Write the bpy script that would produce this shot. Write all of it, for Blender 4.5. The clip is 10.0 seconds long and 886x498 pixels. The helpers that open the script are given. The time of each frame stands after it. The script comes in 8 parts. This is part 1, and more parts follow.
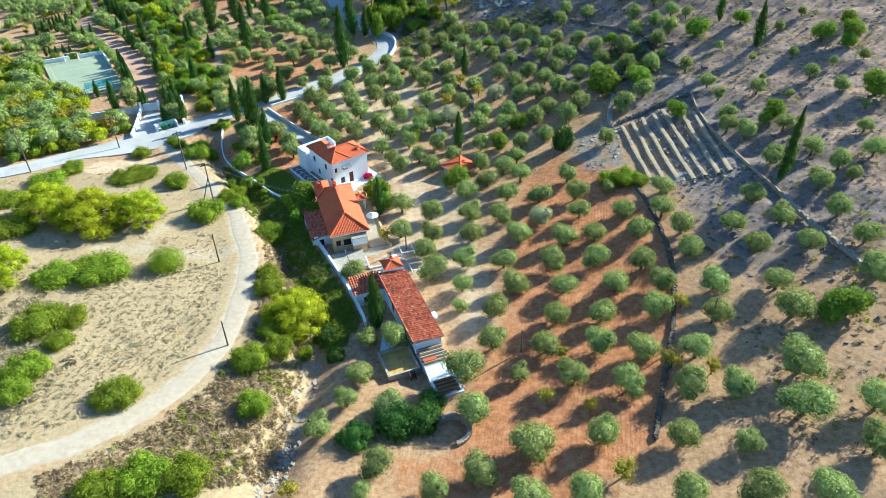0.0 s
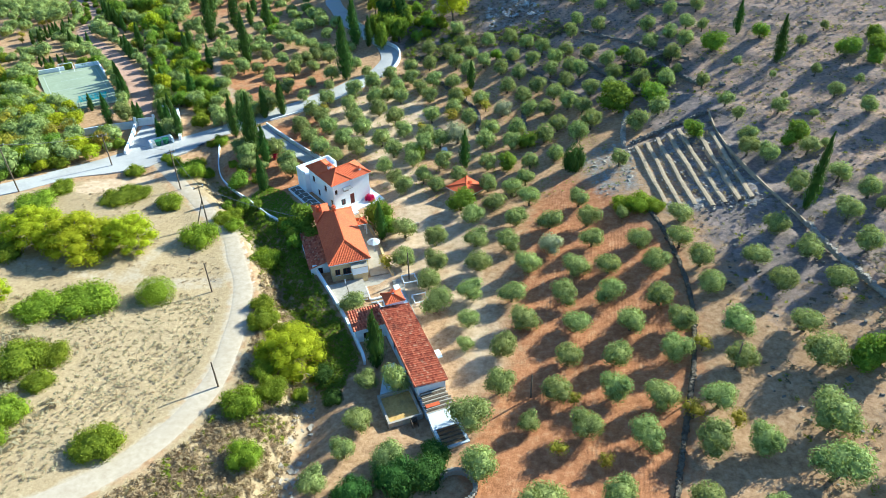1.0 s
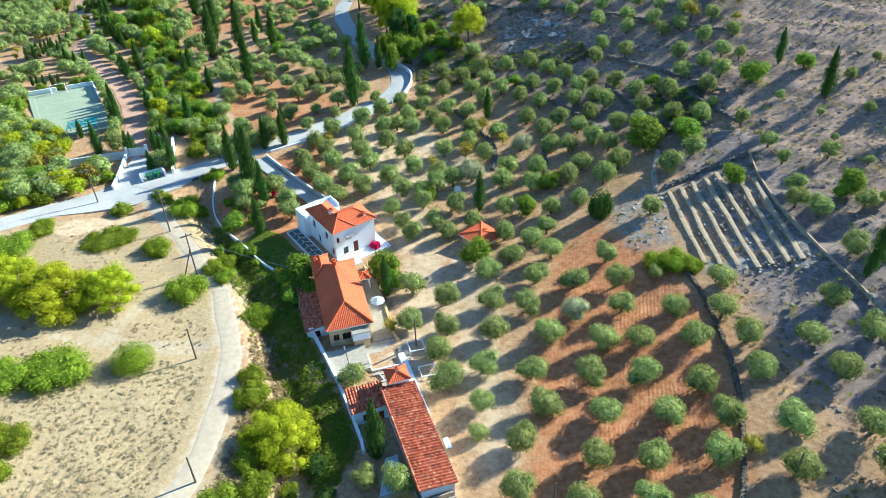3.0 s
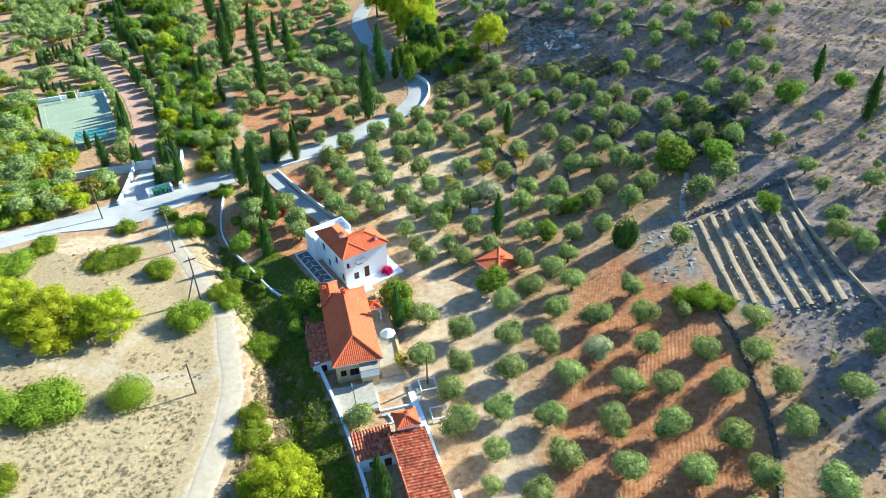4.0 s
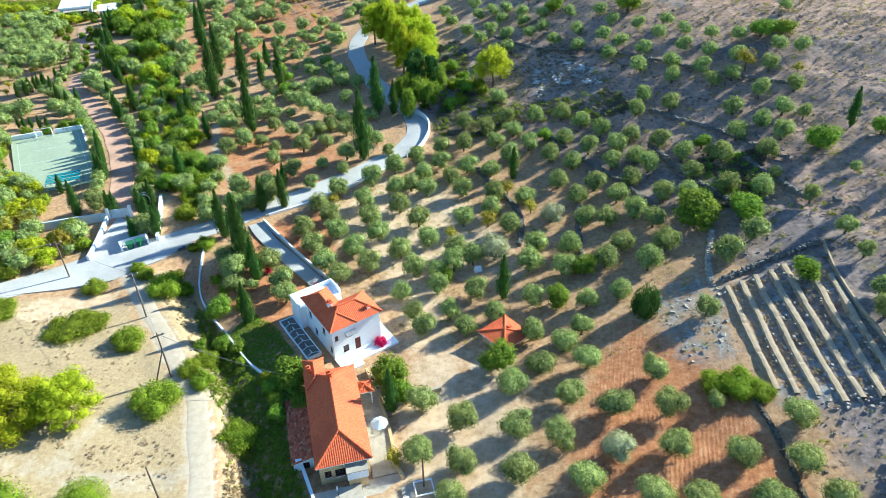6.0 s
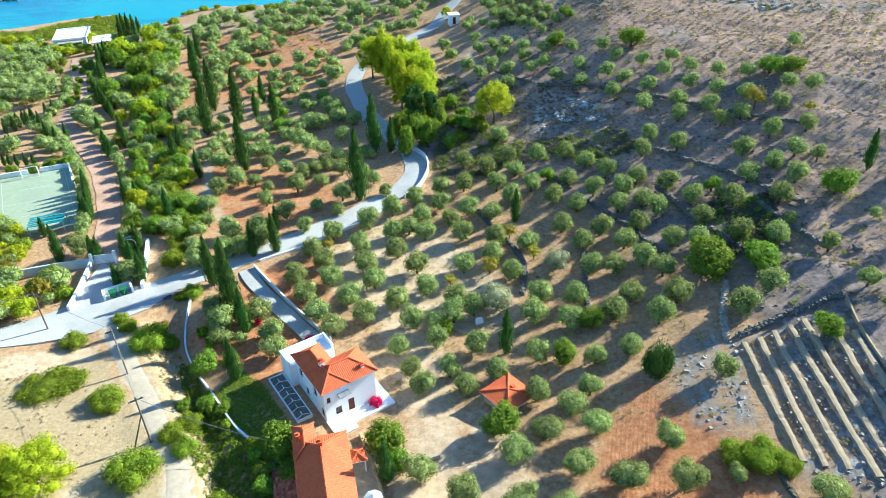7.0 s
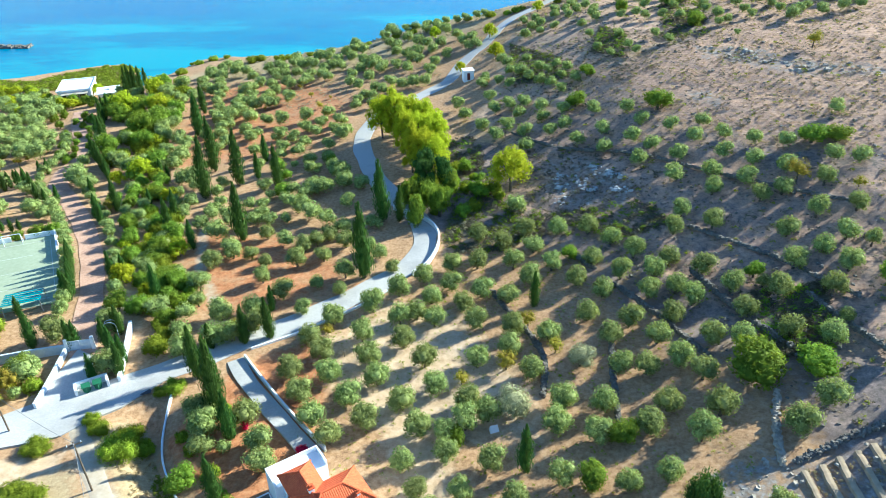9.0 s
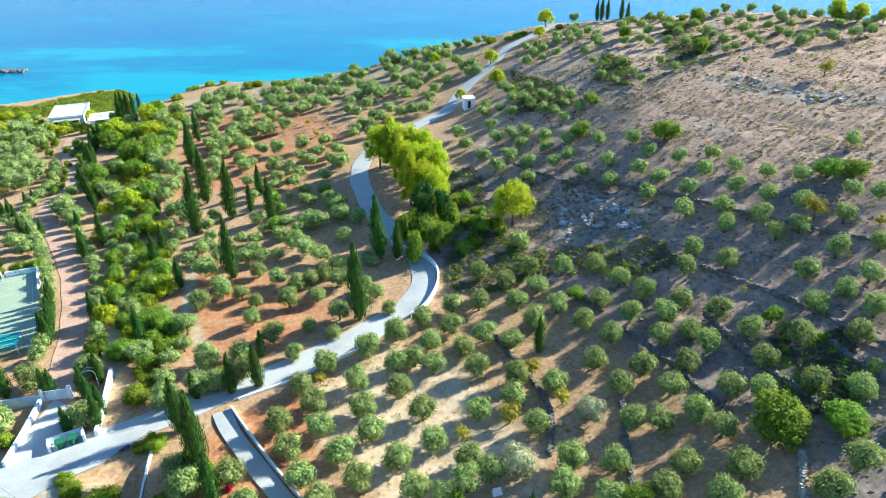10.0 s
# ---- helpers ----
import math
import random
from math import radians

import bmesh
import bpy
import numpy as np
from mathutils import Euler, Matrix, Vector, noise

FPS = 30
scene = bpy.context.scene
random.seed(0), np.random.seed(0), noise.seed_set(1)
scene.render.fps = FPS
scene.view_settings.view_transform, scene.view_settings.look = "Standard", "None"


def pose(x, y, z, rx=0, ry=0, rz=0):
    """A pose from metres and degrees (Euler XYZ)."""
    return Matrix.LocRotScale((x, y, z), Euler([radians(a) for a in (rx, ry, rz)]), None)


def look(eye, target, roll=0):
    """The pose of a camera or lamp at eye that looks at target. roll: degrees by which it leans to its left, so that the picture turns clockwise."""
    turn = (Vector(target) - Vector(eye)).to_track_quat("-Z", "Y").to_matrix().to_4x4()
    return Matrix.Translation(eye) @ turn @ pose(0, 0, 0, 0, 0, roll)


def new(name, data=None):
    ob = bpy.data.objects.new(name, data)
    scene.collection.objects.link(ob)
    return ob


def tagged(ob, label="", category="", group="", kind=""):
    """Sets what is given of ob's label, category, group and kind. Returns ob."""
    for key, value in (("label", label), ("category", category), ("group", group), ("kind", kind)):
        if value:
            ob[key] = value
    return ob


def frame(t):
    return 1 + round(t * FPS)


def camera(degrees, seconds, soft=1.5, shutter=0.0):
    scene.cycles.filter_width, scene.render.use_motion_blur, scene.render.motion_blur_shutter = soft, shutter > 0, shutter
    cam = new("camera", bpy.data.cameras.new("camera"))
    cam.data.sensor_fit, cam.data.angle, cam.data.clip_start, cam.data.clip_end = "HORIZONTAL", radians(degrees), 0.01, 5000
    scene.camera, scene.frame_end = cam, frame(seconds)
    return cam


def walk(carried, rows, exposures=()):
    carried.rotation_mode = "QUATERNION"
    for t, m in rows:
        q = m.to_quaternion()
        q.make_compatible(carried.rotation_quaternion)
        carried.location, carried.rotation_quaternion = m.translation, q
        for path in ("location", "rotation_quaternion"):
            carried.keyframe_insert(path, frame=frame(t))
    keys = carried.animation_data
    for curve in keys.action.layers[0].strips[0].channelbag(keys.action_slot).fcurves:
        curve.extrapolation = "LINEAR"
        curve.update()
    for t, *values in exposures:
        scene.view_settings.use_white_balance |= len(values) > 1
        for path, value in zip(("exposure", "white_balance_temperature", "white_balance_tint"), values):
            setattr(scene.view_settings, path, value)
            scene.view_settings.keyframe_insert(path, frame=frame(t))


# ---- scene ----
cam = camera(64.4, 10.0, 0.8)
METRES, EYE, TILT, LEAN, TURN = 65.0, 60.0, 0.0, -3.5, 2.0
ROWS = [
    (0.0, 0.0, 0.0, 0.0, -3.55, -36.6, 4.8),
    (0.5, 0.0035, 0.0529, 0.0012, -3.29, -36.58, 4.79),
    (1.0, 0.0068, 0.1049, 0.0023, -3.04, -36.55, 4.79),
    (1.5, 0.0103, 0.1565, 0.003, -2.78, -36.53, 4.79),
    (2.0, 0.0129, 0.2072, 0.0042, -2.67, -36.51, 4.77),
    (2.5, 0.0156, 0.2578, 0.0053, -2.43, -36.5, 4.77),
    (4.0, 0.0226, 0.4072, 0.0079, -0.09, -36.35, 4.72),
    (4.5, 0.0254, 0.4564, 0.0086, 0.29, -36.31, 4.73),
    (5.0, 0.0261, 0.5053, 0.0087, 0.24, -36.28, 4.72),
    (5.5, 0.0279, 0.5546, 0.0095, 0.21, -36.16, 4.74),
    (7.0, 0.0289, 0.7021, 0.0128, 0.11, -33.74, 4.72),
    (7.5, 0.029, 0.7516, 0.0144, 0.19, -32.96, 4.73),
    (8.0, 0.0293, 0.8009, 0.0146, 0.51, -32.13, 4.72),
    (8.5, 0.0291, 0.8504, 0.0163, 0.89, -31.36, 4.7),
    (9.0, 0.0295, 0.8996, 0.0171, 1.29, -30.58, 4.7),
    (9.5, 0.0287, 0.9494, 0.018, 1.31, -29.86, 4.69),
    (10.0, 0.0291, 0.999, 0.0184, 1.32, -29.04, 4.68),
]
walk(cam, [(t, pose(0, 0, EYE, TILT, LEAN, TURN) @ pose(METRES * x, METRES * y, METRES * z, 90 + pitch, roll, yaw)) for t, x, y, z, yaw, pitch, roll in ROWS], [(0.0, 1.2, 5000, -2), (10.0, 1.42, 5000, -2)])

# ---- light ----
SUN_AZIMUTH, SUN_HEIGHT = 58.5, 26.5  # degrees from +y towards +x, and above the horizon
world = bpy.data.worlds.new("sky")
scene.world = world
world.use_nodes = True
wn = world.node_tree.nodes
sky = wn.new("ShaderNodeTexSky")
sky.sky_type, sky.sun_disc = "NISHITA", False
sky.sun_elevation, sky.sun_rotation = radians(SUN_HEIGHT), radians(SUN_AZIMUTH)
sky.air_density, sky.dust_density, sky.ozone_density = 1.0, 0.3, 3.0
wn["Background"].inputs["Strength"].default_value = 0.082
world.node_tree.links.new(sky.outputs["Color"], wn["Background"].inputs["Color"])
lamp = bpy.data.lights.new("sun", "SUN")
lamp.energy, lamp.angle, lamp.color = 5.0, radians(0.55), (1.0, 0.85, 0.61)
sa, sh = radians(SUN_AZIMUTH), radians(SUN_HEIGHT)
sun = new("sun", lamp)
sun.matrix_world = look((200 * math.sin(sa) * math.cos(sh), 200 * math.cos(sa) * math.cos(sh), 200 * math.sin(sh)), (0, 0, 0))

# ---- materials ----
def material(name, rough=0.8, metal=0.0):
    m = bpy.data.materials.new(name)
    m.use_nodes = True
    shader = m.node_tree.nodes["Principled BSDF"]
    shader.inputs["Roughness"].default_value, shader.inputs["Metallic"].default_value = rough, metal
    shader.inputs["Specular IOR Level"].default_value = 0.3
    return m, m.node_tree.nodes, m.node_tree.links, shader


def ramp(nodes, links, source, stops):
    r = nodes.new("ShaderNodeValToRGB")
    while len(r.color_ramp.elements) < len(stops):
        r.color_ramp.elements.new(0.5)
    for e, (place, colour) in zip(r.color_ramp.elements, stops):
        e.position, e.color = place, (*colour, 1)
    links.new(source, r.inputs["Fac"])
    return r.outputs["Color"]


def grain(nodes, links, scale, detail=6.0, rough=0.6, stretch=None, turn=0.0):
    """Noise over the object's own coordinates, in metres."""
    co = nodes.new("ShaderNodeTexCoord")
    n = nodes.new("ShaderNodeTexNoise")
    n.inputs["Scale"].default_value, n.inputs["Detail"].default_value, n.inputs["Roughness"].default_value = scale, detail, rough
    source = co.outputs["Object"]
    if stretch:
        mp = nodes.new("ShaderNodeMapping")
        mp.inputs["Scale"].default_value, mp.inputs["Rotation"].default_value = stretch, (0, 0, turn)
        links.new(source, mp.inputs["Vector"])
        source = mp.outputs["Vector"]
    links.new(source, n.inputs["Vector"])
    return n.outputs["Fac"]


def mixed(nodes, links, a, b, fac, kind="MIX"):
    m = nodes.new("ShaderNodeMix")
    m.data_type, m.blend_type = "RGBA", kind
    for value, key in ((fac, 0), (a, 6), (b, 7)):
        if isinstance(value, (int, float)):
            m.inputs[key].default_value = value
        elif isinstance(value, tuple):
            m.inputs[key].default_value = (*value, 1)
        else:
            links.new(value, m.inputs[key])
    return m.outputs[2]


def calc(nodes, links, kind, a, b=0.0, clamp=False):
    m = nodes.new("ShaderNodeMath")
    m.operation, m.use_clamp = kind, clamp
    for value, key in ((a, 0), (b, 1)):
        if isinstance(value, (int, float)):
            m.inputs[key].default_value = value
        else:
            links.new(value, m.inputs[key])
    return m.outputs[0]


def bump(nodes, links, shader, height, strength, distance):
    b = nodes.new("ShaderNodeBump")
    b.inputs["Strength"].default_value, b.inputs["Distance"].default_value = strength, distance
    links.new(height, b.inputs["Height"])
    links.new(b.outputs["Normal"], shader.inputs["Normal"])


def surface(name, dark, light, rough=0.85, fine=6.0, broad=0.35, relief=0.4, depth=0.03, stain=None, metal=0.0):
    """Two scales of noise between two colours, with stains of a third and fine relief."""
    m, n, l, s = material(name, rough, metal)
    a = ramp(n, l, grain(n, l, fine), [(0.3, dark), (0.72, light)])
    wide = grain(n, l, broad, 4.0)
    col = mixed(n, l, a, stain or tuple(0.6 * v for v in dark), calc(n, l, "MULTIPLY", ramp(n, l, wide, [(0.48, (0, 0, 0)), (0.7, (1, 1, 1))]), 0.55))
    l.new(col, s.inputs["Base Color"])
    bump(n, l, s, grain(n, l, fine * 2.0), relief, depth)
    return m


def foliage(name, dark, light, glow, vary=0.35, rough=0.55, thinness=0.27):
    """Leaves: each its own shade, each plant a little different, with light through them."""
    m, n, l, s = material(name, max(rough, 0.75))
    s.inputs["Specular IOR Level"].default_value = 0.12
    geo, info = n.new("ShaderNodeNewGeometry"), n.new("ShaderNodeObjectInfo")
    clump = calc(n, l, "MULTIPLY", calc(n, l, "SUBTRACT", grain(n, l, 3.2, 3.0), 0.5), 1.5)
    tone = calc(n, l, "ADD", calc(n, l, "ADD", calc(n, l, "MULTIPLY", geo.outputs["Random Per Island"], 0.62), 0.2), clump, True)
    leaf = ramp(n, l, tone, [(0.0, dark), (1.0, light)])
    hsv = n.new("ShaderNodeHueSaturation")
    l.new(leaf, hsv.inputs["Color"])
    l.new(calc(n, l, "ADD", calc(n, l, "MULTIPLY", info.outputs["Random"], vary), 1 - vary / 2), hsv.inputs["Value"])
    l.new(calc(n, l, "ADD", calc(n, l, "MULTIPLY", info.outputs["Random"], 0.03), 0.485), hsv.inputs["Hue"])
    l.new(hsv.outputs["Color"], s.inputs["Base Color"])
    thin = n.new("ShaderNodeBsdfTranslucent")
    l.new(mixed(n, l, hsv.outputs["Color"], glow, 0.5), thin.inputs["Color"])
    both = n.new("ShaderNodeMixShader")
    both.inputs["Fac"].default_value = thinness
    l.new(s.outputs["BSDF"], both.inputs[1]), l.new(thin.outputs["BSDF"], both.inputs[2])
    l.new(both.outputs["Shader"], n["Material Output"].inputs["Surface"])
    return m


OLIVE = foliage("olive leaves", (0.095, 0.14, 0.04), (0.45, 0.5, 0.165), (0.54, 0.58, 0.09), 0.4, 0.55, 0.3)
OLIVE_PALE = foliage("pale olive leaves", (0.24, 0.26, 0.12), (0.6, 0.6, 0.34), (0.56, 0.56, 0.25))
CYPRESS = foliage("cypress sprays", (0.026, 0.065, 0.014), (0.1, 0.18, 0.03), (0.13, 0.22, 0.03), 0.3)
PINE = foliage("pine needles", (0.22, 0.28, 0.008), (0.62, 0.66, 0.02), (0.68, 0.7, 0.02), 0.2, 0.8, 0.46)
BUSH = foliage("evergreen bush leaves", (0.09, 0.145, 0.012), (0.37, 0.44, 0.03), (0.48, 0.54, 0.03), 0.45, 0.8, 0.36)
CITRUS = foliage("broad green leaves", (0.085, 0.15, 0.015), (0.3, 0.4, 0.04), (0.42, 0.52, 0.03), 0.4, 0.8, 0.36)
YELLOW = foliage("yellowing leaves", (0.24, 0.2, 0.02), (0.5, 0.43, 0.05), (0.5, 0.45, 0.05), 0.3)
DRY = foliage("dry scrub twigs", (0.3, 0.23, 0.135), (0.52, 0.42, 0.27), (0.52, 0.42, 0.27), 0.4, 0.8, 0.45)
MAGENTA = foliage("magenta bracts", (0.45, 0.01, 0.06), (0.8, 0.03, 0.16), (0.8, 0.03, 0.15), 0.1)
BARK = surface("olive bark", (0.07, 0.055, 0.04), (0.2, 0.17, 0.13), 0.9, 9.0, 1.5, 0.8, 0.03)
WHITE = surface("white limewash", (0.82, 0.85, 0.88), (0.89, 0.915, 0.94), 0.7, 3.0, 0.5, 0.2, 0.01, (0.74, 0.76, 0.78))
TILE = surface("terracotta tile", (0.54, 0.09, 0.03), (0.72, 0.185, 0.06), 0.75, 5.0, 0.4, 0.3, 0.01, (0.42, 0.075, 0.032))


def old_tiles():
    """Old barrel tiles: each its own shade of red, some bleached and some blackened."""
    m, n, l, s = material("weathered terracotta tile", 0.85)
    co, snap, white = n.new("ShaderNodeTexCoord"), n.new("ShaderNodeVectorMath"), n.new("ShaderNodeTexWhiteNoise")
    snap.operation = "SNAP"
    snap.inputs[1].default_value = (0.25, 0.36, 50.0)
    l.new(co.outputs["Object"], snap.inputs[0]), l.new(snap.outputs[0], white.inputs["Vector"])
    each = ramp(n, l, white.outputs["Value"], [(0.0, (0.26, 0.06, 0.032)), (0.3, (0.42, 0.11, 0.052)), (0.75, (0.54, 0.16, 0.078)), (0.93, (0.55, 0.2, 0.1)), (1.0, (0.56, 0.31, 0.18))])
    moss = ramp(n, l, grain(n, l, 0.9, 6.0), [(0.5, (0, 0, 0)), (0.72, (1, 1, 1))])
    col = mixed(n, l, each, (0.16, 0.075, 0.05), calc(n, l, "MULTIPLY", moss, 0.6))
    l.new(col, s.inputs["Base Color"])
    bump(n, l, s, grain(n, l, 9.0), 0.4, 0.02)
    return m


TILE_OLD = old_tiles()
CONCRETE = surface("pale worn concrete", (0.37, 0.33, 0.265), (0.52, 0.465, 0.38), 0.85, 2.0, 0.3, 0.3, 0.02, (0.29, 0.25, 0.2))
ASPHALT = surface("sun bleached asphalt", (0.43, 0.42, 0.405), (0.55, 0.535, 0.515), 0.9, 4.0, 0.12, 0.3, 0.02, (0.26, 0.25, 0.25))
DIRT = surface("pale dust of the track", (0.42, 0.34, 0.245), (0.54, 0.46, 0.355), 0.95, 1.4, 0.25, 0.3, 0.02, (0.44, 0.36, 0.265))
BRICKPATH = surface("reddish gravel of the drive", (0.44, 0.26, 0.18), (0.6, 0.4, 0.3), 0.95, 3.0, 0.4, 0.5, 0.03)
STONE = surface("dry grey limestone", (0.11, 0.1, 0.085), (0.27, 0.25, 0.22), 0.9, 3.0, 0.6, 0.7, 0.05)
PALESTONE = surface("pale limestone", (0.3, 0.26, 0.21), (0.48, 0.425, 0.35), 0.9, 2.5, 0.6, 0.7, 0.05, (0.3, 0.27, 0.23))
WOOD = surface("grey weathered wood", (0.1, 0.075, 0.05), (0.22, 0.17, 0.12), 0.85, 6.0, 1.0, 0.6, 0.02)
OCHRE = surface("ochre plaster", (0.55, 0.4, 0.2), (0.68, 0.53, 0.3), 0.85, 4.0, 0.6, 0.3, 0.01)
MUD = surface("dry ochre mud", (0.5, 0.31, 0.09), (0.66, 0.45, 0.16), 0.95, 3.0, 0.7, 0.4, 0.02, (0.14, 0.11, 0.06))
DARKWOOD = surface("dark red painted wood", (0.12, 0.025, 0.015), (0.2, 0.05, 0.03), 0.6, 8.0, 1.0, 0.3, 0.01)
COURT = surface("green court paint", (0.32, 0.375, 0.255), (0.41, 0.46, 0.325), 0.8, 1.5, 0.15, 0.1, 0.01, (0.28, 0.32, 0.22))
BLUETARP = surface("turquoise canvas", (0.01, 0.2, 0.24), (0.03, 0.36, 0.4), 0.6, 4.0, 0.5, 0.3, 0.02)
METAL = surface("dull zinc sheet", (0.35, 0.37, 0.4), (0.55, 0.57, 0.6), 0.45, 4.0, 0.6, 0.3, 0.01, (0.28, 0.2, 0.15), 0.6)
BLUEWHITE = surface("bluish white paint", (0.55, 0.62, 0.68), (0.7, 0.75, 0.8), 0.6, 3.0, 0.6, 0.2, 0.01)
CABLE = surface("weathered cable", (0.2, 0.2, 0.2), (0.34, 0.34, 0.34), 0.5)
GLASSMAT, gn, gl, gs = material("window glass", 0.08)
gs.inputs["Base Color"].default_value, gs.inputs["Specular IOR Level"].default_value = (0.02, 0.025, 0.03, 1), 0.6

# ground: red ploughed soil, pale sand, hill scrub and dry grass blended by what grows or is worked there, with shade
# and sun put into two zones
GROUND, n, l, s = material("ground", 0.95)
zone = n.new("ShaderNodeVertexColor")
zone.layer_name = "zone"
parts = n.new("ShaderNodeSeparateColor")
l.new(zone.outputs["Color"], parts.inputs["Color"])
ragged = calc(n, l, "MULTIPLY", calc(n, l, "SUBTRACT", grain(n, l, 0.55, 8.0, 0.7), 0.5), 1.3)


def edge(value):
    return calc(n, l, "MULTIPLY", calc(n, l, "SUBTRACT", calc(n, l, "ADD", value, ragged), 0.32), 2.8, True)


tan = ramp(n, l, grain(n, l, 1.6, 8.0, 0.7), [(0.3, (0.24, 0.14, 0.07)), (0.52, (0.46, 0.285, 0.15)), (0.72, (0.57, 0.41, 0.25))])
grass = ramp(n, l, grain(n, l, 2.2, 9.0, 0.75), [(0.3, (0.29, 0.21, 0.115)), (0.5, (0.42, 0.315, 0.175)), (0.72, (0.53, 0.425, 0.26))])
red = ramp(n, l, grain(n, l, 1.2, 8.0, 0.7), [(0.3, (0.25, 0.1, 0.04)), (0.52, (0.46, 0.2, 0.085)), (0.72, (0.58, 0.33, 0.17))])
pale = ramp(n, l, grain(n, l, 0.8, 8.0, 0.65), [(0.3, (0.44, 0.31, 0.18)), (0.55, (0.62, 0.46, 0.3)), (0.75, (0.7, 0.56, 0.4))])
scrub = ramp(n, l, grain(n, l, 1.1, 10.0, 0.75), [(0.28, (0.09, 0.085, 0.065)), (0.44, (0.2, 0.16, 0.135)), (0.6, (0.335, 0.25, 0.215)), (0.76, (0.48, 0.4, 0.355))])
col = mixed(n, l, tan, scrub, edge(parts.outputs["Blue"]))
col = mixed(n, l, col, red, edge(parts.outputs["Red"]))
col = mixed(n, l, col, grass, edge(zone.outputs["Alpha"]))
col = mixed(n, l, col, pale, edge(parts.outputs["Green"]))
upland = n.new("ShaderNodeAttribute")
upland.attribute_name = "upland"
heathy = ramp(n, l, grain(n, l, 1.5, 10.0, 0.75), [(0.3, (0.21, 0.125, 0.085)), (0.5, (0.47, 0.3, 0.2)), (0.72, (0.66, 0.46, 0.32))])
col = mixed(n, l, col, heathy, edge(upland.outputs["Fac"]))
worn = n.new("ShaderNodeAttribute")
worn.attribute_name = "wear"
bare = n.new("ShaderNodeAttribute")
bare.attribute_name = "rock"
slab = ramp(n, l, grain(n, l, 1.1, 9.0, 0.7), [(0.35, (0.14, 0.11, 0.085)), (0.5, (0.27, 0.235, 0.2)), (0.7, (0.47, 0.44, 0.41))])
col = mixed(n, l, col, slab, edge(calc(n, l, "MULTIPLY", bare.outputs["Fac"], calc(n, l, "MULTIPLY", grain(n, l, 0.35, 5.0), 1.7))))
dust = ramp(n, l, grain(n, l, 1.4, 8.0, 0.65), [(0.3, (0.41, 0.33, 0.235)), (0.55, (0.49, 0.41, 0.305)), (0.75, (0.55, 0.475, 0.37))])
col = mixed(n, l, col, dust, edge(worn.outputs["Fac"]))
l.new(col, s.inputs["Base Color"])
wave = n.new("ShaderNodeTexWave")
co = n.new("ShaderNodeTexCoord")
mp = n.new("ShaderNodeMapping")
mp.inputs["Rotation"].default_value = (0, 0, radians(12))
l.new(co.outputs["Object"], mp.inputs["Vector"]), l.new(mp.outputs["Vector"], wave.inputs["Vector"])
wave.inputs["Scale"].default_value, wave.inputs["Distortion"].default_value = 0.7, 3.0
wave.inputs["Detail"].default_value, wave.inputs["Detail Scale"].default_value = 3.0, 1.5
furrow = calc(n, l, "MULTIPLY", wave.outputs["Fac"], calc(n, l, "MULTIPLY", calc(n, l, "MULTIPLY", parts.outputs["Red"], ramp(n, l, grain(n, l, 0.15), [(0.42, (0.05, 0.05, 0.05)), (0.6, (1, 1, 1))])), 0.22))
rough_ground = calc(n, l, "MULTIPLY", calc(n, l, "ADD", grain(n, l, 1.8, 10.0, 0.75), furrow), calc(n, l, "SUBTRACT", 1.0, calc(n, l, "MULTIPLY", worn.outputs["Fac"], 0.8, True)))
bump(n, l, s, rough_ground, 0.75, 0.12)

SEA, n, l, s = material("sea water", 0.12)
s.inputs["Specular IOR Level"].default_value = 0.16
depth = grain(n, l, 0.014, 7.0, 0.65, (0.6, 1.6, 1.0), 0.3)
co = n.new("ShaderNodeTexCoord")
xyz = n.new("ShaderNodeSeparateXYZ")
l.new(co.outputs["Object"], xyz.inputs["Vector"])
off = calc(n, l, "ADD", calc(n, l, "DIVIDE", calc(n, l, "SUBTRACT", xyz.outputs["Y"], 300.0), 260.0), calc(n, l, "MULTIPLY", calc(n, l, "SUBTRACT", depth, 0.5), 2.2))
l.new(ramp(n, l, off, [(0.0, (0.03, 0.29, 0.37)), (0.22, (0.014, 0.18, 0.31)), (0.6, (0.012, 0.13, 0.29)), (1.0, (0.014, 0.13, 0.29))]), s.inputs["Base Color"])
bump(n, l, s, grain(n, l, 0.9, 6.0, 0.6, (1.0, 2.0, 1.0)), 0.25, 0.3)

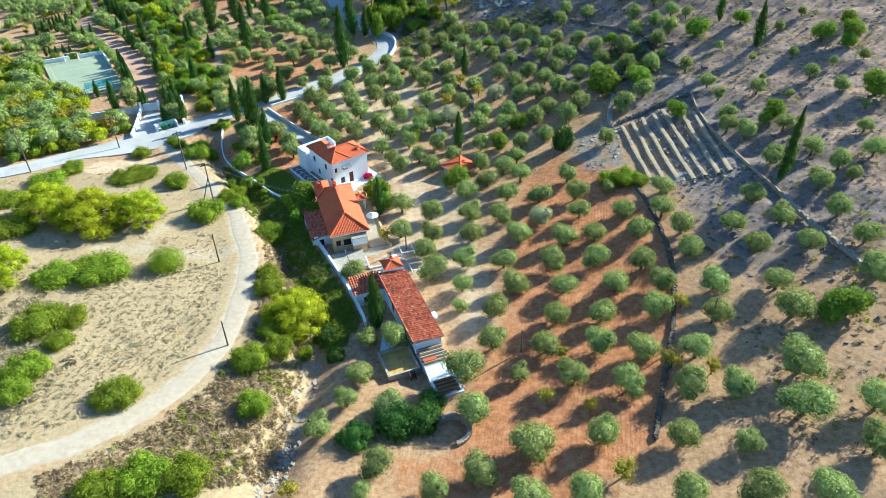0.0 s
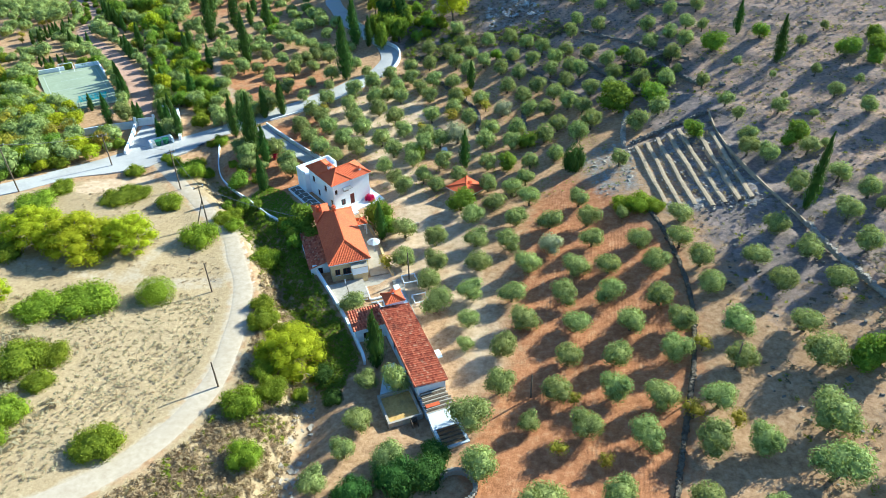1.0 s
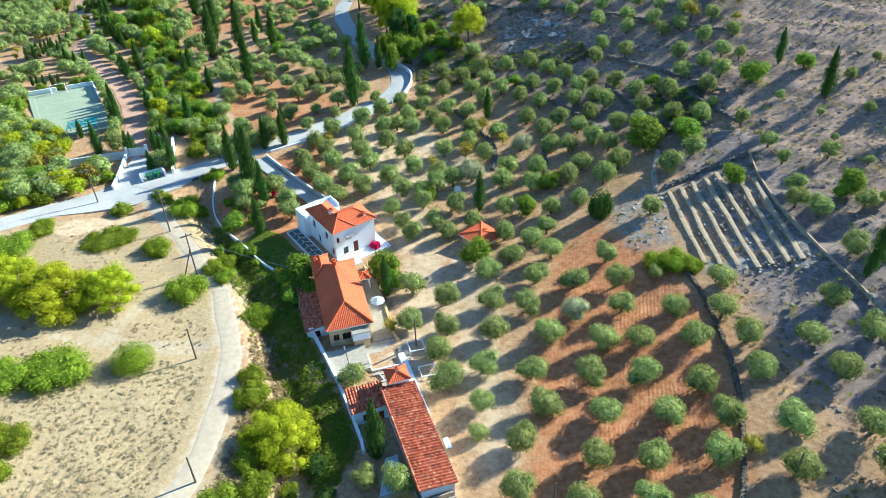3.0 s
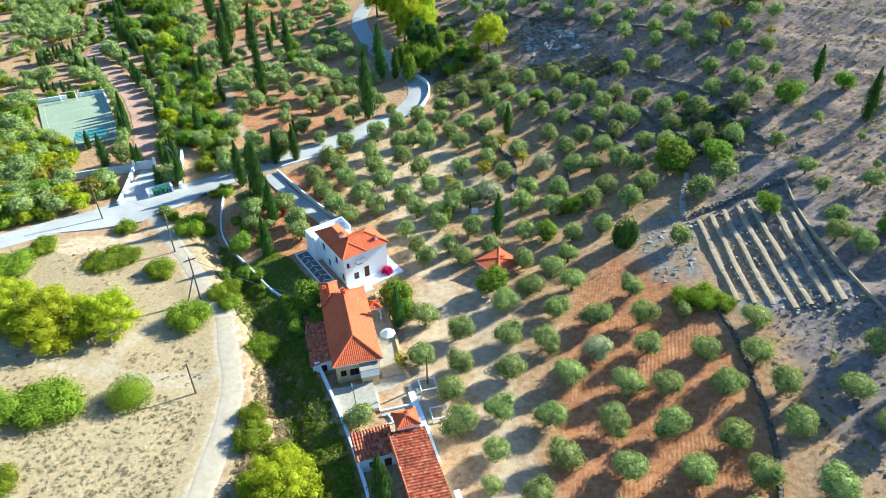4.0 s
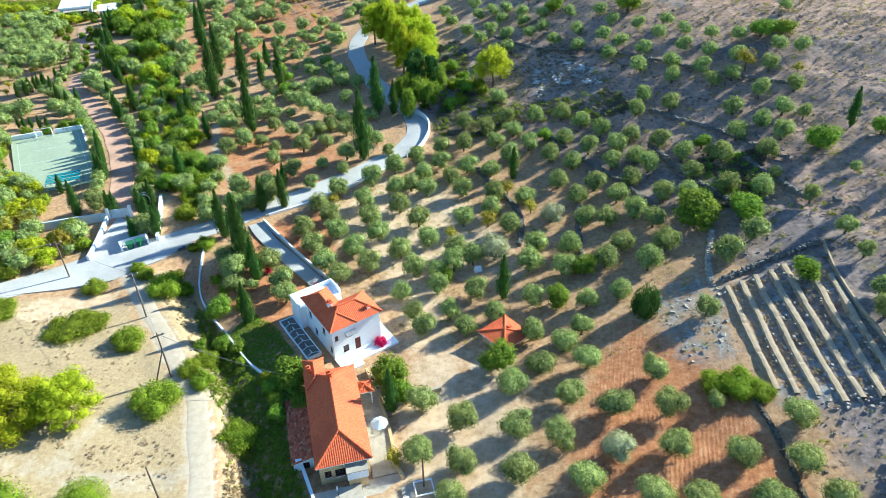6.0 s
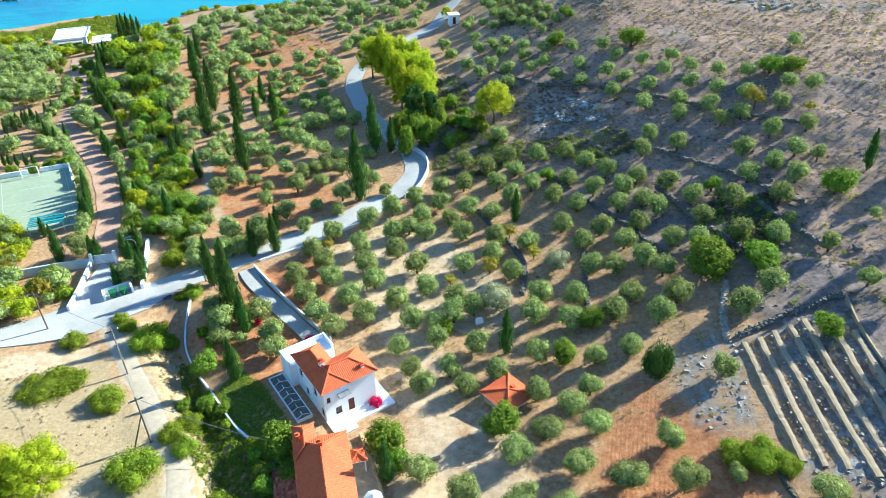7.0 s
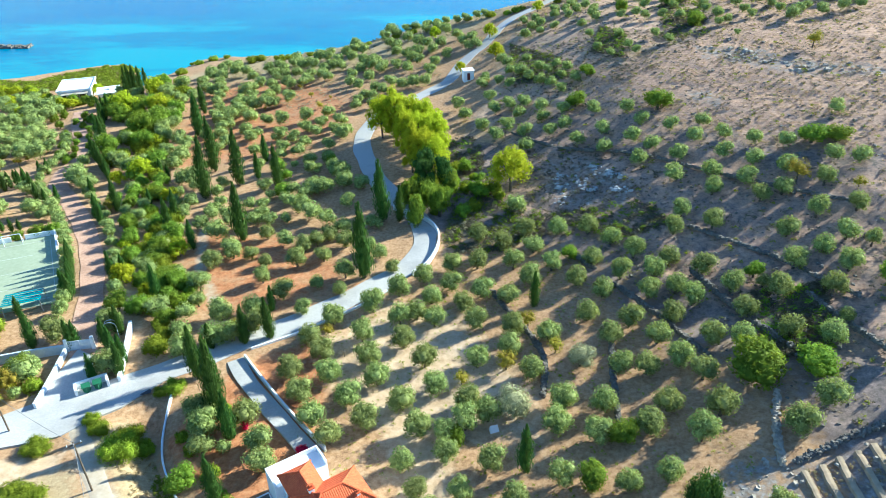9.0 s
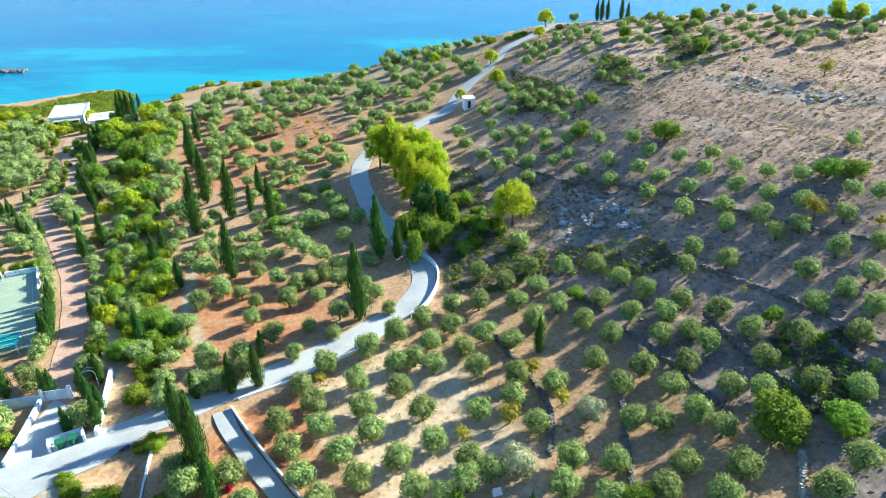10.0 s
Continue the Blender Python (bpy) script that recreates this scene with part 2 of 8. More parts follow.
# ---- the lie of the land ----
KX = np.array([-140, -100, -70, -45, -25, -8, 10, 30, 50, 75, 110.0])
KY = np.array([25, 55, 85, 115, 145, 180, 220, 260, 305.0])
HEIGHTS = np.array([
    (12.5, 9.3, 6.8, 4.4, 2.6, 1.8, 2.2, 3.6, 5.5, 8.3, 12.4),
    (8.9, 6.2, 4.1, 2.2, 0.3, -0.8, 0.4, 3.0, 6.2, 9.9, 15.0),
    (5.3, 3.2, 1.4, -0.3, -1.6, -2.2, -0.8, 2.6, 6.9, 11.3, 17.4),
    (1.9, 0.7, -0.7, -1.9, -2.3, -2.6, -1.1, 2.6, 7.2, 12.8, 19.6),
    (-1.0, -0.9, -1.2, -1.6, -1.5, -1.6, -0.1, 3.8, 8.9, 15.2, 22.5),
    (-3.7, -2.7, -2.1, -1.2, -0.3, 0.5, 3.4, 9.8, 14.3, 19.0, 25.0),
    (-6.4, -4.5, -3.0, -0.7, 1.4, 3.5, 8.3, 15.2, 19.0, 22.5, 27.0),
    (-9.4, -5.9, -3.4, -0.3, 2.9, 6.2, 11.8, 17.2, 20.3, 23.5, 28.0),
    (-13.4, -8.0, -3.7, 0.1, 4.6, 8.5, 12.9, 16.5, 19.0, 22.0, 26.0),
])


def spline_weights(knots, v):
    """Cubic Hermite weights of all knots at the places v."""
    v = np.clip(np.atleast_1d(np.asarray(v, float)), knots[0], knots[-1])
    i = np.clip(np.searchsorted(knots, v, side="right") - 1, 0, len(knots) - 2)
    step = knots[i + 1] - knots[i]
    u = (v - knots[i]) / step
    w = np.zeros((len(v), len(knots)))
    row = np.arange(len(v))
    w[row, i] += 2 * u ** 3 - 3 * u ** 2 + 1
    w[row, i + 1] += 3 * u ** 2 - 2 * u ** 3
    for j, f in ((i, u ** 3 - 2 * u ** 2 + u), (i + 1, u ** 3 - u ** 2)):
        lo, hi = np.maximum(j - 1, 0), np.minimum(j + 1, len(knots) - 1)
        np.add.at(w, (row, hi), f * step / (knots[hi] - knots[lo]))
        np.add.at(w, (row, lo), -f * step / (knots[hi] - knots[lo]))
    return w


def away(x, y, line):
    """Distance of the points from a line of corners."""
    x, y = np.asarray(x, float), np.asarray(y, float)
    best = np.full(x.shape, 1e9)
    for (ax, ay), (bx, by) in zip(line, line[1:]):
        dx, dy = bx - ax, by - ay
        u = np.clip(((x - ax) * dx + (y - ay) * dy) / (dx * dx + dy * dy), 0, 1)
        best = np.minimum(best, np.hypot(x - ax - u * dx, y - ay - u * dy))
    return best

TRACK = [(-43.6, 44.1), (-38.3, 46.8), (-32.7, 51.8), (-28.9, 57.8), (-26.8, 64.5), (-26.6, 72.8), (-27.5, 82.3), (-30.2, 89.9), (-32.9, 96.7), (-37.2, 102.3), (-41.6, 108.3), (-47.7, 115.9), (-51.9, 121.6)]
ROAD = [(-90, 100), (-74, 109), (-62.8, 117.2), (-57.5, 121.4), (-52.7, 124.7), (-47.6, 128.2), (-42.9, 131.7), (-38.0, 135.3), (-34.3, 138.2), (-28.8, 141.9), (-22.4, 147.3), (-17.3, 152.5), (-12.9, 157.6), (-10.9, 163.2), (-11.3, 169.3), (-13.8, 175.0), (-18.4, 181.9), (-22.2, 188.3), (-25.8, 197.6), (-28.3, 206.0), (-28.6, 214.9), (-26, 223.9), (-18, 233), (-10.5, 241), (-7.7, 250.8), (-4.8, 257.3), (-0.9, 263.2), (3.2, 273.5), (7.5, 280.6), (12.8, 284.5), (20, 292)]
DRIVE = [(-57.0, 133.6), (-60.3, 140.7), (-62.6, 147), (-66.1, 154.5), (-72.3, 165.5), (-79, 175), (-85.8, 183.5), (-92.4, 191.3), (-96, 199), (-97, 207), (-101, 218), (-111, 234), (-119, 250)]
GULLY = [(-42.7, 121.6), (-40.8, 117.4), (-38.7, 113.4), (-35.9, 108.4), (-31.0, 98.4), (-26.9, 91.6), (-23.5, 86.0), (-20.4, 79.6), (-17.6, 70.4), (-15.8, 62.8), (-15.9, 56.8), (-16.8, 50.6), (-17.9, 44), (-20, 30), (-24, 10)]
SHORE_X = [-900, -300, -190, -168, -151, -137, -127, -121, -113, -109, -104, -92, -69, -46, -22, -12, -1, 17, 31, 47, 63, 70, 81, 89, 95, 110, 3000]
SHORE_Y = [200, 270, 290, 300, 310, 316, 308, 286, 282, 300, 312, 311, 300, 300, 304, 305, 301, 299, 292, 283, 279, 274, 262, 250, 243, 236, 232]
SEA_LEVEL = -12.0


def wobble(x, y, scale, seed=0.0):
    """Soft uneven waves between -1 and 1."""
    a = np.sin(x / scale + 1.7 * np.sin(y / scale * 0.8 + seed) + seed)
    return 0.5 * a + 0.5 * np.sin(y / scale * 1.13 + 1.9 * np.sin(x / scale * 0.7 + 2 * seed))


def lie(x, y):
    """Height of the smooth land at the places x, y."""
    x, y = np.atleast_1d(np.asarray(x, float)), np.atleast_1d(np.asarray(y, float))
    z = np.einsum("ki,ij,kj->k", spline_weights(KY, y.ravel()), HEIGHTS, spline_weights(KX, x.ravel())).reshape(x.shape)
    z = z - 1.9 * np.exp(-(away(x, y, GULLY) / 2.7) ** 2) * np.clip((np.minimum(away(x, y, TRACK), away(x, y, ROAD)) - 2.0) / 2.5, 0, 1)
    z = np.maximum(z, SEA_LEVEL + 1.2 + 0.15 * (z - SEA_LEVEL))
    out = np.interp(x, SHORE_X, SHORE_Y) + 1.2 * wobble(x, y * 0, 6.0) - y
    fall = np.clip(out / 7.0 + 0.5, 0, 1)
    fall = fall * fall * (3 - 2 * fall)
    return (SEA_LEVEL - 5.0) * (1 - fall) + z * fall


def land(x, y):
    return float(lie(x, y)[0])


def smooth_line(corners, step=1.0):
    """A curve through the corners, in even steps."""
    p = np.array(corners, float)
    p = np.vstack([2 * p[0] - p[1], p, 2 * p[-1] - p[-2]])
    out = []
    for a, b, c, d in zip(p, p[1:], p[2:], p[3:]):
        count = max(2, int(np.hypot(*(c - b)) / step))
        for u in np.arange(count) / count:
            out.append(0.5 * (2 * b + (c - a) * u + (2 * a - 5 * b + 4 * c - d) * u * u + (3 * b - a - 3 * c + d) * u ** 3))
    out.append(p[-2])
    return np.array(out)


def inside(x, y, corners):
    hit = np.zeros(x.shape, bool)
    for (ax, ay), (bx, by) in zip(corners, corners[1:] + corners[:1]):
        cross = ((ay > y) != (by > y)) & (x < (bx - ax) * (y - ay) / ((by - ay) if by != ay else 1e-9) + ax)
        hit ^= cross
    return hit


def soft(x, y, corners, width):
    """1 inside the corners, falling to 0 over a width at the edge."""
    d = away(x, y, corners + corners[:1])
    return np.clip(0.5 + np.where(inside(x, y, corners), d, -d) / width, 0, 1)


def spread(inner_lo, inner_hi, step, lo, hi):
    """Even steps inside, widening steps out to the far ends."""
    v = list(np.arange(inner_lo, inner_hi + 0.01, step))
    d = step
    while v[-1] < hi:
        d *= 1.22
        v.append(v[-1] + d)
    d = step
    while v[0] > lo:
        d *= 1.22
        v.insert(0, v[0] - d)
    return np.array(v)


def build(name, verts, faces, mat, smooth=False):
    """A mesh object from plain lists of corners and faces."""
    me = bpy.data.meshes.new(name)
    me.from_pydata([tuple(v) for v in verts], [], [tuple(f) for f in faces])
    if mat:
        me.materials.append(mat)
    if smooth:
        me.shade_smooth()
    return new(name, me)


# the ground, one sheet
gx, gy = spread(-150, 105, 0.9, -3500, 3500), spread(28, 330, 0.9, -3000, 3800)
X, Y = np.meshgrid(gx, gy)
Z = lie(X, Y)
on_way = np.minimum(away(X, Y, TRACK) - 2.3, np.minimum(away(X, Y, ROAD) - 3.0, away(X, Y, DRIVE) - 2.0))
on_way = np.clip(on_way / 1.5, 0, 1)
Z -= on_way * (0.14 + 0.1 * wobble(X, Y, 1.7, 1.0) + 0.12 * wobble(X, Y, 4.3, 2.0))
hill = np.clip((X - 18 + 0.5 * (Y - 130)) / 20, 0, 1) * np.clip((Y - 105) / 30, 0, 1) * np.clip((X + 14 - 0.15 * (Y - 175)) / 8, 0, 1)
hill *= np.clip((238 - Y) / 25, 0.3, 1)
# scrub colour past the road bend, darkening the ground for tree shade too
hill = np.maximum(hill, soft(X, Y, [(-15, 172), (-12, 188), (-8, 204), (0, 214), (30, 212), (40, 150), (18, 158), (4, 164), (-6, 168)], 9.0))
hill = np.maximum(hill, np.clip((X - 33) / 6, 0, 1) * np.clip((Y - 58) / 22, 0.25, 0.8))
far_top = soft(X, Y, [(17, 222), (26, 201), (37, 185), (49, 173), (61, 169), (130, 145), (160, 240), (120, 300), (71, 290), (56, 254), (50, 231), (36, 222)], 12.0)
Z += on_way * hill * (1 - 0.6 * far_top) * (0.22 * wobble(X, Y, 1.1, 4.0) + 0.3 * wobble(X, Y, 2.6, 3.0) - 0.2)
plateau = soft(X, Y, [(-80, 35), (-42, 42), (-30, 54), (-27, 70), (-29, 88), (-35, 98), (-48, 113), (-62, 113), (-90, 98), (-140, 60)], 5.0)
plateau = np.maximum(plateau, 0.45 * far_top)
plateau = np.maximum(plateau, 0.8 * soft(X, Y, [(-104, 280), (-90, 300), (-40, 312), (0, 318), (20, 300), (-20, 270), (-60, 262)], 10.0))
plateau = np.maximum(plateau, 0.8 * soft(X, Y, [(-26, 92), (-21, 84), (-17, 70), (-15.5, 58), (-18, 40), (-30, 30), (-45, 40), (-30, 52), (-25, 66), (-25, 80), (-28, 90)], 2.5))
plateau = np.maximum(plateau, 0.75 * soft(X, Y, [(-46, 123), (-41, 121), (-36, 111), (-29, 98), (-24, 90), (-27, 88), (-33, 97), (-42, 110), (-49, 118)], 2.5))
plateau = np.maximum(plateau, 0.7 * soft(X, Y, [(-26, 60), (-19, 62), (-20, 50), (-30, 40), (-40, 42), (-30, 52)], 3.0))
red_soil = soft(X, Y, [(31.2, 93), (31.2, 80), (30.4, 71.1), (27, 59), (21.5, 44), (8, 36), (0, 42), (3.0, 55), (8, 66), (10, 82), (14, 98), (20, 108), (26, 103)], 9.0)
red_soil = np.maximum(red_soil, 0.62 * soft(X, Y, [(-46, 143), (-34, 140), (-20, 152), (-22, 160), (-34, 168), (-50, 174), (-58, 172), (-55, 160)], 12.0))
red_soil = np.maximum(red_soil, 0.75 * soft(X, Y, [(-40, 118), (-35, 133), (-22, 141), (-20, 118), (-27, 106)], 4.0))
red_soil = np.maximum(red_soil, 0.6 * soft(X, Y, [(-75, 200), (-40, 200), (-30, 235), (-60, 275), (-90, 260)], 12.0))
red_soil = np.maximum(red_soil, 0.6 * soft(X, Y, [(-6, 46), (8, 46), (10, 38), (-4, 36)], 4.0))
sand = soft(X, Y, [(-8, 76), (-2, 78), (0, 92), (-2, 108), (-6, 122), (-14, 134), (-20, 134), (-12, 120), (-7, 104), (-8, 92)], 8.0)
sand = np.maximum(sand, 0.75 * soft(X, Y, [(2, 62), (8, 66), (7, 84), (8, 100), (0, 108), (-2, 90), (1, 74)], 6.0))
sand = np.maximum(sand, 0.75 * soft(X, Y, [(-26, 138), (-14, 150), (-4, 146), (6, 130), (8, 119), (-8, 120), (-18, 124)], 8.0))
sand = np.maximum(sand, np.clip(1.6 - away(X + 0.6, Y, GULLY[3:]) / 1.1, 0, 1) * 0.45)
sand = np.maximum(sand, 0.9 * soft(X, Y, [(-63, 110), (-60, 108), (-55, 109.7), (-50, 112.8), (-50, 116), (-56, 114), (-61, 113)], 2.5))
sand = np.maximum(sand, 0.42 * far_top)
# pale soil on the ridge flank, lightened in place of fuller sun
sand = np.maximum(sand, 0.8 * soft(X, Y, [(-4, 203), (6, 262), (28, 285), (56, 280), (60, 262), (46, 228), (34, 222), (20, 212), (8, 198)], 8.0))
sand = np.maximum(sand, 0.8 * soft(X, Y, [(-63, 163), (-58, 162), (-55, 152), (-50, 136), (-46.5, 130), (-49, 136), (-56, 142), (-61, 152)], 4.0))
idx = np.arange(X.size).reshape(X.shape)
faces = np.stack([idx[:-1, :-1], idx[:-1, 1:], idx[1:, 1:], idx[1:, :-1]], -1).reshape(-1, 4)
ground = build("ground", np.stack([X, Y, Z], -1).reshape(-1, 3).tolist(), faces.tolist(), GROUND, True)
layer = ground.data.color_attributes.new("zone", "FLOAT_COLOR", "POINT")
layer.data.foreach_set("color", np.stack([red_soil, sand, hill, plateau], -1).astype(np.float32).ravel())
wear = np.clip(1.25 - away(X, Y, [(-62, 30)] + TRACK) / 1.9, 0, 1) * np.where(Y > 95, 1 - (Y - 95) / 90, 1.0)
wear = np.maximum(wear, 0.5 * np.clip(1.6 - away(X, Y, [(-29.5, 84.5), (-40, 83), (-56, 87), (-80, 96)]) / 1.5, 0, 1))
wear = np.maximum(wear, 0.5 * np.clip(1.6 - away(X, Y, [(-36, 99), (-42, 92), (-44, 86), (-41, 83)]) / 1.2, 0, 1))
wear = np.maximum(wear, 0.6 * np.clip(1.6 - away(X, Y, [(-53.3, 172), (-51, 165), (-48, 155.5), (-44.3, 150.3), (-40, 142)]) / 1.1, 0, 1))
band = ground.data.attributes.new("wear", "FLOAT", "POINT")
band.data.foreach_set("value", wear.astype(np.float32).ravel())
ridge = soft(X, Y, [(-4, 203), (6, 262), (28, 285), (56, 280), (60, 262), (46, 228), (34, 222), (20, 212), (8, 198)], 8.0)
slope = soft(X, Y, [(-6, 176), (0, 200), (17, 222), (49, 173), (110, 150), (110, 70), (60, 70), (48, 120), (30, 140), (10, 165)], 10.0)
upper = ground.data.attributes.new("upland", "FLOAT", "POINT")
upper.data.foreach_set("value", np.maximum(np.maximum(0.75 * far_top, 0.62 * ridge), 0.52 * slope).astype(np.float32).ravel())
rock = np.zeros(X.shape)
for corners in ([(22, 112), (30, 116), (34, 113), (32, 99), (27, 96), (23, 102)], [(32, 114), (47, 116), (47, 88), (32, 91)], [(10, 190), (20, 186), (27, 173), (24, 167), (13, 170), (10, 178)], [(46, 223), (59, 216), (65, 206), (76, 200), (92, 190), (88, 186), (72, 194), (60, 199), (46, 213)], [(36, 200), (42, 202), (48, 195), (44, 190)]):
    rock = np.maximum(rock, 0.6 * soft(X, Y, corners, 4.0))
stone = ground.data.attributes.new("rock", "FLOAT", "POINT")
stone.data.foreach_set("value", rock.astype(np.float32).ravel())
tagged(ground, "sloping dry earth with ploughed red soil, sand and scrub", "ground", kind="structure")
sea_x, sea_y = spread(-400, 400, 40, -4500, 4500), spread(230, 700, 40, 200, 4900)
SX, SY = np.meshgrid(sea_x, sea_y)
idx = np.arange(SX.size).reshape(SX.shape)
faces = np.stack([idx[:-1, :-1], idx[:-1, 1:], idx[1:, 1:], idx[1:, :-1]], -1).reshape(-1, 4)
sea = build("sea", np.stack([SX, SY, 0 * SX + SEA_LEVEL], -1).reshape(-1, 3).tolist(), faces.tolist(), SEA, True)
tagged(sea, "calm turquoise and blue sea water", "water", kind="structure")


def ribbon(name, line, width, mat, lift, label, category, crown=0.0, end_width=None, sink=0.35):
    """A strip of made ground that follows the land."""
    p = smooth_line(line)
    side = np.gradient(p, axis=0)
    side = np.stack([-side[:, 1], side[:, 0]], 1) / np.maximum(np.hypot(side[:, 0], side[:, 1]), 1e-6)[:, None]
    w = np.linspace(width, end_width or width, len(p)) / 2 * (1 + 0.05 * np.sin(np.arange(len(p)) * 0.7))
    verts, faces = [], []
    across = (-1.0, -0.97, -0.5, 0.0, 0.5, 0.97, 1.0)
    spots = p[:, None, :] + side[:, None, :] * w[:, None, None] * np.array(across)[None, :, None]
    level = lie(spots[..., 0], spots[..., 1])
    for i in range(len(p)):
        for k, a in enumerate(across):
            drop = -sink if abs(a) == 1.0 else lift + crown * (1 - a * a) - (0.1 * a ** 4 if sink < 0.2 else 0.0)
            verts.append((*spots[i, k], level[i, k] + drop))
        if i:
            b = (i - 1) * 7
            faces += [(b + k, b + k + 1, b + k + 8, b + k + 7) for k in range(6)]
    ob = build(name, verts, faces, mat, sink < 0.2)
    return tagged(ob, label, category, kind="structure")


ribbon("dirt_track", [(-62, 30)] + TRACK, 4.2, DIRT, 0.03, "pale dusty unpaved track, bare between dry verges", "road", 0.02, 3.2, 0.1)
ribbon("road", ROAD, 4.5, ASPHALT, 0.08, "narrow grey sun-bleached asphalt road", "road", 0.04, 3.8)
ribbon("drive", DRIVE, 3.8, BRICKPATH, 0.06, "reddish gravel drive between rows of trees", "path")
ribbon("house_drive", [(-35.0, 133.6), (-32.1, 129.5), (-27.5, 124.4), (-23.4, 120.1), (-20.0, 116.5)], 2.4, ASPHALT, 0.06, "pale concrete drive down to the house", "path")
apron = [(-58.4, 121.8), (-58.2, 134.6), (-55.3, 133.3), (-52.2, 126.8), (-48.7, 128.9), (-44.8, 131.2), (-43.4, 128.7), (-46.9, 123.8), (-49.4, 121.5), (-52.1, 118.2), (-54.9, 116.9), (-58.8, 115.4), (-63.2, 114.1), (-67.3, 112.7), (-68.8, 115.4), (-65.3, 117.9), (-61.9, 119.8)]
plaza = build("forecourt", [(x, y, land(x, y) + 0.13) for x, y in apron] + [(x, y, land(x, y) - 0.4) for x, y in apron], [tuple(range(16, -1, -1))] + [(k, (k + 1) % 17, 17 + (k + 1) % 17, 17 + k) for k in range(17)], ASPHALT)
tagged(plaza, "wide pale asphalt junction and forecourt before the gate", "pavement", kind="structure")

# ---- plants ----
ball = bmesh.new()
bmesh.ops.create_icosphere(ball, subdivisions=1, radius=1.0)
BALL_VERTS = np.array([v.co[:] for v in ball.verts])
BALL_FACES = np.array([[v.index for v in f.verts] for f in ball.faces])
ball.free()


def spray(rng, lobes, count, size, flat=1.0, core=0.25, up=0.0, solid=0.78):
    """Leaf sprigs, each a small blade, over the skins of several rounded lobes, and some within."""
    pick = np.array([l[3] * l[4] for l in lobes])
    which = rng.choice(len(lobes), count, p=pick / pick.sum())
    c = np.array([l[:3] for l in lobes])[which]
    r = np.array([(l[3], l[3], l[4]) for l in lobes])[which]
    d = rng.normal(size=(count, 3))
    d[:, 2] += 0.25
    d /= np.linalg.norm(d, axis=1)[:, None]
    shell = np.where(rng.random(count) < core, rng.uniform(0.3, 0.8, count), rng.uniform(0.8, 1.15, count))
    p = c + d * r * shell[:, None]
    n = d + rng.normal(scale=0.33, size=(count, 3))
    n /= np.linalg.norm(n, axis=1)[:, None]
    t = np.cross(n, rng.normal(size=(count, 3)))
    t += 0.3 * d * np.linalg.norm(t, axis=1)[:, None]
    t[:, 2] += up
    t /= np.linalg.norm(t, axis=1)[:, None]
    b = np.cross(n, t)
    s = size * rng.uniform(0.6, 1.4, count)[:, None]
    verts = np.stack([p - t * s * 0.6 - b * s * flat * 0.5, p - t * s * 0.6 + b * s * flat * 0.5, p + t * s + n * s * 0.15], 1).reshape(-1, 3)
    f = np.arange(count * 3).reshape(-1, 3)
    if not solid:
        return verts, f
    # the dense inside of each lobe, which no light passes
    all_v, all_f = [verts], [f]
    at = len(verts)
    for x, y, z, wide, high in lobes:
        lump = BALL_VERTS * (wide, wide, high) * solid * rng.uniform(0.9, 1.06, (len(BALL_VERTS), 1)) + (x, y, z)
        all_v.append(lump), all_f.append(BALL_FACES + at)
        at += len(lump)
    return np.concatenate(all_v), np.concatenate(all_f)


def leaf_mesh(name, verts, f, mat):
    """Sprigs, and the closed lumps inside them, which are shaded smooth."""
    me = bpy.data.meshes.new(name)
    me.from_pydata(verts.tolist(), [], f.tolist())
    me.materials.append(mat)
    me.polygons.foreach_set("use_smooth", np.bincount(f.ravel(), minlength=len(verts))[f[:, 0]] > 1)
    return me


def limb(bm, a, b, ra, rb, sides=6):
    """A tapered piece of wood from a to b."""
    a, b = Vector(a), Vector(b)
    q = (b - a).to_track_quat("Z", "Y")
    rings = []
    for at, r in ((a, ra), (b, rb)):
        rings.append([bm.verts.new(at + q @ Vector((r * math.cos(k * math.tau / sides), r * math.sin(k * math.tau / sides), 0))) for k in range(sides)])
    for k in range(sides):
        bm.faces.new((rings[0][k], rings[0][(k + 1) % sides], rings[1][(k + 1) % sides], rings[1][k]))
    bm.faces.new(rings[1])


def trunk_mesh(name, rng, lobes, base, fork, mat):
    bm = bmesh.new()
    limb(bm, (0, 0, -0.25), (0.02, 0.0, fork * 0.5), base * 1.35, base * 0.9)
    limb(bm, (0.02, 0, fork * 0.48), (0.0, 0.03, fork), base * 0.9, base * 0.8)
    for x, y, z, *_ in lobes:
        limb(bm, (0, 0.03, fork * 0.95), (x * 0.8, y * 0.8, z), base * 0.55, base * 0.15, 5)
    me = bpy.data.meshes.new(name)
    bm.to_mesh(me)
    bm.free()
    me.materials.append(mat)
    return me


def olive_lobes(rng, count):
    lobes = [(0, 0, 0.9, 0.7, 0.68)]
    for k in range(count):
        a = k * math.tau / count + rng.uniform(-0.4, 0.4)
        d = rng.uniform(0.36, 0.56)
        lobes.append((d * math.cos(a), d * math.sin(a), rng.uniform(0.55, 1.22), rng.uniform(0.38, 0.52), rng.uniform(0.36, 0.5)))
    return lobes


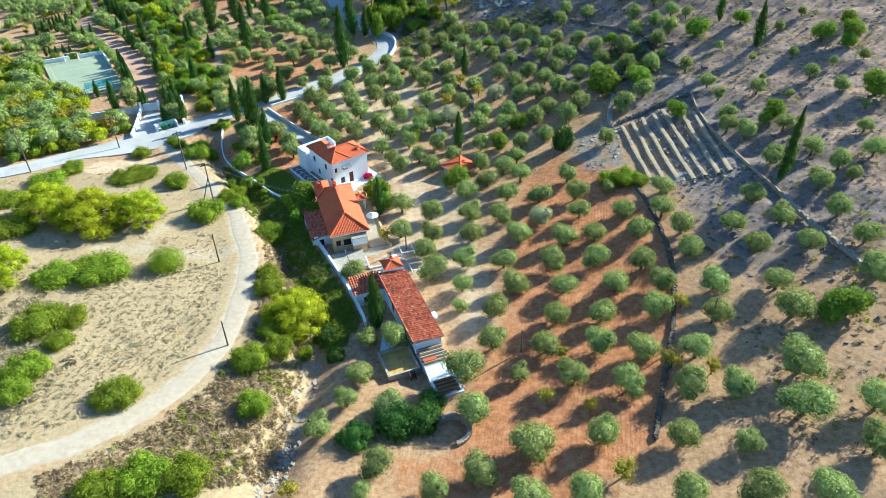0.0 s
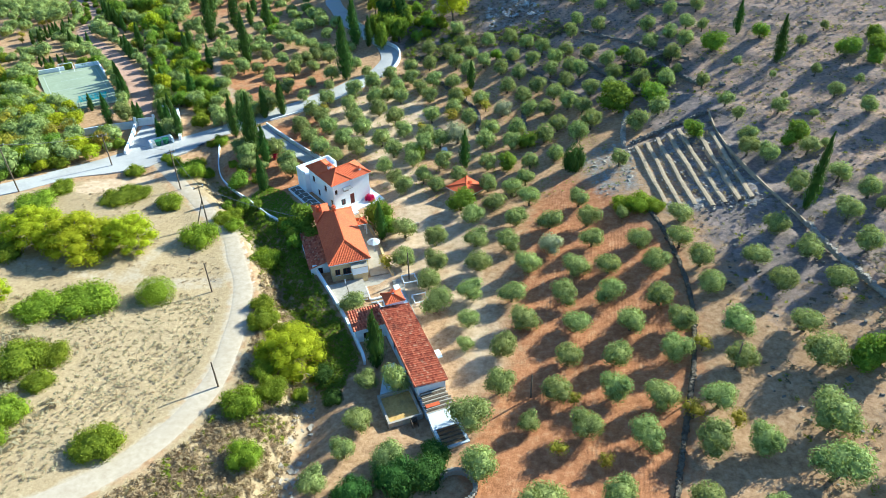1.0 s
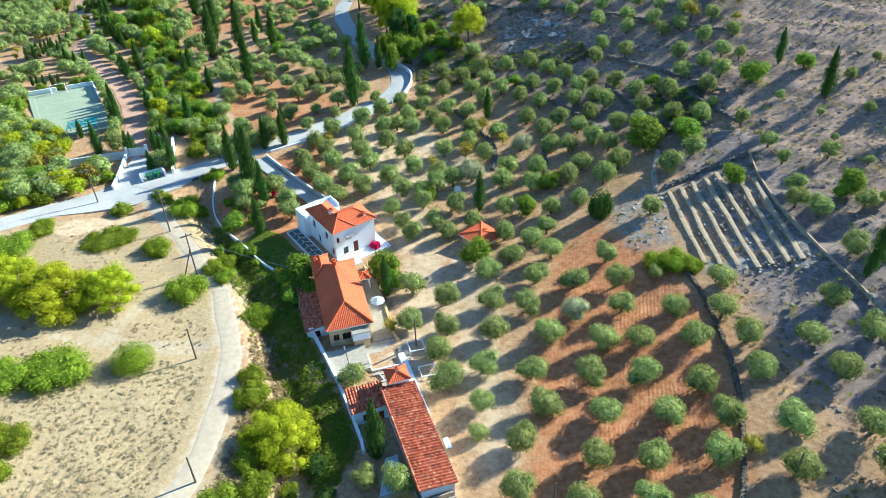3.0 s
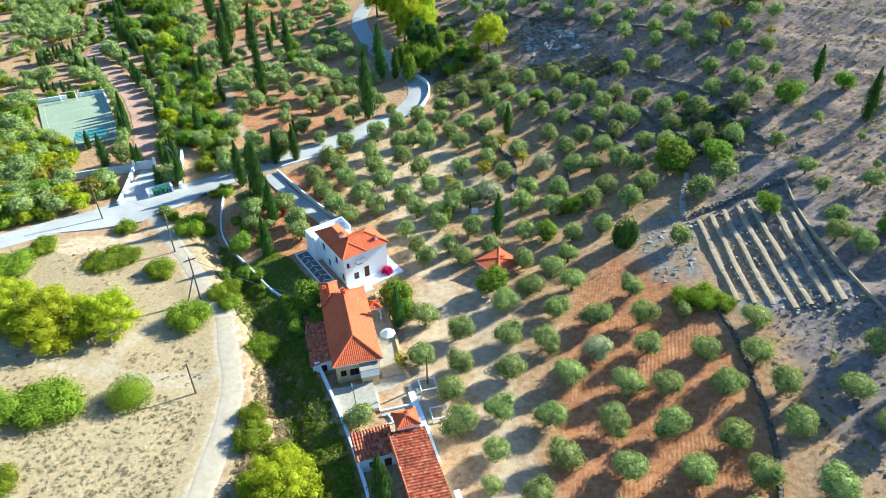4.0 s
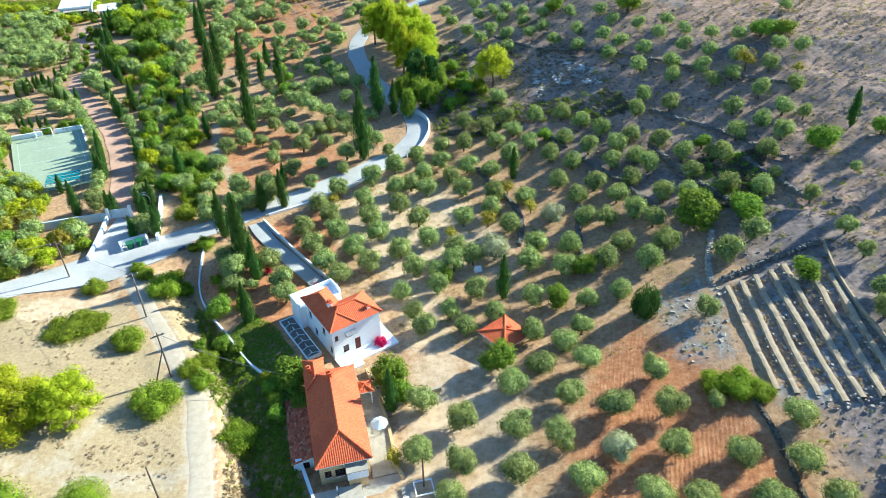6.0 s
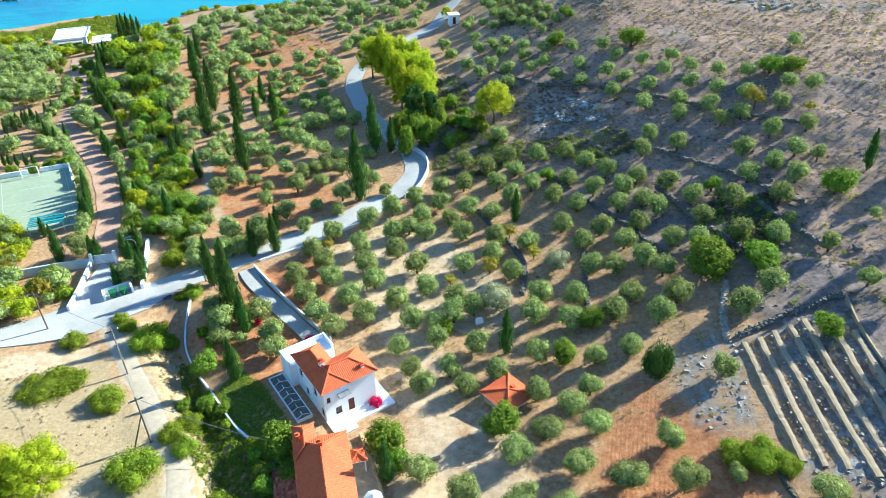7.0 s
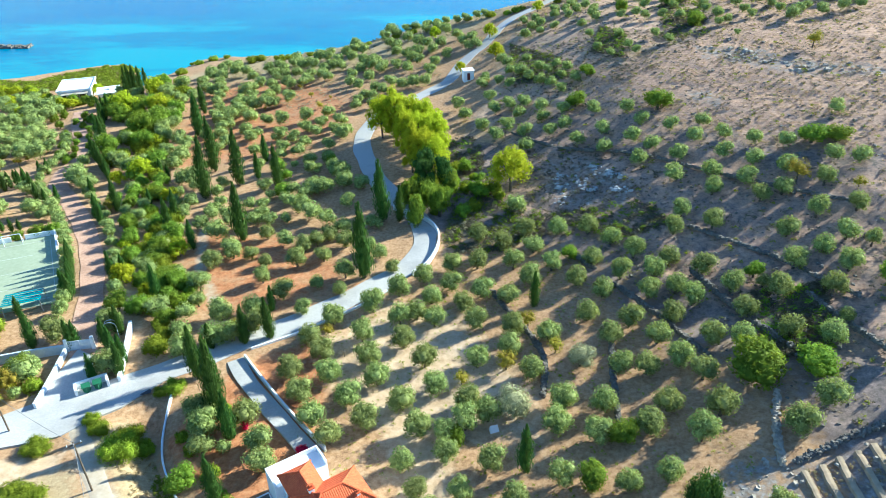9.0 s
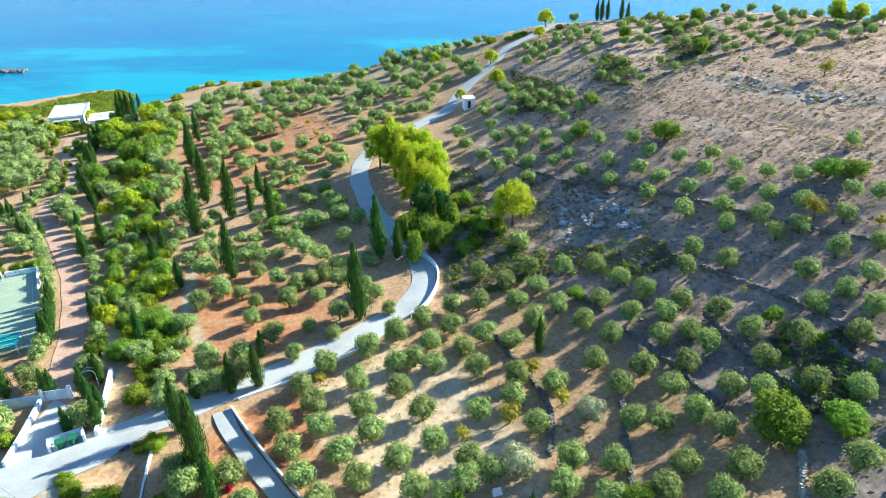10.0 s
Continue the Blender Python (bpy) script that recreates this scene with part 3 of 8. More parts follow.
def leafy_lobes(rng, count):
    """A full crown that reaches down almost to the ground."""
    lobes = [(0, 0, 0.75, 0.66, 0.66)]
    for k in range(count):
        a, d = k * 2.39996 + rng.uniform(-0.3, 0.3), rng.uniform(0.3, 0.6)
        lobes.append((d * math.cos(a), d * math.sin(a), 0.45 + 0.9 * (k % 3) / 2 * (1.1 - d), rng.uniform(0.32, 0.46), rng.uniform(0.3, 0.42)))
    return lobes


def plant_kind(name, rng, lobes, count, size, mat, base, fork, flat=0.45, core=0.25, up=0.0, solid=0.78):
    verts, f = spray(rng, lobes, count, size, flat, core, up, solid)
    return leaf_mesh(name + " crown", verts, f, mat), trunk_mesh(name + " trunk", rng, lobes, base, fork, BARK)


rng = np.random.default_rng(7)
OLIVES = [plant_kind("olive", rng, olive_lobes(rng, c), 3000, 0.065, OLIVE, 0.09, 0.45, 0.85, 0.1) for c in (4, 5, 6, 5, 7)]
OPEN_OLIVES = [plant_kind("open olive", rng, olive_lobes(rng, c), 1700, 0.085, OLIVE, 0.09, 0.45, 0.85, 0.1) for c in (4, 5, 6, 5, 7)]
PALE_OLIVES = [plant_kind("pale olive", rng, olive_lobes(rng, 6), 3000, 0.065, OLIVE_PALE, 0.09, 0.5, 0.8, 0.1)]
CITRUS_KINDS = [plant_kind("broad tree", rng, leafy_lobes(rng, 8), 1700, 0.085, CITRUS, 0.09, 0.5, 0.9, 0.1) for _ in range(2)]
YELLOW_KINDS = [plant_kind("yellow tree", rng, olive_lobes(rng, 4), 700, 0.075, YELLOW, 0.06, 0.7, 0.8, 0.2, 0.0, 0.55)]
DRY_KINDS = [plant_kind("bare tree", rng, olive_lobes(rng, 4), 420, 0.07, DRY, 0.06, 0.7, 0.35, 0.4, 0.0, 0.0)]


def bush_lobes(rng, count, high=0.42):
    lobes = [(0, 0, 0.2, 0.78, 0.5)]
    for k in range(count):
        a, d = k * 2.39996 + rng.uniform(-0.4, 0.4), rng.uniform(0.35, 0.66)
        lobes.append((d * math.cos(a), d * math.sin(a), rng.uniform(0.12, high) * (1.25 - 0.6 * d), rng.uniform(0.26, 0.42), rng.uniform(0.22, 0.36)))
    return lobes


def mound_lobes():
    return [(0, 0, 0.28, 0.98, 0.62)]


BUSHES = [plant_kind("bush", rng, bush_lobes(rng, c), 5200, 0.043, BUSH, 0.05, 0.2, 0.9, 0.1) for c in (9, 11, 8)]
LOW_BUSHES = [plant_kind("low bush", rng, bush_lobes(rng, c), 1200, 0.085, BUSH, 0.05, 0.2, 0.9, 0.1) for c in (9, 8)]
MOUNDS = [plant_kind("mound", rng, mound_lobes(), 8000, 0.036, BUSH, 0.05, 0.2, 0.9, 0.05)]


def clump_lobes(rng, count, low, high, wide, lo, hi):
    """Small round clumps over the outside of a dome, as a pine bears its needles, with a few big ones to fill the inside."""
    lobes = [(0, 0, low + 0.42 * (high - low), wide * 0.62, 0.36 * (high - low))]
    for k in range(count):
        a, u = k * 2.39996 + rng.uniform(-0.3, 0.3), (k + 0.5) / count
        d = wide * math.sqrt(u) * rng.uniform(0.85, 1.1)
        top = low + (high - low) * math.sqrt(max(0.0, 1 - 0.92 * u)) * rng.uniform(0.78, 1.06)
        size = rng.uniform(lo, hi)
        lobes.append((d * math.cos(a), d * math.sin(a), top, size, size * rng.uniform(0.75, 0.95)))
        if u > 0.45 and k % 2:
            lobes.append((d * 0.95 * math.cos(a + 0.4), d * 0.95 * math.sin(a + 0.4), low + (top - low) * 0.35, size, size * 0.8))
    return lobes


PINES = [plant_kind("pine", rng, clump_lobes(rng, 34, 0.12, 1.35, 0.86, 0.17, 0.29), 12000, 0.032, PINE, 0.06, 0.5, 0.95, 0.08, 0.0, 0.68) for _ in range(3)]
TALL_PINES = [plant_kind("tall pine", rng, clump_lobes(rng, 26, 0.25, 2.3, 0.8, 0.22, 0.36), 9000, 0.042, PINE, 0.07, 1.1, 0.95, 0.08, 0.0, 0.68) for _ in range(2)]
loose_rng = np.random.default_rng(31)
LOOSE_PINES = [plant_kind("loose pine", loose_rng, clump_lobes(loose_rng, 15, 0.45, 1.75, 0.78, 0.24, 0.4), 5200, 0.05, PINE, 0.06, 0.7, 0.95, 0.08, 0.0, 0.55) for _ in range(2)]
YOUNG_PINES = [plant_kind("young pine", rng, clump_lobes(rng, 14, 0.4, 1.4, 0.7, 0.24, 0.38), 1500, 0.08, PINE, 0.06, 0.5, 0.9, 0.1, 0.0, 0.6) for _ in range(2)]
column = [(0, 0, z, r, 0.16) for z, r in ((0.08, 0.6), (0.18, 0.86), (0.3, 1.0), (0.42, 0.98), (0.54, 0.86), (0.65, 0.7), (0.75, 0.53), (0.84, 0.37), (0.91, 0.23), (0.97, 0.1))]
CYPRESSES = []
for _ in range(3):
    lobes = [(x + rng.uniform(-0.12, 0.12), y + rng.uniform(-0.12, 0.12), z, r * rng.uniform(0.9, 1.08), h) for x, y, z, r, h in column]
    verts, f = spray(rng, [(x * 6, y * 6, z * 12, r * 6, h * 6) for x, y, z, r, h in lobes], 2000, 0.6, 0.7, 0.1, 1.6)
    verts[:, :2] /= 6.0
    verts[:, 2] = np.clip(verts[:, 2] / 12.0, 0.01, 1.03)
    CYPRESSES.append((leaf_mesh("cypress crown", verts, f, CYPRESS), trunk_mesh("cypress trunk", rng, [], 0.16, 0.2, BARK)))


def plant(name, kind, x, y, across, height, turn, label, category, group="", lean=(0.0, 0.0)):
    """One plant standing on the land: a base with its trunk and its crown."""
    thing = new(name)
    thing.empty_display_size = 0.5
    thing.matrix_basis = pose(x, y, land(x, y) - 0.1, lean[0], lean[1], turn) @ Matrix.Diagonal((across, across, height, 1))
    for part_name, me in (("crown", kind[0]), ("trunk", kind[1])):
        ob = new(part_name, me)
        ob.parent = thing
    return tagged(thing, label, category, group)


# olive groves: x, y and crown radius, plot by plot from the near end to the far end
GROVE_A = [(-8.3, 40.7, 1), (-6.9, 43.8, 1.6), (-1.1, 40.8, 1.5), (3.5, 42.4, 1.7), (7.9, 38.9, 1.7), (9, 45, 2.2), (13.1, 39, 1.7), (16.1, 45.6, 1.7), (22.3, 37.8, 1.7), (23.6, 44.3, 1.6), (28.3, 37.2, 1.8), (29.3, 42.8, 1.3), (34.3, 36.3, 1.8), (36, 46.1, 2.3), (40.4, 40.7, 1.8), (42.7, 45.6, 1.8), (-13.5, 49.5, 1.5), (-10.7, 53.4, 1.3), (-9.5, 57.5, 1.5), (-6.2, 52.3, 1.6), (2.8, 56.5, 2.2), (3.3, 50.5, 1.9), (6.2, 61.4, 1.7), (8.8, 55.7, 1.2), (12.3, 59.7, 1.7), (14.6, 54, 1.7), (18.5, 58.9, 1.7), (20.2, 52.1, 1.7), (23, 57, 1.7), (26.3, 50.7, 1.7), (28.5, 55.8, 1.7), (30.9, 49.9, 1.7)]
GROVE_B = [(32.6, 61.1, 1.7), (38, 51.6, 2.2), (40.6, 59.8, 2.2), (-9, 63.7, 1.3), (2.7, 69.3, 1), (3.2, 73.4, 1.5), (7.2, 67.5, 1.7), (10.2, 72.2, 1.7), (14.4, 64.6, 1.7), (15.7, 76, 1.7), (16.3, 70.3, 1.7), (19.8, 63.8, 1.7), (21.1, 75, 1.7), (22.6, 69.2, 1.7), (26, 63.4, 1.7), (26.9, 72.9, 1.7), (28.3, 68.4, 1.7), (33.4, 73.8, 1.7), (34.1, 66.4, 1.7), (40.8, 64.8, 1.7), (41.1, 72.1, 1.7), (46, 76.8, 1.7), (47.1, 70.9, 1.7), (51.6, 63.9, 1.8), (53, 76.3, 1.7), (53.6, 70.2, 1.7), (-12, 78.1, 1.6), (-5.5, 88, 1.7), (-1.8, 82.2, 1.7), (-0.8, 77.1, 1.9), (-0.7, 86.4, 1.7)]
GROVE_C = [(3.7, 79.2, 1.7), (5.2, 85.3, 1.8), (9.2, 77.6, 1.7), (9.8, 89.5, 1.7), (12, 83.7, 1.7), (18.2, 81.4, 1.7), (21.3, 87, 1.7), (22.3, 80.6, 1.7), (27.3, 85.4, 1.7), (28.1, 79.7, 1.7), (32.4, 83.5, 1.7), (33.8, 79.1, 1.7), (34, 89.3, 1.7), (39.9, 77.3, 1.7), (44.3, 82.7, 1.7), (50.3, 91, 1.6), (53.4, 82.7, 1.7), (57.9, 86.7, 1.6), (58.3, 83.4, 1.1), (63.2, 88, 1.6), (-5.4, 95.3, 1.7), (-0.8, 92.5, 1.7), (5, 97.6, 1.8), (5.2, 91.2, 1.8), (8.6, 100.4, 1.7), (11.5, 95.3, 1.7), (11.7, 103.9, 1.7), (14.2, 100.5, 1.7), (16.3, 93.2, 1.7), (21.7, 92.4, 1.7), (26.7, 92.5, 1), (21.4, 97.9, 1.6)]
GROVE_D = [(47.7, 102.4, 1.6), (49.5, 99.4, 1.6), (55.2, 99.3, 1.6), (56.1, 91.4, 1.6), (58.1, 100.1, 0.8), (65.1, 94.6, 1.2), (68.3, 100.9, 0.8), (-33.7, 116.6, 1.9), (-27.1, 117.9, 1.9), (-25.7, 114.4, 1.9), (-9.6, 115.8, 1.7), (-7.7, 111.7, 1.7), (-6, 108.8, 1.8), (-4.5, 116.9, 1.7), (-2.7, 111.2, 1.7), (-0.5, 108.4, 1.7), (0.7, 115.9, 1.7), (3.4, 110.7, 1.7), (8, 106.4, 1.7), (8.5, 113.2, 1.7), (13.2, 119, 2), (14.2, 106.4, 1.7), (15.5, 111.5, 1.7), (20, 112.6, 1.7), (24.5, 117.6, 2), (29.4, 106.9, 1.7), (34.5, 117.2, 2), (48.9, 106, 1.6), (49.6, 118.3, 1.5), (49.9, 113.2, 1.3), (56, 112.4, 1.5)]
GROVE_E = [(58.4, 116.3, 0.7), (60, 108.8, 0.8), (65.1, 113.4, 1.5), (67.2, 107.1, 1.5), (70, 115.9, 0.9), (74.5, 115.1, 1.1), (-51.6, 130.4, 2.2), (-36.2, 122.5, 2.1), (-34.7, 120, 2.1), (-29.8, 121.7, 2.1), (-26.3, 130.5, 2), (-24.1, 126.4, 2), (-21.6, 121.9, 2), (-20.9, 129.8, 2), (-18.9, 119.3, 2), (-17.8, 126.2, 2), (-14.9, 122.3, 2), (-14.4, 129.6, 2), (-10.6, 125.4, 2), (-8.2, 120.9, 2), (-6.5, 128.5, 2), (-4.8, 120.3, 1.7), (-2.4, 122, 2), (-2.3, 125.4, 2), (0.4, 123.3, 2), (6, 130.9, 1.9), (8.5, 120.7, 2), (9.7, 124.9, 2.1), (14.5, 124, 1.9), (17.4, 130.2, 1.9), (19, 119.6, 2), (20.6, 129.4, 1.9)]
GROVE_F = [(21.8, 122.7, 1.9), (24.8, 130.2, 1.9), (27, 127.3, 1.9), (27.4, 121, 2), (32.9, 132.5, 1.9), (38.5, 132.4, 1.9), (39, 120.5, 2), (42.7, 130.3, 1.9), (48.2, 126.5, 1.4), (55.8, 131.4, 0.9), (59.2, 123.7, 0.7), (65.3, 121.3, 1.1), (67.1, 132.2, 1.2), (71.9, 125, 1.4), (-82.3, 142.3, 2.1), (-78.3, 142.5, 2.1), (-62.2, 136.7, 2.3), (-55.6, 139.7, 2.2), (-44.7, 146.1, 1.4), (-42.6, 134.3, 2.1), (-39.9, 142.7, 2.1), (-39.2, 137.1, 2.1), (-36.8, 137.5, 2.1), (-35.4, 144.1, 2), (-33.7, 140.4, 2), (-27.9, 144.6, 1.4), (-25.1, 137.6, 2), (-22.8, 134.4, 2), (-22.6, 142, 2), (-17.7, 138.4, 2), (-17.2, 145.4, 2.2), (-16.2, 133.8, 2)]
GROVE_G = [(-12.8, 142.6, 2), (-11.7, 137.6, 2), (-10.3, 143.9, 2), (-8.3, 133.4, 2), (-7.5, 142.3, 1.9), (-3.4, 145.8, 1.9), (-1.4, 141.7, 1.9), (-1.1, 133.3, 1.9), (3.3, 135.8, 1.9), (3.9, 139.8, 1.9), (8.8, 137.9, 1.9), (14.4, 141.6, 1.9), (17.1, 136.4, 1.9), (17.3, 146.2, 1.9), (20.2, 139.4, 1.9), (23, 134.9, 1.9), (23.6, 144.8, 1.9), (25.8, 139, 1.9), (27.4, 145, 1.9), (29, 141.9, 1.9), (29.6, 133.6, 1.9), (34.5, 143.2, 1.9), (34.7, 137.6, 1.9), (38.6, 143.1, 1.2), (39.9, 140.5, 1.9), (43.5, 145.8, 1.9), (45.6, 133.6, 1.2), (46, 138.9, 1.9), (49.6, 143.1, 1.9), (72.5, 135.6, 1), (-46, 156.7, 1.9), (-45.9, 150.3, 2.1)]
GROVE_H = [(-43.6, 160.2, 2), (-40.2, 159.6, 1.6), (-37.3, 157.8, 1.4), (-36.3, 152.6, 1.6), (-32, 148.7, 2), (-31.8, 157.6, 2), (-27.5, 159, 1.5), (-27.1, 151.5, 1.4), (-23.1, 149.6, 1.4), (-23, 154.2, 2), (-18.1, 160.1, 1.6), (-15.5, 156.1, 1.3), (-13.6, 149.4, 2), (-10, 153.2, 1.9), (-8.4, 147.7, 1.9), (-5.6, 151.1, 1.9), (-5.5, 156.3, 1.9), (-1.4, 156.5, 1.9), (-0.7, 149.1, 1.9), (3.4, 147.1, 1.9), (4.4, 155.9, 1.9), (6.8, 151.4, 1.9), (7.8, 159.7, 1.9), (10.4, 154.4, 1.9), (13.8, 149.8, 1.9), (16.7, 154.3, 1.9), (20, 158.3, 1.9), (20.4, 149.9, 1.9), (23, 154.3, 1.9), (24.9, 148.8, 1.9), (27.7, 151.3, 1.9), (29.6, 157.9, 1.8)]
GROVE_I = [(31.8, 148.2, 1.9), (35.4, 157.8, 1.8), (44.5, 152.4, 1.8), (47.7, 147.2, 1.8), (49.7, 155.8, 1.8), (51.6, 149.6, 1.8), (54.1, 147.3, 1.3), (55.1, 155.3, 1.8), (-57, 162.9, 1.5), (-39.4, 166.8, 1.6), (-31.7, 162.3, 1.8), (-27.8, 165.6, 1.9), (-24.4, 163.3, 2), (-1.5, 164.8, 1.9), (2.8, 161.5, 1.9), (6.6, 164.5, 1.9), (12, 163.7, 1.9), (16.9, 162.6, 1.9), (31.5, 161.8, 1.8), (37.1, 165.6, 1.7), (43.4, 161.6, 1.7), (46.8, 162.3, 1.7), (53.1, 162.6, 1.7)]
FAR_GROVE_A = [(-97.6, 170.8, 1.7), (-86.1, 174.9, 1.5), (-66.3, 173.7, 1.6), (-63, 169.8, 1.5), (-56.6, 168.4, 1.4), (-53.1, 170.7, 1.5), (-52.5, 174.9, 1.5), (-48.5, 166.5, 2.1), (-48, 172.3, 1.9), (-43.1, 171.5, 1.5), (-42.6, 174.4, 1.4), (-37.4, 172.7, 1.1), (-32.6, 173.6, 2), (-29.3, 171.2, 1.7), (-25.9, 168.2, 1.8), (-21, 170.4, 1.2), (5.3, 172.6, 1.9), (32, 170.9, 1.7), (37.8, 169.8, 1.7), (40.8, 174.7, 1.6), (42.3, 166.3, 1.7), (44.8, 171.1, 1.6), (48.8, 167.6, 1.6), (50.9, 174.1, 1.6), (56.3, 168.2, 1.6), (59.6, 166.5, 1.6), (-98.8, 175.3, 1.9), (-96.3, 177.5, 1.6), (-89.5, 177.1, 2), (-86.7, 178.8, 1.6), (-73.7, 186.5, 1.6), (-61.8, 180.5, 1.5)]
FAR_GROVE_B = [(-60.7, 188.2, 1.3), (-58.5, 180.2, 1.5), (-58.3, 175.6, 1.4), (-54.6, 188.3, 1.4), (-54.8, 184.5, 1.4), (-43, 182.3, 1.1), (-39, 183.9, 1.6), (-38.8, 179.5, 1.5), (-36.1, 182.1, 1.6), (-35.6, 176.3, 2), (-34.5, 183.9, 2), (-28.8, 186.7, 1.8), (-25.2, 185.3, 1.7), (-26.8, 178.2, 1.5), (22.1, 185.1, 1.6), (27.2, 177.8, 1.6), (27.3, 186.1, 1.6), (30, 181.4, 1.6), (33.8, 176.8, 1.6), (34.3, 186.8, 1.5), (37.6, 181.4, 1.5), (39.9, 185.8, 1.5), (42.3, 180.3, 1.5), (46.5, 176.8, 1.5), (61.8, 182.4, 1.4), (-116.8, 201.9, 1.9), (-112.9, 201.5, 1.9), (-89, 192.8, 2.5), (-84.7, 190.5, 1.8), (-72.5, 199.7, 1.5), (-69.9, 200.4, 1.8), (-64.5, 191.2, 2)]
FAR_GROVE_C = [(-62.5, 190.8, 2.1), (-42.3, 203, 1.6), (-38.5, 198.1, 1.6), (-36, 193.8, 1.1), (-32.4, 193.9, 1.6), (-30.6, 190.5, 1.9), (1.9, 201, 1.7), (7.7, 200, 1.7), (7.8, 193.8, 1.7), (12.8, 197.3, 1.6), (15.9, 198.4, 1.6), (17.7, 190.6, 1.6), (22, 200.5, 1.5), (22.7, 191.7, 1.6), (28, 197.2, 1.5), (29.7, 191, 1.5), (-116.7, 210.9, 1.9), (-114.5, 213.9, 2), (-111.8, 209.9, 2.4), (-111.1, 214.8, 1.9), (-107.7, 214.3, 1.9), (-107.1, 208.3, 2.4), (-75.3, 216, 2), (-74.4, 207.2, 1.9), (-71.7, 211.6, 2), (-65, 216.8, 2), (-62.2, 212.8, 1.7), (-56.6, 214.3, 1.7), (-52.8, 205.3, 1.6), (-50.1, 213.1, 1.2), (-49.1, 214.3, 1.7), (-46.4, 205.7, 1.6)]
FAR_GROVE_D = [(-45.5, 211.3, 1.7), (-41.8, 207.7, 1.6), (-40.4, 214.2, 1.6), (-36.4, 215.3, 1.4), (-35.7, 205.6, 1.5), (-33.8, 211.4, 2), (-32.8, 213.9, 1.4), (-5.1, 214.1, 1.7), (-1.2, 206.7, 1.7), (1.6, 214.6, 1.6), (4.4, 204.1, 1.7), (5, 214.6, 1.6), (6.9, 208.9, 1.6), (8.3, 213.6, 1.6), (11.7, 209.6, 1.6), (11.8, 204.3, 1.6), (16.1, 204.8, 1.5), (16.6, 214.9, 1.3), (-132.6, 228.9, 2.2), (-127.9, 228, 2.1), (-127.4, 217.3, 2), (-125.4, 222.1, 2.1), (-123.2, 227.1, 2.1), (-120.2, 218.7, 2), (-120, 230.6, 2.4), (-118.6, 226.2, 2.1), (-117.4, 220.7, 2), (-113, 220, 2), (-111.8, 222.3, 2), (-89.1, 217.7, 1.9), (-81.2, 221.7, 2), (-81, 227.1, 2.1)]
FAR_GROVE_E = [(-68.9, 228.1, 2.2), (-67.1, 230, 2.2), (-66.7, 222.9, 1.8), (-65.3, 224.6, 1.5), (-61.1, 228.7, 2), (-59.5, 219.5, 1.8), (-55.8, 217.1, 1.4), (-55.4, 225, 1.8), (-51.3, 224, 2), (-45.2, 224.7, 2), (-43.6, 217, 1.7), (-40.3, 219.3, 1.7), (-40.1, 226.7, 1.8), (-35.6, 220, 1.8), (-33.5, 229.5, 1.5), (-29.3, 230.1, 1.5), (-7.1, 221.3, 1.7), (-1.4, 231, 1.5), (0.4, 221.4, 1.6), (2.7, 229.8, 1.4), (5.3, 226.4, 1.4), (9.9, 227.8, 1.4), (12.2, 222.9, 1.4), (12.7, 230.5, 1.5), (14.5, 227.9, 1.2), (14.5, 219.5, 1.4), (16.5, 229.4, 1.2), (17.2, 222.2, 1.2), (18.7, 225.2, 1.4), (19.9, 217.9, 1.4), (28.7, 225.5, 1.1), (32.8, 228, 1.2)]
FAR_GROVE_F = [(33.9, 223.6, 1.1), (41.8, 226.5, 1.2), (56.3, 224.2, 0.8), (70, 230.3, 1.8), (76.8, 230.7, 1.5), (-135.7, 238.5, 2.2), (-130.6, 237.2, 2.2), (-126.3, 242.2, 2.2), (-125.6, 236, 2.2), (-123.2, 241.1, 2.4), (-85.1, 234.8, 2.2), (-72.3, 238.3, 1.7), (-72.3, 234, 1.6), (-69, 235.4, 1.6), (-68.9, 241.1, 1.7), (-68.8, 244.2, 1.7), (-66.6, 232.8, 1.6), (-65.3, 235, 2.1), (-62.2, 238, 1.6), (-61.7, 231.6, 1.6), (-57.2, 239.5, 1.6), (-53.9, 241.7, 2), (-33.4, 233.3, 1.5), (-32.5, 236.9, 1.5), (-30.4, 242.3, 1.6), (-30.2, 236.1, 1.5), (-27.7, 239.2, 1.6), (-26.1, 244.1, 1.8), (-22.7, 240.7, 1.8), (-19.8, 241.7, 1.8), (-16.7, 240.5, 1.8), (-0.7, 234.5, 1.3)]
FAR_GROVE_G = [(3.5, 243.4, 1.6), (4.9, 240.4, 1.5), (5.5, 234.5, 1.5), (8.1, 231.6, 1.8), (9.7, 238.8, 1.3), (25.7, 242.1, 1.2), (26.3, 231.2, 1.2), (32, 236.7, 1.2), (39.7, 231.7, 1.2), (47.7, 242.7, 1.3), (54.3, 232.5, 1.2), (56, 238.8, 1.3), (56.1, 241.3, 1.3), (56.5, 233.6, 1.2), (62, 239.6, 1.3), (62.6, 235.2, 1.2), (69.2, 242, 1.3), (69.3, 236.6, 1.3), (73.4, 234.4, 1.3), (75.2, 235.9, 1.3), (81.5, 231.5, 1.5), (81.8, 240.1, 1.3), (85.7, 243.5, 1.4), (85.9, 232.5, 1.3), (86.7, 237.2, 1.3), (89.5, 239.4, 1.3), (-147.2, 256.9, 2.4), (-144.6, 246.2, 2.3), (-141, 259, 2.4), (-139.3, 249.3, 2.3), (-134.9, 254.9, 2.4), (-133.7, 247.6, 2.3)]
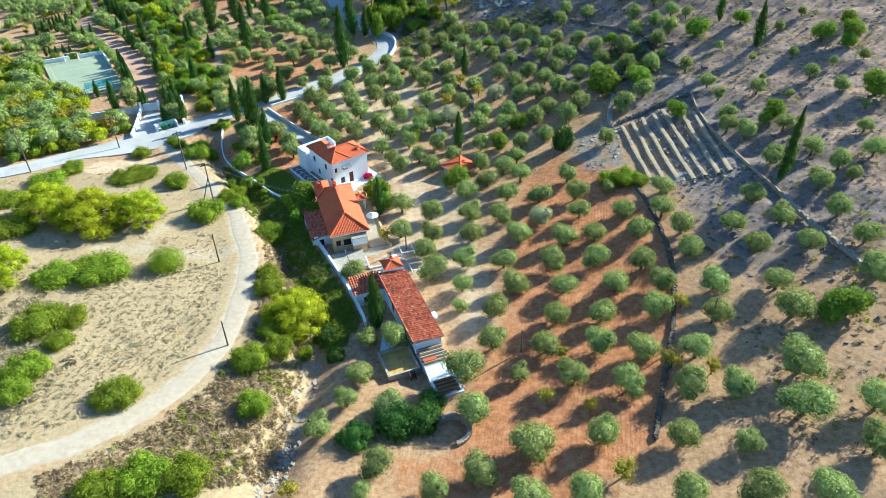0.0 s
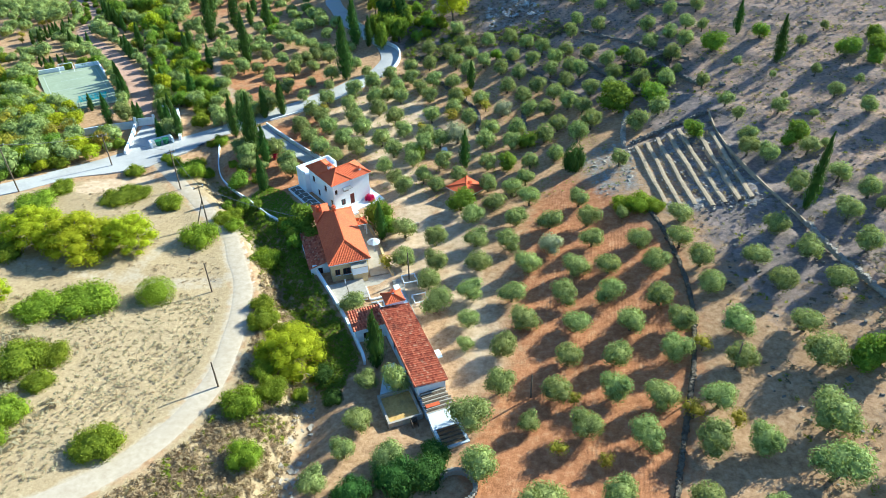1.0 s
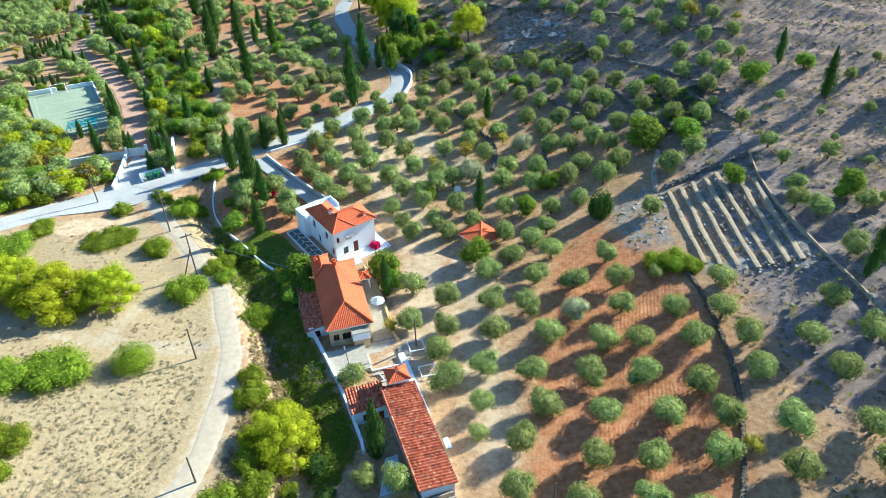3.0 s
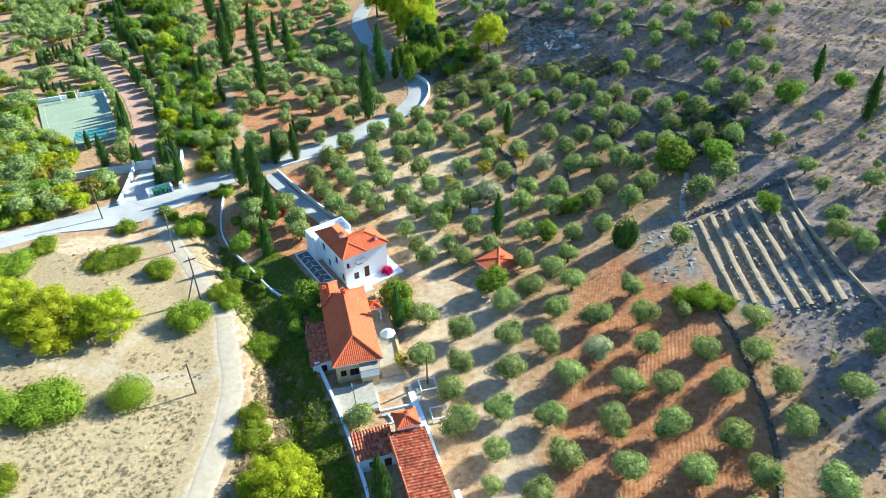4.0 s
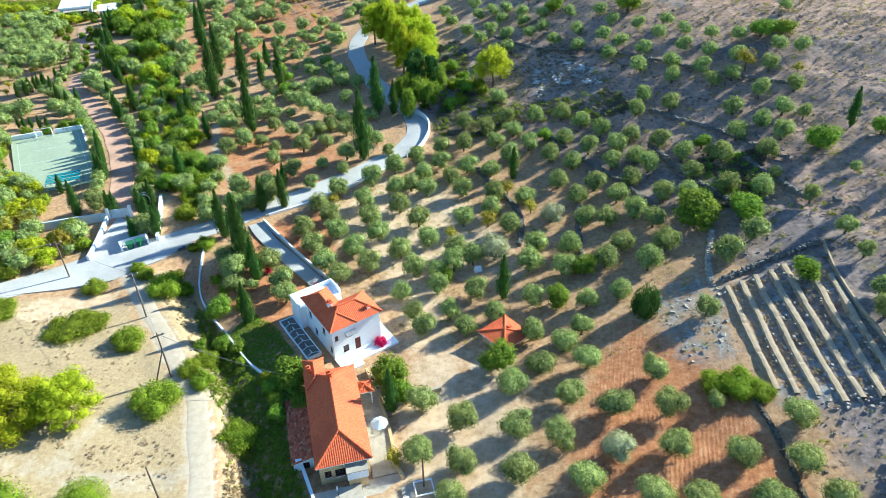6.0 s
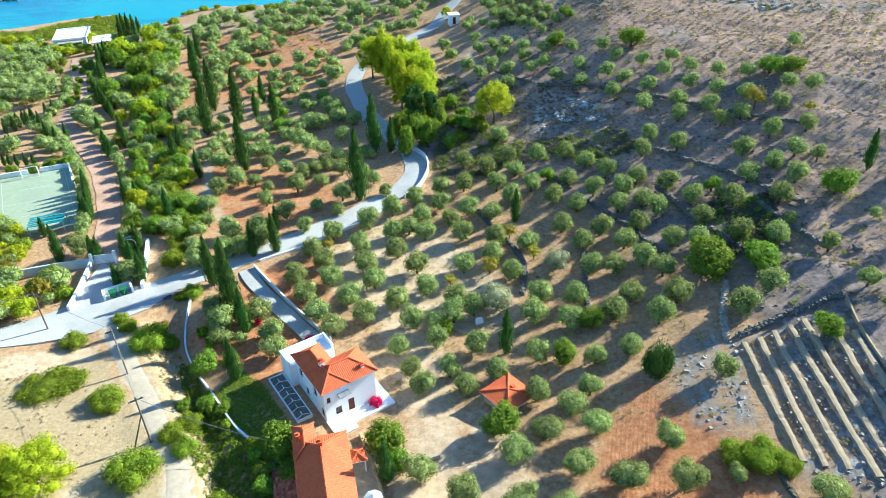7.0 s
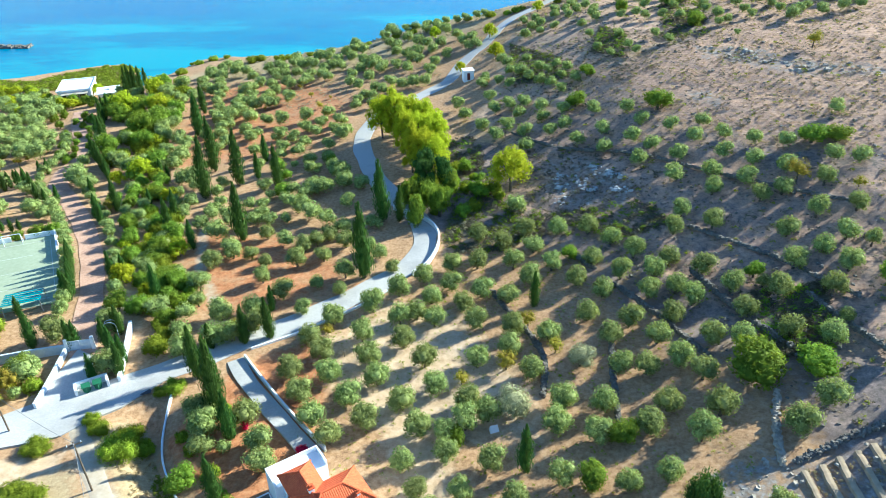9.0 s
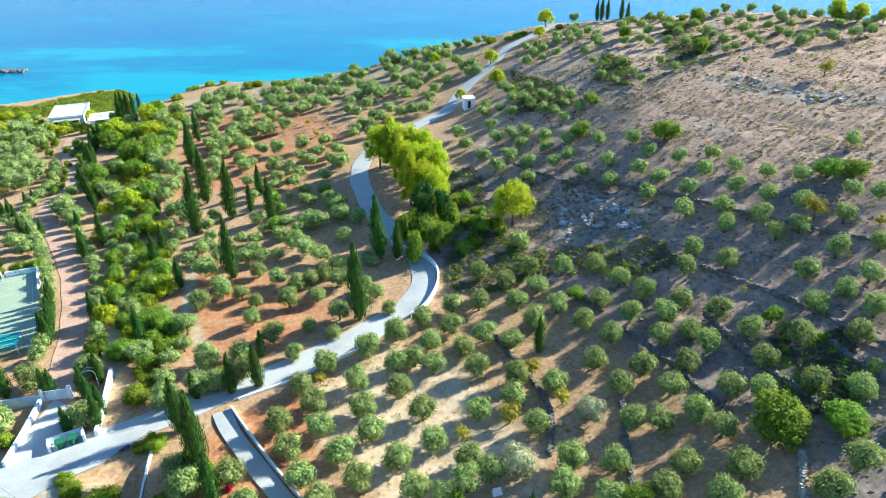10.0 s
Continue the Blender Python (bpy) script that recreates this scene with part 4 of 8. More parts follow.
FAR_GROVE_H = [(-130.3, 253.3, 2.3), (-85.7, 252.7, 1.8), (-81.4, 257, 1.8), (-78, 256.5, 2.1), (-76.7, 250.8, 1.8), (-75.8, 245.8, 1.7), (-69.9, 252.7, 2.2), (-68.5, 256.1, 1.8), (-66.1, 248.1, 1.7), (-62.9, 256.8, 1.8), (-60.8, 246.5, 1.7), (-60.1, 250.9, 1.7), (-59, 258, 1.8), (-56.5, 254.5, 1.7), (-53.5, 255.9, 1.7), (-52.3, 257.9, 1.8), (-46.6, 258.1, 1.7), (-38.8, 255.7, 1.7), (-38.5, 250, 1.7), (-35.6, 246.5, 1.6), (-33.4, 252.4, 1.7), (-31.1, 258.4, 1.7), (-26.2, 258.3, 1.7), (-22.6, 254.2, 1.7), (-15.8, 248.2, 1.8), (-14.8, 254.9, 1.7), (10.1, 256.6, 1.6), (14.2, 255.9, 1.3), (18, 257.1, 1.3), (24.7, 251.3, 1.3), (28.1, 258.2, 1.6), (28.6, 254.4, 1.3)]
FAR_GROVE_I = [(34.7, 252.1, 1.3), (38.7, 252.2, 1.3), (40.1, 247.2, 1.3), (41.8, 258, 1.5), (44, 246, 1.3), (48.3, 253.2, 1.3), (53.6, 258.1, 1.4), (54.5, 245, 1.3), (55.2, 250.5, 1.3), (61.1, 254.4, 1.4), (62.1, 246.3, 1.6), (66.7, 254.7, 1.4), (68.3, 247.2, 1.3), (73, 245.5, 1.3), (73.7, 253.5, 1.6), (77.3, 255.8, 1.4), (77.9, 251.8, 1.4), (81.6, 251.2, 1.4), (84.1, 247.5, 1.4), (-87.8, 266.9, 1.9), (-83.8, 259.7, 2.1), (-81, 263.9, 1.9), (-72.2, 268, 1.9), (-67.8, 261.1, 1.8), (-65.6, 268.4, 1.9), (-63.4, 264.9, 1.8), (-61.4, 266.8, 1.8), (-57.9, 267.1, 1.8), (-52.7, 263.3, 1.8), (-49.3, 267.2, 1.8), (-49, 261.7, 1.8), (-47.1, 268.9, 1.8)]
FAR_GROVE_J = [(-44.2, 267.5, 1.8), (-37.7, 269.6, 1.8), (-37.3, 261.5, 1.7), (-36.3, 266.1, 1.8), (-34.1, 262.4, 1.8), (-34, 267.5, 1.8), (-32.7, 264.2, 1.8), (-30.5, 260.6, 1.7), (-27.8, 271.8, 1.8), (-23.9, 266.9, 1.8), (-22.3, 263, 1.8), (-20.6, 267.6, 1.8), (-19.9, 259.9, 1.7), (-16.5, 267.7, 1.8), (-14.2, 271.4, 1.8), (-11.9, 260.1, 1.7), (-7.5, 269.3, 1.7), (-5.7, 262.5, 1.7), (-5, 269.7, 1.7), (-3.3, 262.7, 1.7), (10.4, 270.6, 1.4), (12.3, 261.2, 1.6), (13.5, 270.2, 1.4), (14.5, 262.6, 1.6), (18.8, 267.5, 1.4), (19.3, 271.9, 1.6), (22.2, 270.3, 1.4), (22.3, 263.7, 1.4), (25, 267.3, 1.4), (27.6, 270.1, 1.4), (29, 263.1, 1.4), (36.2, 259.7, 1.5)]
FAR_GROVE_K = [(36.7, 269.1, 1.4), (38.6, 271.5, 1.4), (40.3, 272.6, 1.5), (41.3, 265.4, 1.4), (44.9, 272.4, 1.5), (46.8, 259.5, 1.4), (47.9, 271.8, 1.5), (48.8, 265.3, 1.4), (60.8, 266.5, 1.4), (64.8, 270.3, 1.5), (66.2, 262.4, 1.4), (70.6, 267.4, 1.5), (74.8, 260.6, 1.4), (77.3, 265.8, 1.5), (-90, 280.1, 2), (-87.6, 274.8, 2.2), (-86.4, 282.1, 2), (-86.2, 285.3, 2.1), (-83.7, 273.5, 2), (-81.8, 283.6, 2), (-80.2, 276.6, 2.2), (-76.3, 275.2, 2), (-69.1, 275.5, 1.9), (-65.9, 277.2, 1.9), (-63.6, 273.3, 1.9), (-61.7, 278.4, 1.9), (-61.2, 281.6, 2.1), (-57.8, 273.8, 1.9), (-56.6, 276.1, 1.9), (-54.5, 283, 2), (-54.2, 273.3, 1.9), (-51, 279.4, 1.9)]
FAR_GROVE_L = [(-51, 283, 2), (-46.4, 274.2, 1.9), (-45.3, 282.5, 1.9), (-42.8, 284.1, 1.9), (-42.1, 274.8, 1.9), (-39.8, 282.2, 1.9), (-30.8, 282.1, 1.9), (-28.4, 277.4, 1.9), (-25.6, 284.4, 1.9), (-21.6, 278.8, 1.9), (-18.6, 274.2, 1.8), (-13.2, 284.4, 1.9), (-9.4, 275.8, 1.8), (24.2, 273.6, 1.6), (-43.5, 289.6, 2), (-33.7, 291.4, 2), (-32.9, 299.4, 2.1), (-30.4, 294.1, 2), (-26.8, 295.5, 1.7), (-24.1, 296.6, 1.7), (-20.2, 294.8, 1.7), (-19.9, 289.6, 1.9), (-16.5, 294.5, 1.5), (-16.4, 291.1, 1.9), (-13.8, 295.5, 1.5), (-10.1, 293.7, 1.5), (-7.3, 293.2, 1.5), (-3.7, 292.9, 1.5), (-1, 291.4, 1.5), (25.8, 289, 1.7)]
ODD_TREES = [(15.5, 87.4, 1.7, 2), (-15.2, 41.6, 1.2, 3), (12.6, 132.4, 1.8, 2), (3.6, 124, 2.3, 2), (6.1, 141.4, 1.4, 3), (9.6, 135.4, 1.3, 3), (2.8, 132.5, 1.6, 3), (-3.1, 129.9, 1.2, 3), (-19.8, 135, 1.1, 4), (-17.4, 130.1, 1, 4), (-23, 139.5, 1.1, 3)]

GROVE_J = [(-45.9, 152.5, 1.1), (-29.7, 163.8, 1.7), (-20.2, 161.7, 1.6)]
FAR_GROVE_M = [(-35.3, 164.3, 1.5), (-44.9, 162.9, 1.5), (-71.1, 206.4, 1.7), (-52.1, 179.3, 1.4), (-64.6, 240.2, 2.2), (-69.5, 203, 2.2), (-79.5, 218.1, 2.1), (-91.6, 227.1, 1.9), (-63, 185.5, 1.1), (-69.5, 218.6, 1.5), (-62.9, 209.4, 1.4), (-61.5, 199, 1.3), (-49.7, 197.5, 1.3), (-59.6, 239.6, 2.2), (-46.1, 202.5, 1.3), (-41.6, 196.9, 0.9), (-34.8, 199.3, 1.5), (-32.2, 183.9, 1.9), (-45.2, 186, 1.6), (-52.3, 176.7, 1.3), (-46.2, 178.2, 1.3), (-43.4, 178.1, 1.3), (-40.4, 171.5, 1.5), (-19.8, 170.1, 1.2)]
olive_words = ("silvery green olive tree on bare ploughed soil", "rounded grey-green olive tree with a short gnarled trunk", "wide bushy olive tree casting a long shadow")
for plot in (GROVE_A, GROVE_B, GROVE_C, GROVE_D, GROVE_E, GROVE_F, GROVE_G, GROVE_H, GROVE_I, GROVE_J):
    for x, y, r in plot:
        k = rng.integers(len(OLIVES))
        plant("olive_tree", (OLIVES if y < 104 else OPEN_OLIVES)[k], x, y, r * (1.22 if y < 104 else 1.04), r * rng.uniform(0.98, 1.18), rng.uniform(0, 360), olive_words[0 if x > 8 and y < 105 else 1 if r < 2.3 else 2], "tree", "olive grove")
plant("olive_tree", OLIVES[1], -5.5, 62.4, 1.75, 2.7, 130, "tall olive tree between the low house and the concrete tank", "tree", "olive grove")
for x, y, r, k in ODD_TREES:
    kind, words = {2: (PALE_OLIVES[0], "pale silvery olive tree among darker ones"), 3: (YELLOW_KINDS[0], "small tree with yellowing leaves"), 4: (DRY_KINDS[0], "small half-bare tree with thin twigs")}[k]
    plant("olive_tree" if k == 2 else "small_tree", kind, x, y, r * 1.2, r * 1.1, rng.uniform(0, 360), words, "tree")


def joined(name, places, kinds, mat, label, category):
    """Many far plants of one kind as one growth."""
    verts, faces, at = [], [], 0
    places = np.array(places)
    for (x, y, across, height), z in zip(places, lie(places[:, 0], places[:, 1])):
        me = kinds[rng.integers(len(kinds))]
        v, f = me
        a = rng.uniform(0, math.tau)
        w = np.stack([(v[:, 0] * math.cos(a) - v[:, 1] * math.sin(a)) * across + x, (v[:, 0] * math.sin(a) + v[:, 1] * math.cos(a)) * across + y, v[:, 2] * height + z - 0.1], 1)
        verts.append(w), faces.append(f + at)
        at += len(w)
    ob = new(name, leaf_mesh(name, np.concatenate(verts), np.concatenate(faces), mat))
    return tagged(ob, label, category, kind="stuff")


far_shapes = [spray(rng, olive_lobes(rng, c), 700, 0.115, 0.9, 0.05) for c in (4, 5, 6)]
joined("far_olive_trees", [(x, y, r * (1.22 if -52 < x < -20 and 164 < y < 206 else 1.16), r * 1.12) for plot in (FAR_GROVE_A, FAR_GROVE_B, FAR_GROVE_C, FAR_GROVE_D, FAR_GROVE_E, FAR_GROVE_F, FAR_GROVE_G, FAR_GROVE_H, FAR_GROVE_I, FAR_GROVE_J, FAR_GROVE_K, FAR_GROVE_L, FAR_GROVE_M) for x, y, r in plot], far_shapes, OLIVE, "far grey-green olive trees dotted over the slope", "trees")

# cypresses: x, y and height
CYPRESS_NEAR = [(-19.8, 154.2, 14.0), (-39.0, 129.9, 8.8), (-35.4, 125.8, 10.5), (-33.9, 122.8, 12.1), (-31.1, 119.1, 7.8), (-29.9, 110.0, 7.2), (-34.6, 137.2, 6.9), (-31.3, 138.5, 7.3), (-51.8, 147.4, 6.8), (-44.0, 166.5, 11.8), (-19.1, 172.3, 12.3), (-16.0, 172.1, 7.5), (7.2, 145.9, 6.2), (4.6, 115.1, 7.2), (-9.0, 95.1, 6.8), (61.8, 128.5, 8.5), (59.4, 142.6, 6.3), (-64.7, 134.6, 7.0), (-71.1, 141.9, 3.8), (-59.2, 134.9, 5.2), (-54.4, 135.5, 5.3), (-52.6, 133.8, 5.3), (-49.7, 129.8, 5.7), (-52.9, 128.5, 4.7), (-39.2, 136.0, 4.6), (-50.5, 132.5, 5.0)]
VALLEY_CYPRESS_A = [(-58.8, 135.4, 4.7), (-53.8, 138.7, 5.3), (-54.8, 139.2, 3.8), (-32.8, 145.1, 4.6), (-65.6, 146.7, 5.2), (-66.8, 147.8, 5.2), (-61.2, 152.4, 5.9), (-59.9, 153.5, 4.8), (-51.9, 163.2, 6.1), (-89.7, 169.9, 2.9), (-93.1, 170, 2.6), (-91.6, 170, 2.6), (-94.4, 170.1, 2.4), (-59.3, 170.2, 6.9), (-88.5, 170.5, 2.4), (-73.2, 172.4, 4.5), (-74.6, 173.9, 5.8), (-59.5, 174.5, 6.4), (-73, 178.6, 7.2), (-77.6, 178.8, 4), (-98.5, 180, 3), (-99.6, 180.1, 2.7), (-89, 181.1, 4.1), (-67.6, 181.4, 3.6), (-87.8, 182.8, 4.1), (-92.2, 183.1, 4.7), (-56.9, 183.5, 13.5), (-81.9, 185.9, 4.4), (-95.4, 186.9, 5.5), (-43, 188.1, 9.2), (-104.9, 188.4, 3.6), (-97.6, 188.9, 5.5)]
VALLEY_CYPRESS_B = [(-103.4, 189.4, 3.8), (-51.7, 189.4, 12.5), (-100.8, 191.1, 4.5), (-103.3, 191.3, 4), (-48.4, 192.2, 6.1), (-100.8, 193, 4.3), (-103.3, 193.2, 3.6), (-68.7, 193.6, 3.8), (-83.2, 195.2, 4.3), (-71.8, 196.7, 4), (-84.5, 197.3, 4.3), (-59.8, 197.8, 12.5), (-99.1, 198.8, 4.1), (-101.1, 199, 3.4), (-86.5, 199.5, 5.7), (-49.2, 201.2, 6.6), (-89.4, 204, 5.8), (-91.6, 206.4, 5.9), (-93.5, 208.8, 5.9), (-97.2, 220.6, 7), (-72, 221, 11.5), (-98.5, 223.8, 7), (-73.5, 224, 9.9), (-100.6, 225, 6.4), (-104.6, 235.5, 7.3), (-105.6, 238.9, 6.7), (-77.5, 239.6, 8.5), (-106.2, 242.4, 6.8), (-106.4, 245.8, 5.8), (-109.4, 260.8, 9.9), (-108.4, 261.7, 10.1), (-107.4, 262.6, 9.9)]
VALLEY_CYPRESS_C = [(-106.5, 264.1, 9.1), (-110, 275, 6.4)]
for x, y, h in CYPRESS_NEAR + VALLEY_CYPRESS_A + VALLEY_CYPRESS_B + VALLEY_CYPRESS_C:
    plant("cypress", CYPRESSES[rng.integers(3)], x, y, 0.25 + h * 0.105, h, rng.uniform(0, 360), "tall slender dark green cypress" if h > 9 else "slim young dark green cypress", "tree", "cypresses", (rng.uniform(-2, 2), rng.uniform(-2, 2)))
plant("cypress", CYPRESSES[1], -8.1, 67.1, 1.15, 9.1, 20, "broad dark cypress close beside the white house wall", "tree", "cypresses")
plant("cypress", CYPRESSES[0], 49.6, 86.0, 0.95, 11.3, 70, "lone tall cypress leaning on the open slope", "tree", "cypresses", (3, 4))
# clipped row beside the court, and the rows along the drive
for k in range(8):
    plant("cypress", CYPRESSES[k % 3], -66.2 - 0.75 * k, 148.5 + 1.35 * k, 0.62, 4.6 + 0.4 * (k % 3), 40 * k, "slim cypress in a close row beside the court", "tree", "cypresses by the court")
drive_side = smooth_line(DRIVE, 3.4)
for k, (x, y) in enumerate(((32.3, 286.1), (33.6, 285.8), (35.2, 285.3), (39.1, 284), (40.9, 283.5))):
    plant("cypress", CYPRESSES[k % 3], x, y, 0.75, 6.0 + k % 2, 50 * k, "thin cypress on the skyline ridge", "tree", "cypresses on the ridge")

# olive hedges along the drive
hedge = []
for k in range(3, len(drive_side) - 8):
    (x, y), (nx, ny) = drive_side[k], drive_side[k + 1]
    d = math.hypot(nx - x, ny - y)
    hedge += [(x - off * (ny - y) / d, y + off * (nx - x) / d, rng.uniform(1.3, 1.7), rng.uniform(1.4, 1.9)) for off in (-3.8, 3.6)]
joined("olive_hedge", hedge, [spray(rng, olive_lobes(rng, c), 900, 0.105, 0.9, 0.05) for c in (4, 5, 6)], OLIVE, "hedge of grey-green olive trees along the drive", "hedge")

# pines: x, y, crown radius, height factor
for x, y, r, h in [(-52.8, 91.4, 5.6, 3.8), (-60.4, 93.6, 5.0, 3.6), (-46.2, 92.4, 4.4, 3.4), (-59.5, 76.5, 4.2, 3.2), (-18.8, 69.0, 4.6, 3.3), (-12.8, 182.5, 3, 3)]:
    plant("pine_tree", PINES[rng.integers(3)], x, y, r, h, rng.uniform(0, 360), "bright yellow-green pine with a clumped crown", "tree", "pines")

plant("pine_tree", LOOSE_PINES[0], 4.4, 180.4, 4.4, 4.5, 60, "lone bright yellow-green pine on the stony slope", "tree", "pines")
for k, (x, y, r, h) in enumerate([(17.4, 292.0, 2.7, 2.9), (83.8, 246.7, 2.5, 3.0), (88.3, 244.5, 2.2, 2.2), (91.6, 239.8, 2.0, 1.9)]):
    plant("pine_tree", LOOSE_PINES[k % 2], x, y, r, h, 80 * k, "bright green pine on the skyline of the hill", "tree", "pines")

# bushes: x, y, radius, height
BUSH_PLATEAU = [(-65.4, 104.5, 3.4, 2.2), (-52.7, 107.1, 3.6, 1.7), (-44.2, 105.2, 2.3, 2.6), (-36.6, 94.6, 3.0, 3.4), (-43.9, 116.4, 2.5, 3.2), (-63.5, 109.3, 2.2, 1.6), (-46.8, 78.2, 4.2, 3.0), (-52, 76.5, 3.2, 2.2), (-64.0, 89.1, 3.6, 2.8), (-69.4, 97.6, 3.0, 2.2), (-26.0, 90.6, 2.5, 3.0), (-33.5, 102.6, 1.7, 2.0), (-34.6, 100.2, 1.7, 2.0), (-32.4, 98.2, 1.6, 1.8), (-36.0, 53.9, 2.7, 2.6), (-20.8, 53.0, 2.0, 2.7), (-22.7, 60.0, 2.3, 2.8), (-19.9, 62.6, 2.0, 2.8), (-49.5, 65.8, 3.4, 3.2)]
BUSH_GULLY = [(-47.2, 57.4, 2.6, 2.8), (-46.9, 53.9, 2.2, 2.4), (-17.0, 63.4, 1.1, 1.8), (-29.4, 42.6, 3.0, 3.2), (-25.3, 43.0, 2.6, 3.2), (-33, 41, 2.5, 2.6), (-46.2, 67.2, 2.2, 2.4), (-45.9, 62.7, 1.9, 2.0), (29.7, 94.6, 2.3, 2.4), (27.5, 95.4, 2.0, 2.0), (31.7, 93.4, 1.6, 1.6), (-49.5, 121.0, 1.2, 1.4), (-23.2, 75.2, 2.2, 2.6), (-24, 78.5, 1.8, 2.2), (-20.2, 73.5, 2.0, 2.8), (-21.5, 66, 1.8, 2.0)]
DARK_BUSHES = [plant_kind("dark bush", rng, bush_lobes(rng, c), 3400, 0.05, CYPRESS, 0.05, 0.2, 0.9, 0.1) for c in (9, 11)]
# dark leaf colour here also carries the shade that lies on these bushes
for x, y, r, h in ((-5.1, 50.1, 2.6, 3.0), (-9.3, 48.4, 2.1, 2.4), (-2.2, 50.4, 2.4, 2.8), (-1.2, 53.0, 1.8, 2.2), (-14.6, 66.5, 1.6, 2.0), (-12.9, 62.2, 1.3, 1.6)):
    plant("bush", DARK_BUSHES[rng.integers(2)], x, y, r * 1.15, h * 1.1, rng.uniform(0, 360), "dark green bush in the shade of the gully", "bush", "bushes")
for x, y, r, h in BUSH_PLATEAU + BUSH_GULLY:
    plant("bush", BUSHES[rng.integers(3)], x, y, r * 1.15, h * 1.1, rng.uniform(0, 360), "spreading green evergreen bush on dry ground", "bush", "bushes")
plant("bush", MOUNDS[0], -38.5, 80.2, 2.5, 2.9, 0, "dense dome-shaped dark green bush on pale sand", "bush", "bushes")

# broad-leaved green trees: x, y, radius, height factor
GREEN_GROVE = [(11.9, 112.7, 1.9, 2.0), (16.0, 118.6, 2.1, 2.2), (3.4, 101.6, 2.5, 2.6), (32.9, 126.6, 3.9, 3.2), (39.3, 126.0, 2.9, 2.4), (42.3, 111.3, 2.0, 1.9), (53.4, 138.5, 2.9, 2.8), (72.0, 125.5, 2.4, 2.2), (76.1, 123.0, 2.4, 2.4), (71.4, 104.3, 3.0, 2.6), (46.3, 59.0, 2.6, 2.4), (44.3, 58.6, 2.0, 2.0), (13.4, 156.7, 1.7, 1.7)]
GREEN_HILL = [(38.1, 145.5, 1.5, 1.5), (-3.6, 119.9, 1.5, 1.7), (33.7, 195.7, 3.4, 2.6), (18.9, 206.3, 2.6, 2.2), (55.1, 174.5, 3.0, 2.2), (58.6, 173.5, 2.6, 2.0), (22.6, 219.2, 2.0, 1.8), (35.8, 258.0, 2.1, 2.4), (50.0, 236.9, 2.4, 2.2), (49.0, 257.5, 2.2, 1.8), (-9.6, 99.6, 2.8, 3.0), (-8, 97, 1.6, 2.0), (-21.4, 98.4, 2.8, 2.6), (-19.4, 95.0, 2.0, 2.0), (-34.5, 112, 2.2, 2.0)]
for x, y, r, h in GREEN_GROVE + GREEN_HILL:
    plant("green_tree", CITRUS_KINDS[rng.integers(2)], x, y, r, h, rng.uniform(0, 360), "leafy bright green broad-leaved tree", "tree", "broad-leaved trees")
for x, y, r in [(29.4, 64.0, 1.3), (25.6, 54.6, 1.5), (29.4, 53.0, 1.2), (17.0, 41.0, 1.5), (11.4, 51.8, 1.2), (15.7, 49.8, 1.0), (14.1, 58.4, 0.9), (49.7, 164.6, 2.2), (67.8, 211.2, 2.0), (57, 160, 1.2), (-7.9, 87.3, 1.3), (-11.5, 79.6, 1.0), (-36.5, 139.5, 1.4)]:
    plant("small_tree", YELLOW_KINDS[0], x, y, r * 1.1, r * 1.1, rng.uniform(0, 360), "small tree with yellowing leaves", "tree", "yellowing trees")

# beside the bend of the road, and through the valley: x, y and crown radius
ROAD_PINES = [(-24, 209.5, 2.7), (-20.5, 208, 2.8), (-17, 207, 2.8), (-13.8, 205.5, 2.5), (-17.8, 200.5, 2.3), (-14.2, 199, 2.7), (-11, 198, 2.5), (-15.4, 191.5, 2.1), (-12.6, 190, 2.5), (-10.4, 188, 2.2)]
ROAD_SMALL = [(2.1, 248.2, 2.1), (0.4, 267.8, 2), (14.8, 279.9, 1.6), (-16.6, 281.9, 1.8), (-7.4, 245.9, 1.4)]
ROAD_DARK = [(-14.7, 177, 1.7), (-11.6, 177.2, 2.2), (-8.8, 174.1, 1.9), (-12.7, 170.8, 1.6), (-20.5, 210.4, 2.1), (-7.4, 181.8, 1.8)]
VALLEY_PINES = [(-75.2, 194.6, 2.7), (-75.5, 199.2, 1.8), (-82.7, 214, 3), (-80.9, 214.7, 2), (-87.9, 224.1, 4), (-85.3, 227.4, 3.6), (-100.5, 240.7, 4), (-97.4, 240.8, 2.9), (-103.7, 239.5, 2.9), (-90, 239.9, 3.4), (-90.3, 210.5, 3), (-86.5, 203, 2.4), (-79.2, 191.9, 1.8), (-64, 164.9, 1.9), (-60.8, 158.4, 1.8), (-59, 151.8, 2.1), (-56.4, 151.4, 1.4), (-49.5, 150.5, 2.2), (-99.8, 259.4, 3.4), (-100.4, 267.6, 2.9), (-111.7, 287.8, 3), (-116.9, 290.7, 2.1), (-92.3, 242.5, 3.1), (-91.4, 246.9, 2.4), (-89.6, 249.8, 1.4), (-100.2, 236.9, 3.1), (-98.8, 246.8, 2.5), (-124.3, 270.9, 2)]
